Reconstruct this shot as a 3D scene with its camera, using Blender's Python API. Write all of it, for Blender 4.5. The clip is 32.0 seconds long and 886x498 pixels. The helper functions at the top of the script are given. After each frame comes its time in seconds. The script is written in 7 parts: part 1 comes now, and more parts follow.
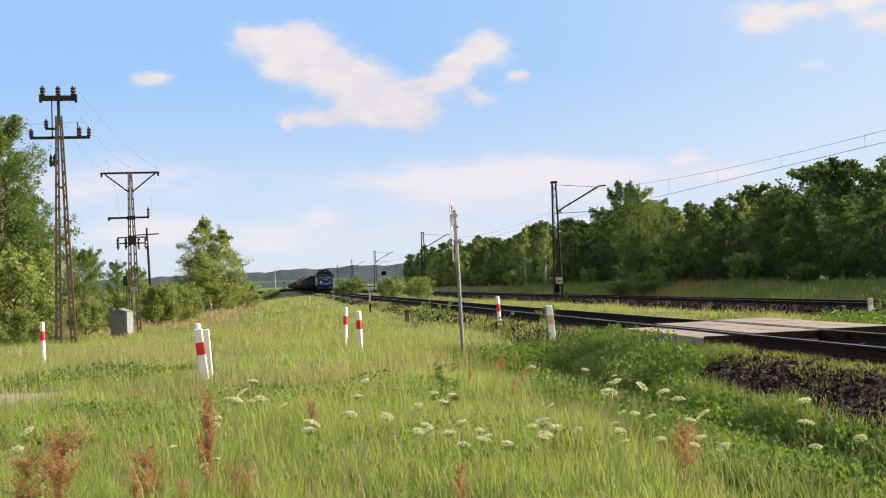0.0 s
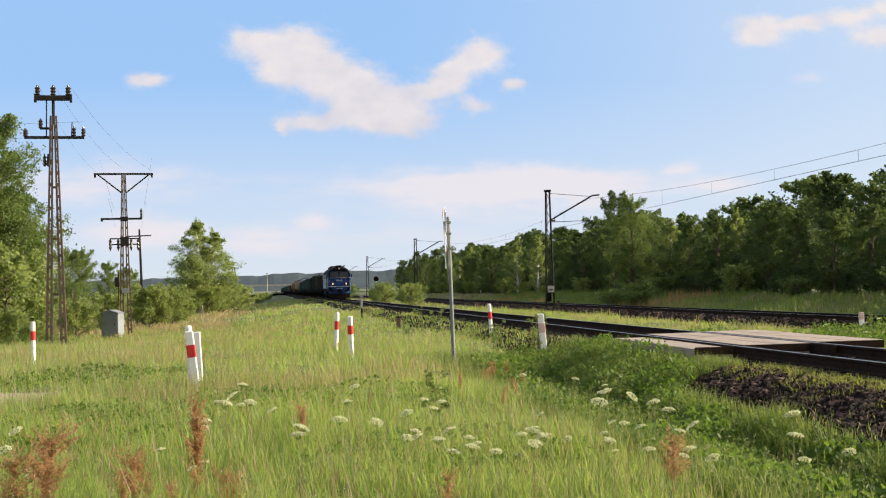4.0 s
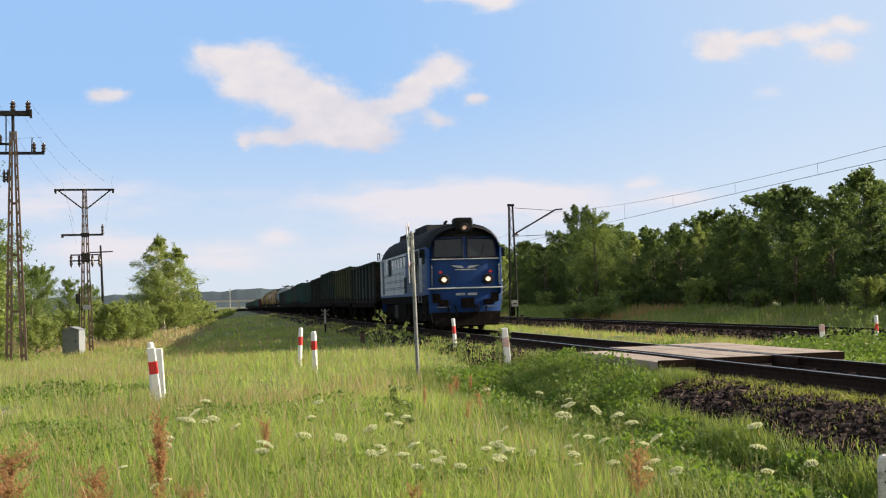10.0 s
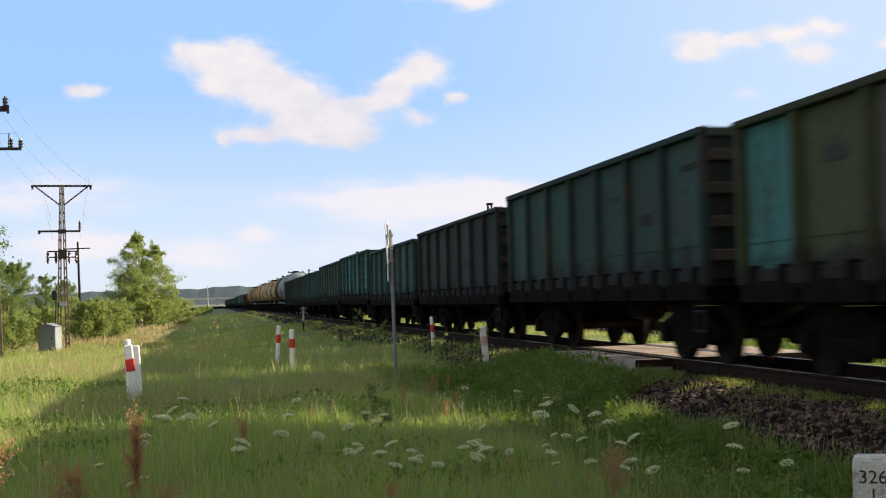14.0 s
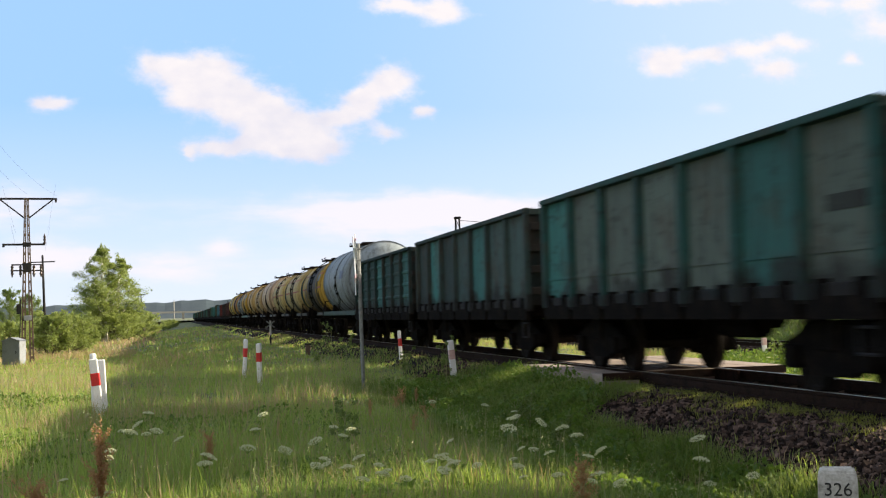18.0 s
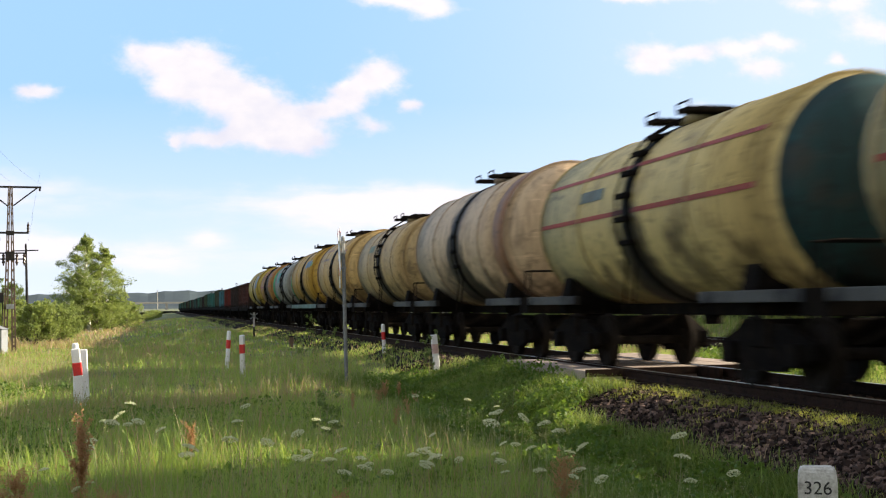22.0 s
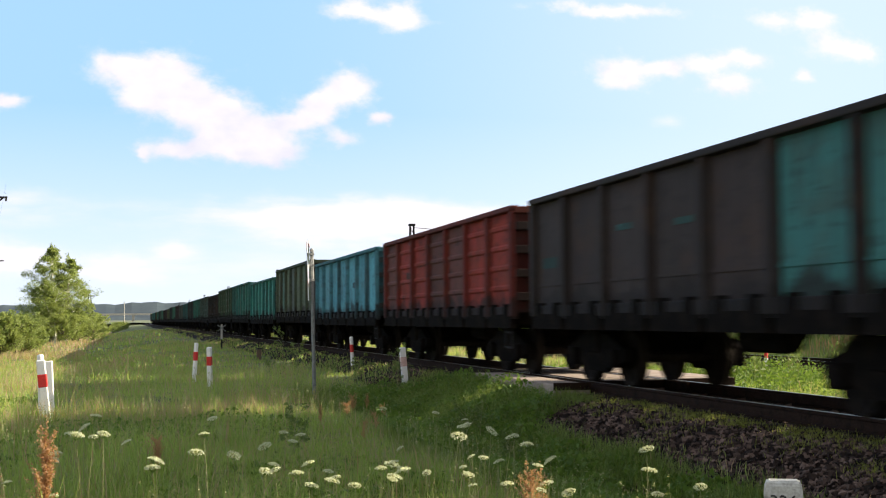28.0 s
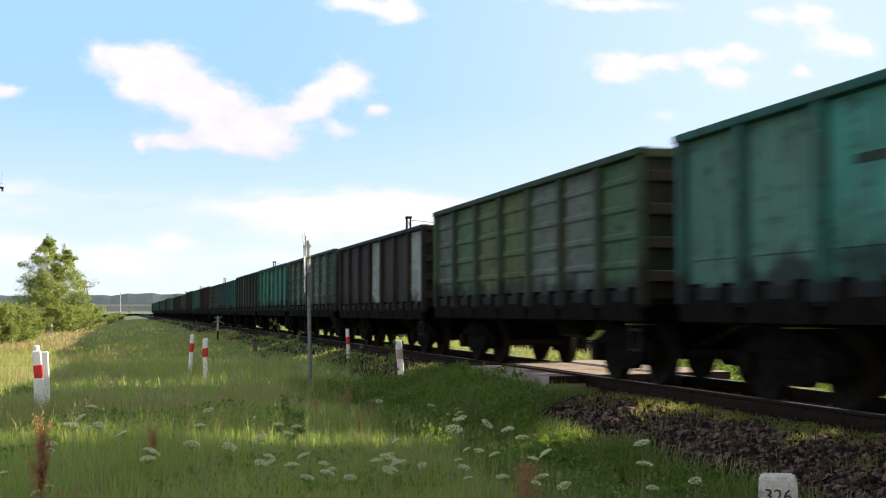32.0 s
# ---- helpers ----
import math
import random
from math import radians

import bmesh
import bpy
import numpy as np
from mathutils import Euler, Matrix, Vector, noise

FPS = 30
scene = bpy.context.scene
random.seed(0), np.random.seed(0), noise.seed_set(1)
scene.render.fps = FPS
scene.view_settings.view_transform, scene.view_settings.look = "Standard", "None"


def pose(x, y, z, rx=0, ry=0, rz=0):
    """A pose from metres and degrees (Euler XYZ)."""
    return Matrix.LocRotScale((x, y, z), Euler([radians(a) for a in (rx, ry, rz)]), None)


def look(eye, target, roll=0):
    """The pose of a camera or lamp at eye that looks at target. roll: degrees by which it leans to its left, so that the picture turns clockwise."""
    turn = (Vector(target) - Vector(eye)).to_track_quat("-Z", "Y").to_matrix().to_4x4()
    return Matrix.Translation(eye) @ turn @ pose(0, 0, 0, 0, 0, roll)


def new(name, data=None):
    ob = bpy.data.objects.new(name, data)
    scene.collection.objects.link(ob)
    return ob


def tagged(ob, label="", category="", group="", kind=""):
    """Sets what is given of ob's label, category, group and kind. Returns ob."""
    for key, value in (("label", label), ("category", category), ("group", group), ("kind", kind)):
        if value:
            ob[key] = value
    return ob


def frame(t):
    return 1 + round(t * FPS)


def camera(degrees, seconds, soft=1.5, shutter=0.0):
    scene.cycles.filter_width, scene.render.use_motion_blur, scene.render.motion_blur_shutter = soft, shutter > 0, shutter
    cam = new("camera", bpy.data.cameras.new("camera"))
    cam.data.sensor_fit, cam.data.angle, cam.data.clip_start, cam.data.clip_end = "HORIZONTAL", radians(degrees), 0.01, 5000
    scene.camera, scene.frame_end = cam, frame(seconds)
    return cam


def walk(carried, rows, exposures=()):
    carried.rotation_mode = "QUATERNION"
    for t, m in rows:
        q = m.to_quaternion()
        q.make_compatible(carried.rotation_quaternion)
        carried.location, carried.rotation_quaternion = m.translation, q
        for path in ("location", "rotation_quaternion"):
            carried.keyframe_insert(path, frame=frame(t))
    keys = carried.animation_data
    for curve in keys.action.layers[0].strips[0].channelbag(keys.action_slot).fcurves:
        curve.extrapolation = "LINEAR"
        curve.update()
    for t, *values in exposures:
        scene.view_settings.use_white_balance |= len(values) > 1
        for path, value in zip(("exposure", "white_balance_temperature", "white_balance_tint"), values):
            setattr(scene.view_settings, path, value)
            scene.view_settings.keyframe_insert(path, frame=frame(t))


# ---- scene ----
cam = camera(38.5, 32.0, soft=1.15, shutter=0.5)
EYE = (0.0, 0.0, 1.13)  # above the rail tops of the near track


def aim(yaw, pitch, roll):
    """The camera's pose on its tripod: degrees to the left of the track's line, up, and lean to the left."""
    return pose(*EYE, 90 + pitch, 0, yaw) @ pose(0, 0, 0, 0, 0, roll)


PATH = [
    (0, aim(-7.45, 1.47, -2.30)),
    (0.5, aim(-7.62, 1.59, -2.22)),
    (1, aim(-7.76, 1.66, -2.27)),
    (1.5, aim(-7.88, 1.64, -2.25)),
    (2, aim(-7.78, 1.48, -1.63)),
    (2.5, aim(-7.64, 1.45, -1.16)),
    (4.5, aim(-7.93, 1.92, -1.46)),
    (5, aim(-8.10, 2.05, -1.63)),
    (5.5, aim(-8.26, 2.11, -1.62)),
    (6, aim(-8.39, 2.04, -1.61)),
    (6.5, aim(-8.48, 2.04, -1.50)),
    (7, aim(-8.55, 2.03, -1.51)),
    (7.5, aim(-8.64, 2.01, -1.63)),
    (8, aim(-8.79, 2.01, -1.52)),
    (8.5, aim(-8.89, 2.02, -1.57)),
    (9, aim(-9.06, 2.14, -1.60)),
    (9.5, aim(-9.25, 2.27, -1.56)),
    (10, aim(-9.45, 2.38, -1.64)),
    (10.5, aim(-9.62, 2.46, -1.58)),
    (11, aim(-9.78, 2.53, -1.49)),
    (11.5, aim(-9.95, 2.54, -1.67)),
    (12, aim(-10.10, 2.55, -1.53)),
    (12.5, aim(-10.07, 2.42, -1.44)),
    (13, aim(-10.05, 2.24, -1.30)),
    (13.5, aim(-10.16, 2.19, -1.38)),
    (14, aim(-10.41, 2.29, -1.36)),
    (14.5, aim(-10.57, 2.41, -1.37)),
    (16.5, aim(-11.36, 2.72, -1.54)),
    (17, aim(-11.58, 2.76, -1.54)),
    (17.5, aim(-11.78, 2.82, -1.44)),
    (18, aim(-11.88, 2.87, -1.38)),
    (18.5, aim(-12.03, 2.86, -1.45)),
    (19, aim(-12.21, 2.85, -1.53)),
    (19.5, aim(-12.27, 2.88, -1.49)),
    (20, aim(-12.39, 2.93, -1.40)),
    (20.5, aim(-12.48, 2.92, -1.39)),
    (21, aim(-12.60, 2.79, -1.18)),
    (21.5, aim(-12.59, 2.66, -0.98)),
    (22, aim(-12.56, 2.60, -0.61)),
    (22.5, aim(-12.66, 2.71, -0.54)),
    (23, aim(-12.74, 2.78, -0.51)),
    (23.5, aim(-12.85, 2.86, -0.55)),
    (24, aim(-13.03, 2.88, -0.48)),
    (24.5, aim(-13.21, 2.92, -0.45)),
    (25, aim(-13.39, 3.03, -0.59)),
    (25.5, aim(-13.54, 3.08, -0.57)),
    (26, aim(-13.65, 3.10, -0.59)),
    (26.5, aim(-13.72, 3.12, -0.48)),
    (28.5, aim(-14.02, 3.18, -0.34)),
    (29, aim(-14.09, 3.19, -0.28)),
    (29.5, aim(-14.11, 3.12, -0.05)),
    (30, aim(-13.97, 2.88, -0.06)),
    (30.5, aim(-13.90, 2.78, -0.09)),
    (31, aim(-13.93, 2.77, -0.14)),
    (31.5, aim(-14.03, 2.82, 0.05)),
    (32, aim(-14.12, 2.84, -0.05)),
]
EXPOSURES = [(0, 1.05), (1, 1.0), (11, 1.0), (12, 0.98), (13, 1.12), (14, 1.14), (17, 1.20), (22, 1.32), (26, 1.36), (32, 1.38)]
walk(cam, PATH, EXPOSURES)

# ---- world, sun ----
SUN_ELEV, SUN_AZ = radians(22.5), radians(-2.0)  # azimuth from +x towards +y


def nodes_of(tree):
    """A small builder: n(type, inputs..., attribute=value) makes a node and links or sets its inputs."""
    tree.nodes.clear()

    def n(kind, *args, **attrs):
        node = tree.nodes.new(kind)
        if "operation" in attrs:
            node.operation = attrs["operation"]
        if "use_clamp" in attrs:
            node.use_clamp = attrs["use_clamp"]
        if "data_type" in attrs:
            node.data_type = attrs["data_type"]
        if "blend_type" in attrs:
            node.blend_type = attrs["blend_type"]
        if "interpolation_type" in attrs:
            node.interpolation_type = attrs["interpolation_type"]
        for key, value in (args[0] if args else {}).items():
            socket = node.inputs[key]
            if isinstance(value, bpy.types.NodeSocket):
                tree.links.new(value, socket)
            else:
                socket.default_value = value
        return node
    return n


def sky_world():
    world = bpy.data.worlds.new("sky")
    scene.world = world
    world.use_nodes = True
    n = nodes_of(world.node_tree)
    sky = n("ShaderNodeTexSky")
    sky.sky_type, sky.sun_disc, sky.sun_elevation, sky.sun_rotation = "NISHITA", False, SUN_ELEV, radians(90) - SUN_AZ
    sky.altitude, sky.air_density, sky.dust_density, sky.ozone_density = 200.0, 1.0, 0.6, 1.4
    coord = n("ShaderNodeTexCoord")
    sep = n("ShaderNodeSeparateXYZ", {0: coord.outputs["Generated"]})

    def m(op, a, b=0.0, c=0.0, clamp=False):
        return n("ShaderNodeMath", {0: a, 1: b, 2: c}, operation=op, use_clamp=clamp).outputs[0]
    front = m("MAXIMUM", sep.outputs[1], 0.05)
    u0, v0 = m("DIVIDE", sep.outputs[0], front), m("DIVIDE", sep.outputs[2], front)
    plane = n("ShaderNodeCombineXYZ", {0: u0, 1: m("MULTIPLY", v0, 1.5)}).outputs[0]
    warp = n("ShaderNodeTexNoise", {"Vector": plane, "Scale": 30.0, "Detail": 5.0, "Roughness": 0.55})
    wsep = n("ShaderNodeSeparateColor", {0: warp.outputs["Color"]})
    u = m("ADD", u0, m("MULTIPLY", m("SUBTRACT", wsep.outputs[0], 0.5), 0.024))
    v = m("ADD", v0, m("MULTIPLY", m("SUBTRACT", wsep.outputs[1], 0.5), 0.018))

    def bank(lobes, grow):
        total = None
        for cu, cv, ru, rv, w in lobes:
            a = m("DIVIDE", m("SUBTRACT", u, cu), ru * grow)
            b = m("DIVIDE", m("SUBTRACT", v, cv), rv * grow)
            d = m("MULTIPLY_ADD", a, a, m("MULTIPLY", b, b))
            g = m("MULTIPLY", m("EXPONENT", m("MULTIPLY", d, -1.0)), w)
            total = g if total is None else m("ADD", total, g)
        return total
    heaps = bank(HEAPS, 1.10)
    veils = bank(VEILS, 1.25)
    fine = n("ShaderNodeTexNoise", {"Vector": plane, "Scale": 62.0, "Detail": 8.0, "Roughness": 0.62})
    bumpy = m("ADD", heaps, m("MULTIPLY", m("SUBTRACT", fine.outputs[0], 0.5), 0.9))
    mask = n("ShaderNodeMapRange", {"Value": bumpy, 1: 0.10, 2: 1.0, 3: 0.0, 4: 0.96}, interpolation_type="SMOOTHSTEP").outputs[0]
    streak = n("ShaderNodeTexNoise", {"Vector": n("ShaderNodeCombineXYZ", {0: m("MULTIPLY", u0, 0.5), 1: m("MULTIPLY", v0, 2.4)}).outputs[0],
                                      "Scale": 22.0, "Detail": 6.0, "Roughness": 0.6})
    veil = n("ShaderNodeMapRange", {"Value": m("MULTIPLY", veils, m("ADD", m("MULTIPLY", streak.outputs[0], 1.7), -0.15)), 1: 0.12, 2: 1.05, 3: 0.0, 4: 0.86},
             interpolation_type="SMOOTHSTEP").outputs[0]
    shade = n("ShaderNodeMapRange", {"Value": m("ADD", m("MULTIPLY", m("SUBTRACT", v0, 0.12), 3.0), n("ShaderNodeTexNoise", {"Vector": plane, "Scale": 36.0, "Detail": 4.0, "Roughness": 0.5}).outputs[0]), 1: 0.35, 2: 0.85, 3: 0.0, 4: 1.0}).outputs[0]
    white = n("ShaderNodeMix", {0: shade, 6: (7.0, 6.8, 7.6, 1), 7: (8.8, 8.15, 8.1, 1)}, data_type="RGBA").outputs[2]
    pale = n("ShaderNodeMapRange", {"Value": u0, 1: 0.05, 2: 0.6, 3: 1.0, 4: 0.36}, interpolation_type="SMOOTHSTEP").outputs[0]
    up = m("MULTIPLY", m("MAXIMUM", m("MINIMUM", m("MULTIPLY", v0, 6.0), 1.0), 0.0), pale)
    sides = n("ShaderNodeMix", {0: up, 6: (7.9, 8.65, 9.8, 1), 7: (3.7, 6.2, 10.2, 1)}, data_type="RGBA").outputs[2]
    clear = n("ShaderNodeMix", {0: 0.84, 6: sky.outputs[0], 7: sides}, data_type="RGBA").outputs[2]
    high = n("ShaderNodeMapRange", {"Value": sep.outputs[2], 1: 0.30, 2: 0.62}, interpolation_type="SMOOTHSTEP").outputs[0]
    behind = n("ShaderNodeMapRange", {"Value": sep.outputs[1], 1: 0.25, 2: -0.35}, interpolation_type="SMOOTHSTEP").outputs[0]
    clear = n("ShaderNodeMix", {0: behind, 6: clear, 7: (7.2, 6.8, 6.5, 1)}, data_type="RGBA").outputs[2]
    clear = n("ShaderNodeMix", {0: high, 6: clear, 7: (5.0, 5.5, 6.4, 1)}, data_type="RGBA").outputs[2]
    a = n("ShaderNodeMix", {0: veil, 6: clear, 7: (8.7, 8.1, 8.5, 1)}, data_type="RGBA").outputs[2]
    b = n("ShaderNodeMix", {0: mask, 6: a, 7: white}, data_type="RGBA").outputs[2]
    back = n("ShaderNodeBackground", {"Color": b, "Strength": 0.05})
    n("ShaderNodeOutputWorld", {0: back.outputs[0]})


# each heap or veil of cloud: bearing, rise (as slopes), half width, half height, weight
HEAPS = [
    (-0.010, 0.195, 0.019, 0.012, 1.0), (0.026, 0.193, 0.025, 0.013, 1.1), (0.018, 0.174, 0.023, 0.013, 1.1), (0.054, 0.168, 0.028, 0.015, 1.2), (0.084, 0.151, 0.026, 0.015, 1.2),
    (0.108, 0.133, 0.024, 0.011, 1.2), (0.070, 0.140, 0.021, 0.009, 0.9), (0.132, 0.157, 0.020, 0.008, 1.15), (0.150, 0.168, 0.012, 0.007, 0.8), (0.170, 0.185, 0.019, 0.012, 1.2), (0.144, 0.177, 0.014, 0.007, 0.8),
    (0.198, 0.162, 0.008, 0.006, 1.0), (0.166, 0.145, 0.012, 0.006, 0.9), (0.034, 0.131, 0.021, 0.007, 1.1), (0.010, 0.128, 0.006, 0.005, 0.9), (-0.093, 0.167, 0.014, 0.006, 1.15),
    (0.175, 0.251, 0.022, 0.008, 1.0), (0.214, 0.247, 0.018, 0.010, 1.1), (0.398, 0.262, 0.055, 0.005, 0.9), (0.547, 0.261, 0.019, 0.008, 0.8), (0.591, 0.264, 0.019, 0.008, 0.9),
    (0.602, 0.242, 0.023, 0.012, 0.7), (0.635, 0.236, 0.020, 0.010, 0.8), (0.405, 0.208, 0.022, 0.012, 1.2), (0.445, 0.214, 0.017, 0.007, 0.9), (0.481, 0.218, 0.019, 0.007, 0.9),
    (0.519, 0.225, 0.025, 0.008, 0.9), (0.508, 0.202, 0.021, 0.008, 1.0), (0.579, 0.212, 0.009, 0.006, 0.9),
]
VEILS = [
    (0.150, 0.081, 0.105, 0.014, 1.3), (0.226, 0.076, 0.060, 0.014, 1.2), (-0.134, 0.088, 0.072, 0.013, 1.2), (-0.095, 0.050, 0.030, 0.010, 1.1),
    (0.370, 0.080, 0.028, 0.008, 1.2), (0.334, 0.095, 0.012, 0.005, 0.9), (0.050, 0.040, 0.300, 0.016, 0.65), (0.449, 0.168, 0.016, 0.008, 0.7),
    (-0.009, 0.040, 0.030, 0.008, 0.6), (0.036, 0.056, 0.012, 0.006, 0.8),
]
sky_world()
sun = new("sun", bpy.data.lights.new("sun", "SUN"))
sun.data.energy, sun.data.angle, sun.data.color = 5.0, radians(0.6), (1.0, 0.87, 0.67)
sun.matrix_world = look((60, 2, 26), (60 - math.cos(SUN_ELEV) * math.cos(SUN_AZ), 2 - math.cos(SUN_ELEV) * math.sin(SUN_AZ), 26 - math.sin(SUN_ELEV)))

# ---- materials ----
def material(name, build):
    mat = bpy.data.materials.new(name)
    mat.use_nodes = True
    n = nodes_of(mat.node_tree)
    n("ShaderNodeOutputMaterial", {0: build(n)})
    return mat


def mix(n, fac, a, b, blend="MIX"):
    return n("ShaderNodeMix", {0: fac, 6: a, 7: b}, data_type="RGBA", blend_type=blend).outputs[2]


def ramp(n, value, lo, hi):
    return n("ShaderNodeMapRange", {"Value": value, 1: lo, 2: hi}, interpolation_type="SMOOTHSTEP").outputs[0]


def noise_of(n, scale, detail=4.0, rough=0.55, coord="Object", stretch=(1, 1, 1)):
    tc = n("ShaderNodeTexCoord")
    mp = n("ShaderNodeMapping", {"Vector": tc.outputs[coord], "Scale": stretch})
    return n("ShaderNodeTexNoise", {"Vector": mp.outputs[0], "Scale": scale, "Detail": detail, "Roughness": rough}).outputs[0]


def surface(n, color, rough=0.7, metal=0.0, bump=None, strength=0.3, distance=0.02, gloss=0.5):
    args = {"Base Color": color, "Roughness": rough, "Metallic": metal, "Specular IOR Level": gloss}
    if bump is not None:
        args["Normal"] = n("ShaderNodeBump", {"Height": bump, "Strength": strength, "Distance": distance}).outputs[0]
    return n("ShaderNodeBsdfPrincipled", args).outputs[0]


def worn(name, base, other, scale=3.0, rough=0.7, metal=0.0, fine=40.0, lo=0.45, hi=0.7, stretch=(1, 1, 1), strength=0.25, gloss=0.5):
    """Two colours in patches, with fine grain over them."""
    def build(n):
        big, small = noise_of(n, scale, 5.0, 0.6, stretch=stretch), noise_of(n, fine, 3.0)
        c = mix(n, ramp(n, big, lo, hi), (*base, 1), (*other, 1))
        c = mix(n, 0.35, c, mix(n, ramp(n, small, 0.3, 0.7), (0.25, 0.25, 0.25, 1), (0.75, 0.75, 0.75, 1)), "OVERLAY")
        return surface(n, c, rough, metal, small, strength, 0.02, gloss)
    return material(name, build)


def paint_by_object(name, rough=0.55, grime=1.0, grime_shade_top=2.3):
    """Old wagon paint: the piece's own colour, faded and scraped, with rust blotches, coal dust and ragged low grime
    that has shade painted in.
    """
    def build(n):
        info = n("ShaderNodeObjectInfo")
        tc = n("ShaderNodeTexCoord")
        off = n("ShaderNodeVectorMath", {0: n("ShaderNodeCombineXYZ", {0: 37.0, 1: 91.0, 2: 0.0}).outputs[0], "Scale": info.outputs["Random"]}, operation="SCALE").outputs[0]
        rnd = n("ShaderNodeVectorMath", {0: tc.outputs["Object"], 1: off}, operation="ADD").outputs[0]

        def tex(scale, stretch, detail=5.0, r=0.6):
            v = n("ShaderNodeMapping", {"Vector": rnd, "Scale": stretch}).outputs[0]
            return n("ShaderNodeTexNoise", {"Vector": v, "Scale": scale, "Detail": detail, "Roughness": r}).outputs[0]

        def k(v, f):
            return n("ShaderNodeMath", {0: v, 1: f}, operation="MULTIPLY", use_clamp=True).outputs[0]
        patches, streaks = tex(1.1, (1, 1, 1), 6.0, 0.65), tex(1.6, (5, 5, 0.5))
        scrapes, grain = tex(2.2, (0.6, 0.6, 5.0), 6.0, 0.7), tex(22.0, (1, 1, 1), 4.0)
        base = info.outputs["Color"]
        pale = n("ShaderNodeVectorMath", {0: base, "Scale": 1.9}, operation="SCALE").outputs[0]
        c = mix(n, k(info.outputs["Random"], 0.25), base, mix(n, 0.3, base, (0.12, 0.125, 0.12, 1)))
        c = mix(n, k(ramp(n, scrapes, 0.58, 0.74), 0.45), c, pale)
        c = mix(n, k(ramp(n, patches, 0.48, 0.66), 0.8), c, mix(n, 0.45, base, (0.085, 0.045, 0.026, 1)))
        c = mix(n, k(ramp(n, streaks, 0.44, 0.70), 0.5 * grime), c, (0.022, 0.018, 0.016, 1))
        c = mix(n, k(ramp(n, tex(3.0, (0.7, 0.7, 2.0), 6.0, 0.7), 0.52, 0.66), 0.5 * grime), c, (0.02, 0.018, 0.017, 1))
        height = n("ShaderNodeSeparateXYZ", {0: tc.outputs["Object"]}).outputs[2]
        # darker towards the bottom: ragged grime, with underside shade painted into it
        grime_shade = n("ShaderNodeMath", {0: n("ShaderNodeMath", {0: patches, 1: 1.6}, operation="MULTIPLY").outputs[0], 1: n("ShaderNodeMapRange", {"Value": height, 1: 1.3, 2: grime_shade_top, 3: 0.55, 4: -0.35}).outputs[0]}, operation="ADD").outputs[0]
        c = mix(n, k(ramp(n, grime_shade, 0.95, 1.25), 0.8 * grime), c, (0.016, 0.013, 0.012, 1))
        c = mix(n, k(ramp(n, grain, 0.62, 0.8), 0.35), c, pale)
        # spilled oil below the filler: the paint's alpha says how clean the vessel is
        spilt = n("ShaderNodeMath", {0: 1.0, 1: info.outputs["Alpha"]}, operation="SUBTRACT").outputs[0]
        along = n("ShaderNodeMath", {0: n("ShaderNodeSeparateXYZ", {0: tc.outputs["Object"]}).outputs[1]}, operation="ABSOLUTE").outputs[0]
        fall = n("ShaderNodeMath", {0: along, 1: n("ShaderNodeMath", {0: spilt, 1: -0.44, 2: 0.56}, operation="MULTIPLY_ADD").outputs[0]}, operation="MULTIPLY").outputs[0]
        low = n("ShaderNodeMapRange", {"Value": height, 1: 1.3, 2: 3.6, 3: 0.35, 4: -0.05}).outputs[0]
        flow = n("ShaderNodeMath", {0: tex(1.5, (0.8, 1.6, 0.7), 7.0, 0.65), 1: n("ShaderNodeMath", {0: n("ShaderNodeMath", {0: spilt, 1: 0.9, 2: low}, operation="MULTIPLY_ADD").outputs[0], 1: fall}, operation="SUBTRACT").outputs[0]}, operation="ADD").outputs[0]
        wet = n("ShaderNodeMath", {0: ramp(n, flow, 0.50, 0.72), 1: n("ShaderNodeMath", {0: spilt, 1: 0.05}, operation="GREATER_THAN").outputs[0]}, operation="MULTIPLY").outputs[0]
        c = mix(n, k(wet, 0.93), c, (0.012, 0.010, 0.009, 1))
        return surface(n, c, rough, 0.0, grain, 0.25, 0.02, 0.15)
    return material(name, build)


def leafy(name, dark, light, glow=0.45, scale=0.6):
    """Leaves or blades: each island its own green, light passing through."""
    def build(n):
        geo = n("ShaderNodeNewGeometry")
        info = n("ShaderNodeObjectInfo")
        big = noise_of(n, scale, 3.0)
        f = n("ShaderNodeMath", {0: geo.outputs["Random Per Island"], 1: 0.55, 2: n("ShaderNodeMath", {0: ramp(n, big, 0.3, 0.7), 1: 0.3, 2: n("ShaderNodeMath", {0: info.outputs["Random"], 1: 0.15}, operation="MULTIPLY").outputs[0]}, operation="MULTIPLY_ADD").outputs[0]}, operation="MULTIPLY_ADD").outputs[0]
        c = mix(n, f, (*dark, 1), (*light, 1))
        body = n("ShaderNodeBsdfPrincipled", {"Base Color": c, "Roughness": 0.55, "Specular IOR Level": 0.3}).outputs[0]
        thin = n("ShaderNodeBsdfTranslucent", {"Color": mix(n, 0.5, c, (light[0] * 1.3, light[1] * 1.25, light[2] * 0.6, 1))}).outputs[0]
        return n("ShaderNodeMixShader", {0: glow, 1: body, 2: thin}).outputs[0]
    return material(name, build)


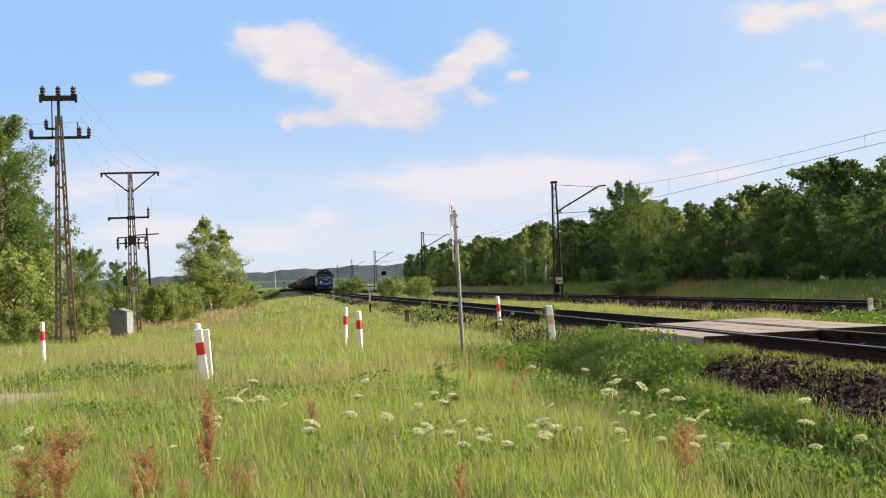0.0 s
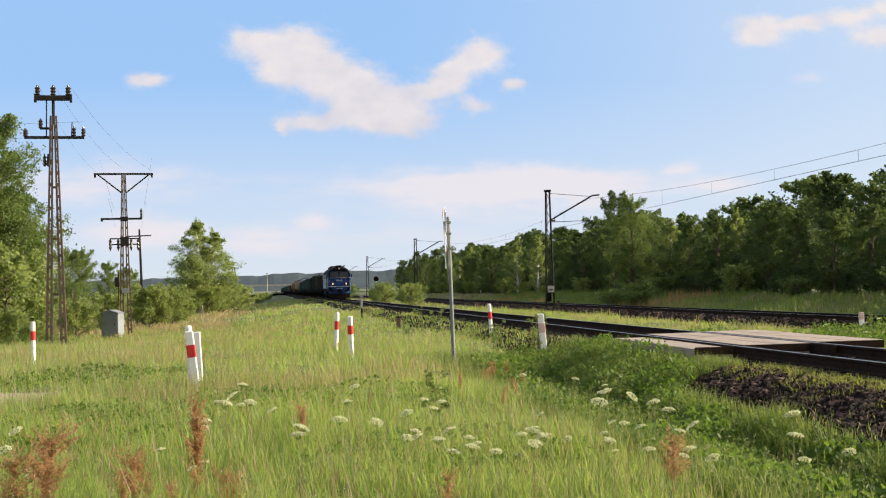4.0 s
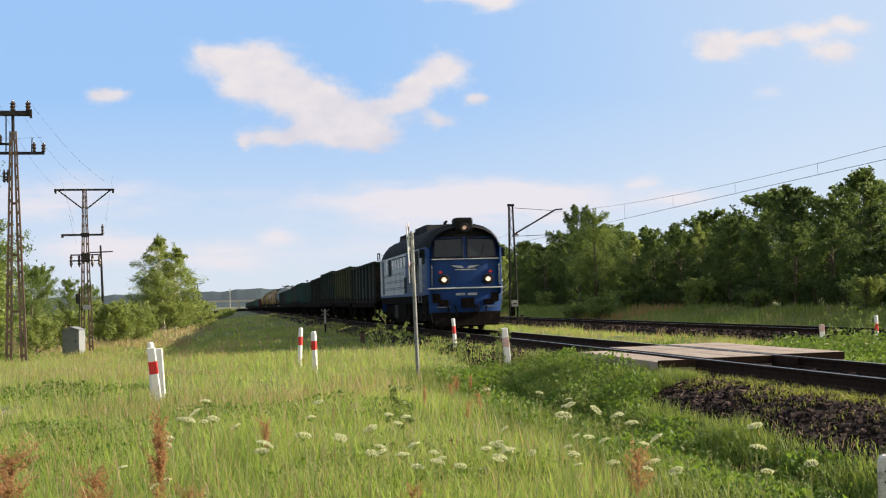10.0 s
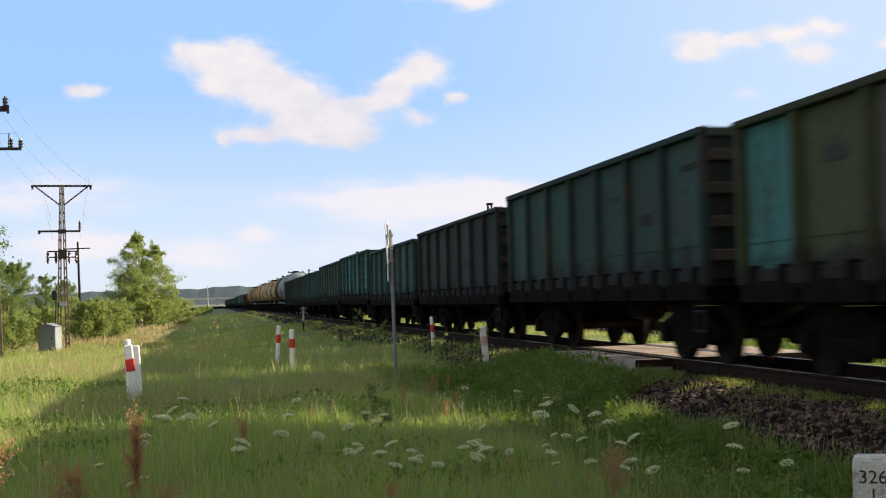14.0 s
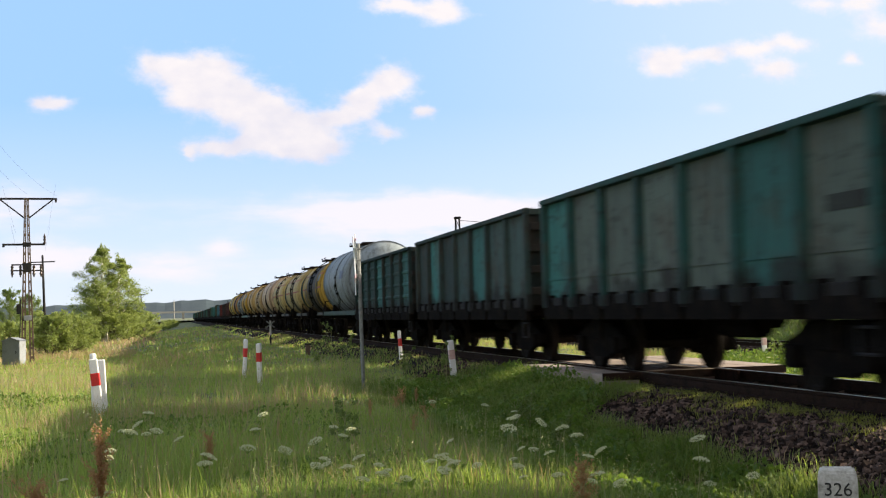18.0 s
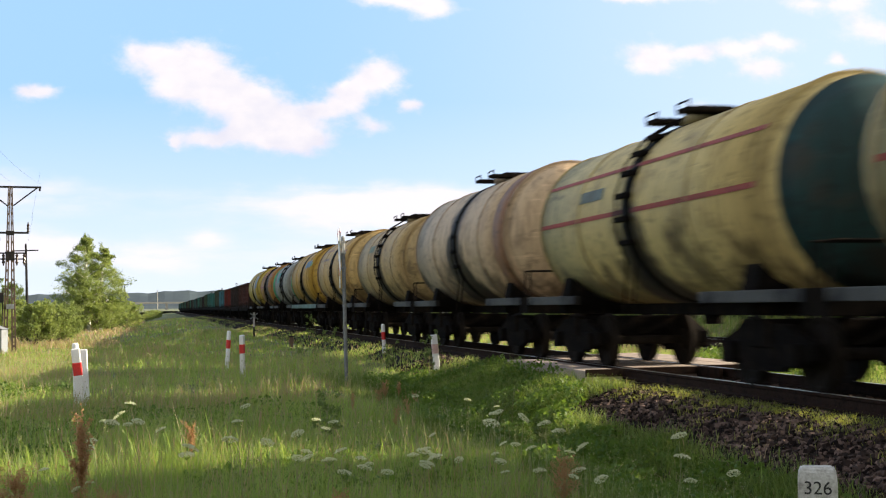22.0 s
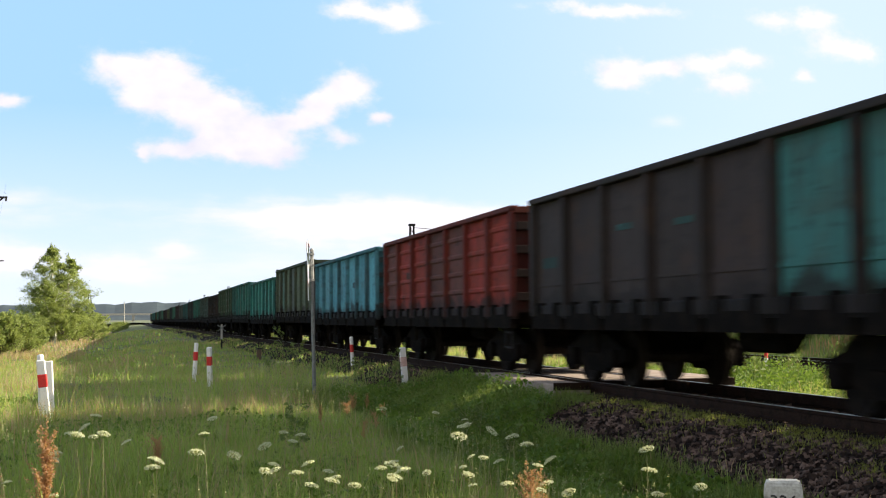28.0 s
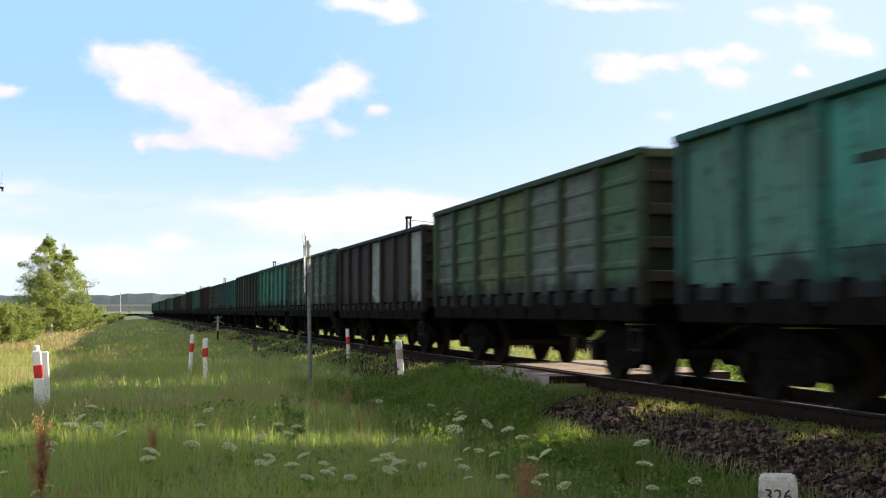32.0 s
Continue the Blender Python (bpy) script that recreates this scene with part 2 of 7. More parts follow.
def ground_material():
    def build(n):
        big, mid, fine = noise_of(n, 0.12, 5.0), noise_of(n, 1.3, 5.0), noise_of(n, 14.0, 4.0)
        c = mix(n, ramp(n, big, 0.35, 0.65), (0.060, 0.100, 0.022, 1), (0.135, 0.150, 0.045, 1))
        c = mix(n, ramp(n, mid, 0.45, 0.7), c, (0.10, 0.085, 0.045, 1))
        c = mix(n, 0.5, c, mix(n, ramp(n, fine, 0.3, 0.7), (0.3, 0.3, 0.3, 1), (0.7, 0.7, 0.7, 1)), "OVERLAY")
        return surface(n, c, 0.95, 0.0, fine, 0.6, 0.05)
    return material("meadow_soil", build)


def stone_material(name, a, b):
    def build(n):
        geo = n("ShaderNodeNewGeometry")
        fine = noise_of(n, 30.0, 4.0)
        c = mix(n, n("ShaderNodeMath", {0: geo.outputs["Random Per Island"], 1: 2.2}, operation="POWER").outputs[0], (*a, 1), (*b, 1))
        c = mix(n, 0.4, c, mix(n, ramp(n, fine, 0.3, 0.7), (0.3, 0.3, 0.3, 1), (0.7, 0.7, 0.7, 1)), "OVERLAY")
        return surface(n, c, 0.9, 0.0, fine, 0.4, 0.02, 0.12)
    return material(name, build)


def glow_material(name, color, power):
    return material(name, lambda n: n("ShaderNodeEmission", {"Color": (*color, 1), "Strength": power}).outputs[0])


M_SOIL = ground_material()
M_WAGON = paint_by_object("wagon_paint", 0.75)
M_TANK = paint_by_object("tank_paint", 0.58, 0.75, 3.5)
M_BLACK = worn("bogie_steel", (0.009, 0.008, 0.0075), (0.020, 0.015, 0.012), 4.0, 0.9, gloss=0.015)
M_DARK = worn("dark_metal", (0.022, 0.022, 0.024), (0.04, 0.033, 0.027), 3.0, 0.75, gloss=0.1)
# pale grey is dust together with a painted sheen of the sky
M_DUSTSHEEN = worn("dust_and_sheen_steel", (0.075, 0.074, 0.068), (0.016, 0.014, 0.013), 1.3, 0.75, lo=0.42, hi=0.62, gloss=0.25)
M_TAR = worn("spilled_oil", (0.006, 0.006, 0.006), (0.018, 0.014, 0.011), 2.0, 0.7, gloss=0.08)
M_WHEEL = worn("wheel_steel", (0.022, 0.018, 0.015), (0.012, 0.010, 0.008), 6.0, 0.8, gloss=0.04)
M_RAILTOP = worn("rail_head_steel", (0.42, 0.42, 0.43), (0.30, 0.28, 0.26), 5.0, 0.28, 0.9)
M_RAIL = worn("rusty_rail", (0.030, 0.018, 0.013), (0.016, 0.011, 0.009), 6.0, 0.85, gloss=0.06)
M_SLEEPER = worn("oiled_timber", (0.030, 0.024, 0.020), (0.05, 0.042, 0.034), 5.0, 0.95, stretch=(1, 5, 1), gloss=0.06)
M_PLATE = worn("worn_concrete_slab", (0.34, 0.27, 0.22), (0.25, 0.20, 0.165), 1.2, 0.85, fine=60.0)
M_CONC = worn("grey_concrete", (0.40, 0.39, 0.36), (0.27, 0.25, 0.22), 1.5, 0.9)
M_BROWNCONC = worn("weathered_concrete", (0.125, 0.085, 0.058), (0.060, 0.043, 0.032), 2.0, 0.9)
M_WHITE = worn("white_paint", (0.80, 0.80, 0.78), (0.66, 0.65, 0.60), 7.0, 0.55, lo=0.55, hi=0.85)
M_OLDWHITE = worn("weathered_whitewash", (0.56, 0.55, 0.51), (0.30, 0.28, 0.25), 9.0, 0.85, lo=0.48, hi=0.72)
M_RED = worn("red_paint", (0.62, 0.025, 0.022), (0.48, 0.03, 0.03), 7.0, 0.5)
M_FADED = worn("faded_red_paint", (0.58, 0.38, 0.35), (0.66, 0.54, 0.50), 9.0, 0.7)
M_ZINC = worn("galvanised_steel", (0.20, 0.21, 0.21), (0.13, 0.14, 0.14), 8.0, 0.55, 0.3)
M_BLUE = worn("locomotive_blue", (0.004, 0.040, 0.170), (0.005, 0.030, 0.12), 1.4, 0.5, fine=60.0, strength=0.05, gloss=0.25)
M_SILVER = worn("locomotive_white", (0.40, 0.43, 0.45), (0.20, 0.23, 0.26), 1.3, 0.5, fine=60.0, strength=0.05)
M_STRIPE = worn("stripe_grey", (0.050, 0.062, 0.095), (0.035, 0.045, 0.07), 3.0, 0.5)
M_ROOF = worn("roof_black", (0.012, 0.0125, 0.014), (0.026, 0.026, 0.026), 1.5, 0.8, gloss=0.08)
# darker copy of the locomotive blue: grime plus the side's shade painted in
M_SHADEDBLUE = worn("grimy_shaded_blue", (0.004, 0.015, 0.050), (0.004, 0.008, 0.022), 1.2, 0.5, fine=60.0, strength=0.05, gloss=0.2)
M_GLASS = material("window_glass", lambda n: surface(n, (0.020, 0.028, 0.036, 1), 0.10, gloss=0.35))
M_PALEGLASS = material("dusty_glass", lambda n: surface(n, (0.14, 0.17, 0.19, 1), 0.25))
M_LAMP = glow_material("lamp_lens", (1.0, 0.74, 0.52), 0.75)
# faint emission paints the reflected glint on the unlit upper lens
M_LENSGLINT = glow_material("upper_lens_glint", (1.0, 0.66, 0.44), 0.24)
M_BARK = worn("bark", (0.13, 0.10, 0.075), (0.07, 0.055, 0.04), 5.0, 0.95, stretch=(1, 1, 0.3))
M_BIRCHBARK = worn("birch_bark", (0.62, 0.60, 0.55), (0.10, 0.09, 0.08), 4.0, 0.85, lo=0.55, hi=0.65, stretch=(1, 1, 3))
M_LEAF = leafy("alder_leaves", (0.015, 0.036, 0.013), (0.095, 0.145, 0.045), 0.34)
M_LEAFMID = leafy("hazel_leaves", (0.024, 0.052, 0.017), (0.165, 0.230, 0.070), 0.40)
M_LEAFLIGHT = leafy("birch_leaves", (0.110, 0.165, 0.045), (0.36, 0.42, 0.15), 0.5)
M_BUSH = leafy("bush_leaves", (0.052, 0.098, 0.026), (0.215, 0.280, 0.085), 0.45)
M_GRASS = leafy("grass_blades", (0.048, 0.125, 0.016), (0.410, 0.510, 0.145), 0.54, 0.25)
M_HERB = leafy("herb_leaves", (0.040, 0.100, 0.014), (0.17, 0.255, 0.045), 0.45, 0.5)
M_DIPGRASS = leafy("rank_grass", (0.036, 0.088, 0.015), (0.270, 0.335, 0.095), 0.45, 0.8)
M_STALK = leafy("seed_stalks", (0.20, 0.215, 0.10), (0.38, 0.37, 0.20), 0.4, 0.3)
M_DRY = leafy("dry_grass", (0.30, 0.205, 0.115), (0.46, 0.355, 0.215), 0.4, 0.3)
M_SORREL = leafy("sorrel_seeds", (0.27, 0.135, 0.075), (0.48, 0.30, 0.17), 0.5, 4.0)
M_UMBEL = leafy("white_florets", (0.50, 0.53, 0.34), (0.72, 0.72, 0.56), 0.35, 6.0)
M_STONE = stone_material("ballast_stone", (0.011, 0.0078, 0.007), (0.190, 0.130, 0.105))
M_MOSS = leafy("horsetail", (0.14, 0.17, 0.03), (0.34, 0.36, 0.09), 0.5, 0.6)
M_DIRT = worn("dry_track_dirt", (0.27, 0.21, 0.15), (0.20, 0.155, 0.11), 2.0, 0.95)
# bluish distance haze is painted into the colour of the woods
M_FAR = material("hazed_far_woods", lambda n: surface(n, mix(n, ramp(n, noise_of(n, 0.02, 6.0, 0.65), 0.35, 0.65), (0.026, 0.044, 0.060, 1), (0.042, 0.064, 0.076, 1)), 1.0))
M_FIELD = material("far_field", lambda n: surface(n, mix(n, ramp(n, noise_of(n, 0.01, 4.0), 0.4, 0.6), (0.150, 0.150, 0.085, 1), (0.085, 0.115, 0.055, 1)), 1.0))
M_CABLE = material("cable_black", lambda n: surface(n, (0.05, 0.05, 0.055, 1), 0.5))
M_CERAMIC = worn("brown_ceramic", (0.045, 0.028, 0.022), (0.07, 0.045, 0.035), 8.0, 0.25)
M_BOX = worn("cabinet_grey", (0.22, 0.24, 0.26), (0.18, 0.19, 0.20), 2.0, 0.6)


# ---- building helpers ----
def mesh_of(bm, mat=None, smooth=False):
    me = bpy.data.meshes.new("mesh")
    bm.normal_update()
    if smooth:
        for f in bm.faces:
            f.smooth = True
    bm.to_mesh(me)
    bm.free()
    if mat:
        me.materials.append(mat)
    return me


def part(name, bm, mat, parent=None, label="", smooth=False):
    """Links a bmesh as one mesh object under a thing or a part."""
    ob = new(name, mesh_of(bm, mat, smooth))
    if parent is not None:
        ob.parent = parent
    return tagged(ob, label)


def piece(name, me, m, parent=None, color=None):
    """Another object on a shared mesh."""
    ob = new(name, me)
    if parent is not None:
        ob.parent = parent
    ob.matrix_basis = m
    if color:
        ob.color = (*color, 1)
    return ob


def thing(name, label, category, group="", kind=""):
    return tagged(new(name), label, category, group, kind)


def box(bm, x0, x1, y0, y1, z0, z1):
    v = [bm.verts.new((x, y, z)) for x in (x0, x1) for y in (y0, y1) for z in (z0, z1)]
    for a, b, c, d in ((0, 1, 3, 2), (4, 6, 7, 5), (0, 4, 5, 1), (2, 3, 7, 6), (0, 2, 6, 4), (1, 5, 7, 3)):
        bm.faces.new((v[a], v[b], v[c], v[d]))
    return bm


def block(x0, x1, y0, y1, z0, z1, bevel=0.0):
    bm = box(bmesh.new(), x0, x1, y0, y1, z0, z1)
    if bevel:
        bmesh.ops.bevel(bm, geom=bm.edges[:], offset=bevel, segments=2, affect="EDGES", profile=0.6)
    return bm


def rod(bm, a, b, r0, r1=None, seg=8):
    """A tapered round bar from a to b, closed at both ends."""
    a, b = Vector(a), Vector(b)
    r1 = r0 if r1 is None else r1
    d = (b - a).normalized()
    s = d.orthogonal().normalized()
    t = d.cross(s)
    rings = []
    for p, r in ((a, r0), (b, r1)):
        rings.append([bm.verts.new(p + r * (math.cos(k * math.tau / seg) * s + math.sin(k * math.tau / seg) * t)) for k in range(seg)])
    for k in range(seg):
        bm.faces.new((rings[0][k], rings[0][(k + 1) % seg], rings[1][(k + 1) % seg], rings[1][k]))
    bm.faces.new(rings[0][::-1])
    bm.faces.new(rings[1])
    return bm


def tube(bm, points, r, seg=5):
    """One bent round bar through the points."""
    pts = [Vector(p) for p in points]
    rings = []
    for k, p in enumerate(pts):
        d = (pts[min(k + 1, len(pts) - 1)] - pts[max(k - 1, 0)]).normalized()
        s = d.cross(Vector((0.31, 0.17, 0.93))).normalized()
        t = d.cross(s)
        rings.append([bm.verts.new(p + r * (math.cos(q * math.tau / seg) * s + math.sin(q * math.tau / seg) * t)) for q in range(seg)])
    for a, b in zip(rings, rings[1:]):
        for q in range(seg):
            bm.faces.new((a[q], a[(q + 1) % seg], b[(q + 1) % seg], b[q]))
    return bm


def bars(pairs, r, seg=6):
    bm = bmesh.new()
    for a, b in pairs:
        rod(bm, a, b, r, None, seg)
    return bm


def lathe(profile, axis="z", seg=24, centre=(0, 0, 0)):
    """Turns (radius, height) points round an axis."""
    bm = bmesh.new()
    rings = []
    for r, h in profile:
        ring = []
        for k in range(seg):
            c, s = r * math.cos(k * math.tau / seg), r * math.sin(k * math.tau / seg)
            p = {"z": (c, s, h), "y": (s, h, c), "x": (h, c, s)}[axis]
            ring.append(bm.verts.new(Vector(p) + Vector(centre)))
        rings.append(ring)
    for a, b in zip(rings, rings[1:]):
        for k in range(seg):
            bm.faces.new((a[k], a[(k + 1) % seg], b[(k + 1) % seg], b[k]))
    bm.faces.new(rings[0][::-1])
    bm.faces.new(rings[-1])
    bmesh.ops.recalc_face_normals(bm, faces=bm.faces[:])
    return bm


def extrude(outline, axis, lo, hi):
    """A flat outline of two coordinates, drawn out along the third axis."""
    bm = bmesh.new()
    place = {"x": lambda p, h: (h, p[0], p[1]), "y": lambda p, h: (p[0], h, p[1]), "z": lambda p, h: (p[0], p[1], h)}[axis]
    a = [bm.verts.new(place(p, lo)) for p in outline]
    b = [bm.verts.new(place(p, hi)) for p in outline]
    k = len(a)
    for i in range(k):
        bm.faces.new((a[i], a[(i + 1) % k], b[(i + 1) % k], b[i]))
    bm.faces.new(a[::-1])
    bm.faces.new(b)
    bmesh.ops.recalc_face_normals(bm, faces=bm.faces[:])
    return bm


def from_arrays(name, verts, faces, mat, kind="stuff", label="", category=""):
    me = bpy.data.meshes.new(name)
    me.from_pydata(verts.tolist() if hasattr(verts, "tolist") else verts, [], faces.tolist() if hasattr(faces, "tolist") else faces)
    me.materials.append(mat)
    return tagged(new(name, me), label, category, kind=kind)

# ---- ground and tracks ----
TRACK_X, TRACK2_X, RAIL2_Z = 8.87, 22.6, -0.30


def smooth(e0, e1, x):
    t = np.clip((x - e0) / (e1 - e0), 0, 1)
    return t * t * (3 - 2 * t)


def ripple(x, y):
    return 0.05 * np.sin(x * 0.9 + 1.3 * np.sin(y * 0.31)) * np.cos(y * 0.57) + 0.03 * np.sin(x * 2.3 + y * 1.7)


def ground_z(x, y):
    """The lie of the land: level meadow, the railway bank, the lower field beside it, the rise under the wood."""
    x, y = np.asarray(x, float), np.asarray(y, float)
    z = -0.62 + 0 * x
    z = z - 0.75 * smooth(38, 75, y) * smooth(4.5, -4, x)
    z = z - 0.10 * smooth(-3, -12, x)
    z = z - 0.36 * np.exp(-((x - 5.2) / 1.15) ** 2) * smooth(34, 24, y) * smooth(4, 12, y)
    z = z + 0.10 * np.exp(-((x - TRACK_X) / 3.2) ** 2)
    z = z - 0.15 * np.exp(-((x - 15.5) / 2.5) ** 2)
    z = z - 0.25 * smooth(17, 20, x)
    z = z + 0.85 * smooth(26, 33, x)
    z = z + 0.24 * smooth(5.8, 6.9, x) * smooth(8.1, 7.3, x) * smooth(18.6, 21.3, y) * smooth(30, 27.5, y)
    return z + ripple(x, y) * smooth(700, 300, np.hypot(x, y))


def base_z(x, y):
    """The surface underfoot: the ground or, where it lies higher, the stone bed."""
    bed = np.interp(np.abs(np.asarray(x) - TRACK_X), [0, 1.4, 1.75, 2.7, 3.3, 3.31], [-0.235, -0.235, -0.27, -0.62, -0.85, -9])
    return np.maximum(ground_z(x, y), bed)


def spaced(cuts):
    """Grid lines: (from, to, step) stretches one after another."""
    out = []
    for a, b, step in cuts:
        out.extend(np.arange(a, b, step))
    out.append(cuts[-1][1])
    return np.array(out)


def sheet(name, xs, ys, fz, mat, label, category, kind="structure"):
    gx, gy = np.meshgrid(xs, ys)
    verts = np.stack([gx.ravel(), gy.ravel(), fz(gx, gy).ravel()], 1)
    w, h = len(xs), len(ys)
    i = (np.arange(h - 1)[:, None] * w + np.arange(w - 1)).ravel()
    return from_arrays(name, verts, np.stack([i, i + 1, i + w + 1, i + w], 1), mat, kind, label, category)


sheet("ground", spaced([(-4000, -400, 400), (-400, -40, 30), (-40, -12, 3), (-12, 36, 0.5), (36, 80, 4), (80, 400, 40), (400, 4000, 400)]),
      spaced([(-600, -40, 80), (-40, 4, 4), (4, 60, 0.6), (60, 160, 4), (160, 600, 20), (600, 4800, 300)]), ground_z, M_SOIL,
      "uneven meadow soil under green and dry grass", "ground")


def rail_mesh(length):
    """One rail: foot, web and head, 0.18 m high, top at zero."""
    prof = [(-0.075, -0.18), (0.075, -0.18), (0.075, -0.165), (0.012, -0.145), (0.012, -0.05), (0.036, -0.035), (0.036, -0.006), (0.030, 0),
            (-0.030, 0), (-0.036, -0.006), (-0.036, -0.035), (-0.012, -0.05), (-0.012, -0.145), (-0.075, -0.165)]
    return extrude(prof, "y", 0, length)


def build_track(name, cx, top, gauge, y0, y1, label, sleepers, step):
    track = thing(name, label, "railway track", kind="structure")
    track.location = (cx, 0, top)
    half = gauge / 2 + 0.036
    me = mesh_of(rail_mesh(y1 - y0), M_RAIL)
    shine = mesh_of(block(-0.026, 0.026, 0, y1 - y0, 0.0005, 0.004), M_RAILTOP)
    for s in (-1, 1):
        rail = piece("rail", me, pose(s * half, y0, 0), track)
        tagged(rail, "rusty steel rail")
        tagged(piece("rail_head", shine, pose(0, 0, 0), rail), "rail head polished by wheels")
    wood = mesh_of(block(-1.35, 1.35, -0.12, 0.12, -0.34, -0.185, 0.015), M_SLEEPER)
    plate = mesh_of(block(-0.17, 0.17, -0.075, 0.075, -0.186, -0.172), M_RAIL)
    for k in range(sleepers):
        tie = piece("sleeper", wood, pose(0, y0 + 0.3 + k * step, 0, 0, 0, random.uniform(-0.6, 0.6)), track)
        if k < 60:
            for s in (-1, 1):
                piece("tie_plate", plate, pose(s * half, 0, 0), tie)
    return track


def ballast_bed(name, cx, top, y0, y1, label):
    """The stone bed as a heaped strip, with its loose stones added below."""
    prof = [(-3.3, -0.85), (-2.7, -0.62), (-1.75, -0.27), (-1.4, -0.235), (1.4, -0.235), (1.75, -0.27), (2.7, -0.62), (3.3, -0.85)]
    ys = spaced([(y0, 60, 0.5), (60, y1, 12)])
    verts, w = [], len(prof)
    for y in ys:
        for x, z in prof:
            verts.append((cx + x, y, top + z + 0.02 * math.sin(y * 1.7 + x * 3)))
    faces = [(j * w + i, j * w + i + 1, (j + 1) * w + i + 1, (j + 1) * w + i) for j in range(len(ys) - 1) for i in range(w - 1)]
    return from_arrays(name, np.array(verts), faces, M_BED, "structure", label, "ballast")


M_BED = worn("ballast_bed", (0.014, 0.011, 0.009), (0.030, 0.023, 0.019), 6.0, 0.95, fine=28.0, strength=0.9, gloss=0.05)
ballast_bed("ballast_near", TRACK_X, 0.0, -40, 900, "dark brown crushed stone bed of the near track")
ballast_bed("ballast_far", TRACK2_X, RAIL2_Z, 0, 900, "grey crushed stone bed of the electrified track")
build_track("railway_track", TRACK_X, 0.0, 1.52, -40, 900, "broad-gauge track with rusty rails on timber sleepers", 290, 0.6)
build_track("railway_track", TRACK2_X, RAIL2_Z, 1.435, 20, 900, "second, electrified track with rusty rails", 200, 0.6)


def stones(name, cx, top, y0, y1, count, size, side, label):
    """Loose crushed stones lying over the bed: squashed, tilted eight-cornered lumps."""
    rng = np.random.default_rng(5)
    base = np.array([(-1, -1, -1), (1, -1, -1), (1, 1, -1), (-1, 1, -1), (-1, -1, 1), (1, -1, 1), (1, 1, 1), (-1, 1, 1)]) * 0.5
    quads = np.array([(0, 3, 2, 1), (4, 5, 6, 7), (0, 1, 5, 4), (1, 2, 6, 5), (2, 3, 7, 6), (3, 0, 4, 7)])
    x = rng.uniform(side[0], side[1], count)
    y = y0 + (y1 - y0) * rng.random(count) ** 1.35
    z = np.interp(np.abs(x), [0, 1.4, 1.75, 2.7, 3.3], [-0.235, -0.235, -0.27, -0.62, -0.85])
    keep = np.abs(y - 24.5) > 3.6
    x, y, z = x[keep], y[keep], z[keep]
    n = len(x)
    s = rng.uniform(0.5, 1.2, (n, 1, 3)) * size * rng.uniform(0.6, 1.3, (n, 1, 1))
    v = (base + rng.uniform(-0.22, 0.22, (n, 8, 3))) * s
    a, b = rng.uniform(0, math.tau, n)[:, None], rng.uniform(-0.9, 0.9, n)[:, None]
    vy, vz = v[..., 1] * np.cos(b) - v[..., 2] * np.sin(b), v[..., 1] * np.sin(b) + v[..., 2] * np.cos(b)
    vx, vy = v[..., 0] * np.cos(a) - vy * np.sin(a), v[..., 0] * np.sin(a) + vy * np.cos(a)
    verts = np.stack([vx + x[:, None] + cx, vy + y[:, None], vz + z[:, None] + top + size * 0.15], -1).reshape(-1, 3)
    faces = (quads[None] + 8 * np.arange(n)[:, None, None]).reshape(-1, 4)
    return from_arrays(name, verts, faces, M_STONE, "stuff", label, "gravel")


stones("ballast_stones", TRACK_X, 0.0, 6, 34, 19000, 0.053, (-2.75, -0.85), "crushed dark brown ballast stones along the rail")
stones("ballast_stones", TRACK_X, 0.0, 8, 60, 3500, 0.08, (-0.75, 0.75), "ballast stones between the rails")
stones("ballast_stones", TRACK2_X, RAIL2_Z, 25, 140, 4000, 0.10, (-3.0, -0.8), "grey ballast stones beside the electrified track")


# ---- level crossing ----
def crossing():
    deck = thing("level_crossing", "worn concrete slab crossing between the rails", "level crossing", kind="structure")
    spans = ((-1.62, -0.93, 21.2, 26.4), (-0.62, 0.62, 21.5, 27.4), (0.93, 2.2, 21.9, 28.0))
    for x0, x1, y0, y1 in spans:
        rows = 2 if x1 - x0 > 1 else 1
        for k in range(3):
            ya, yb = y0 + (y1 - y0) * k / 3, y0 + (y1 - y0) * (k + 1) / 3
            for j in range(rows):
                xa, xb = x0 + (x1 - x0) * j / rows, x0 + (x1 - x0) * (j + 1) / rows
                drop = 0.03 if x0 < -1 else 0.0
                part("slab", block(TRACK_X + xa + 0.006, TRACK_X + xb - 0.006, ya + 0.006, yb - 0.006, -0.24, 0.006 - drop + 0.004 * ((k + j) % 2), 0.012), M_PLATE, deck)
        # dark strip added across the slab ends to paint them shaded
        part("edge_angle", block(TRACK_X + x0, TRACK_X + x1, y0 - 0.02, y0 + 0.002, -0.13, 0.002), M_RAIL, deck, "dark strip that paints shade on the slab ends")
    for s in (-1, 1):
        part("guard_rail", block(TRACK_X + s * 0.66 - 0.03, TRACK_X + s * 0.66 + 0.03, 20.6, 28.2, -0.17, 0.004, 0.006), M_RAIL, deck, "rusty check rail")


crossing()


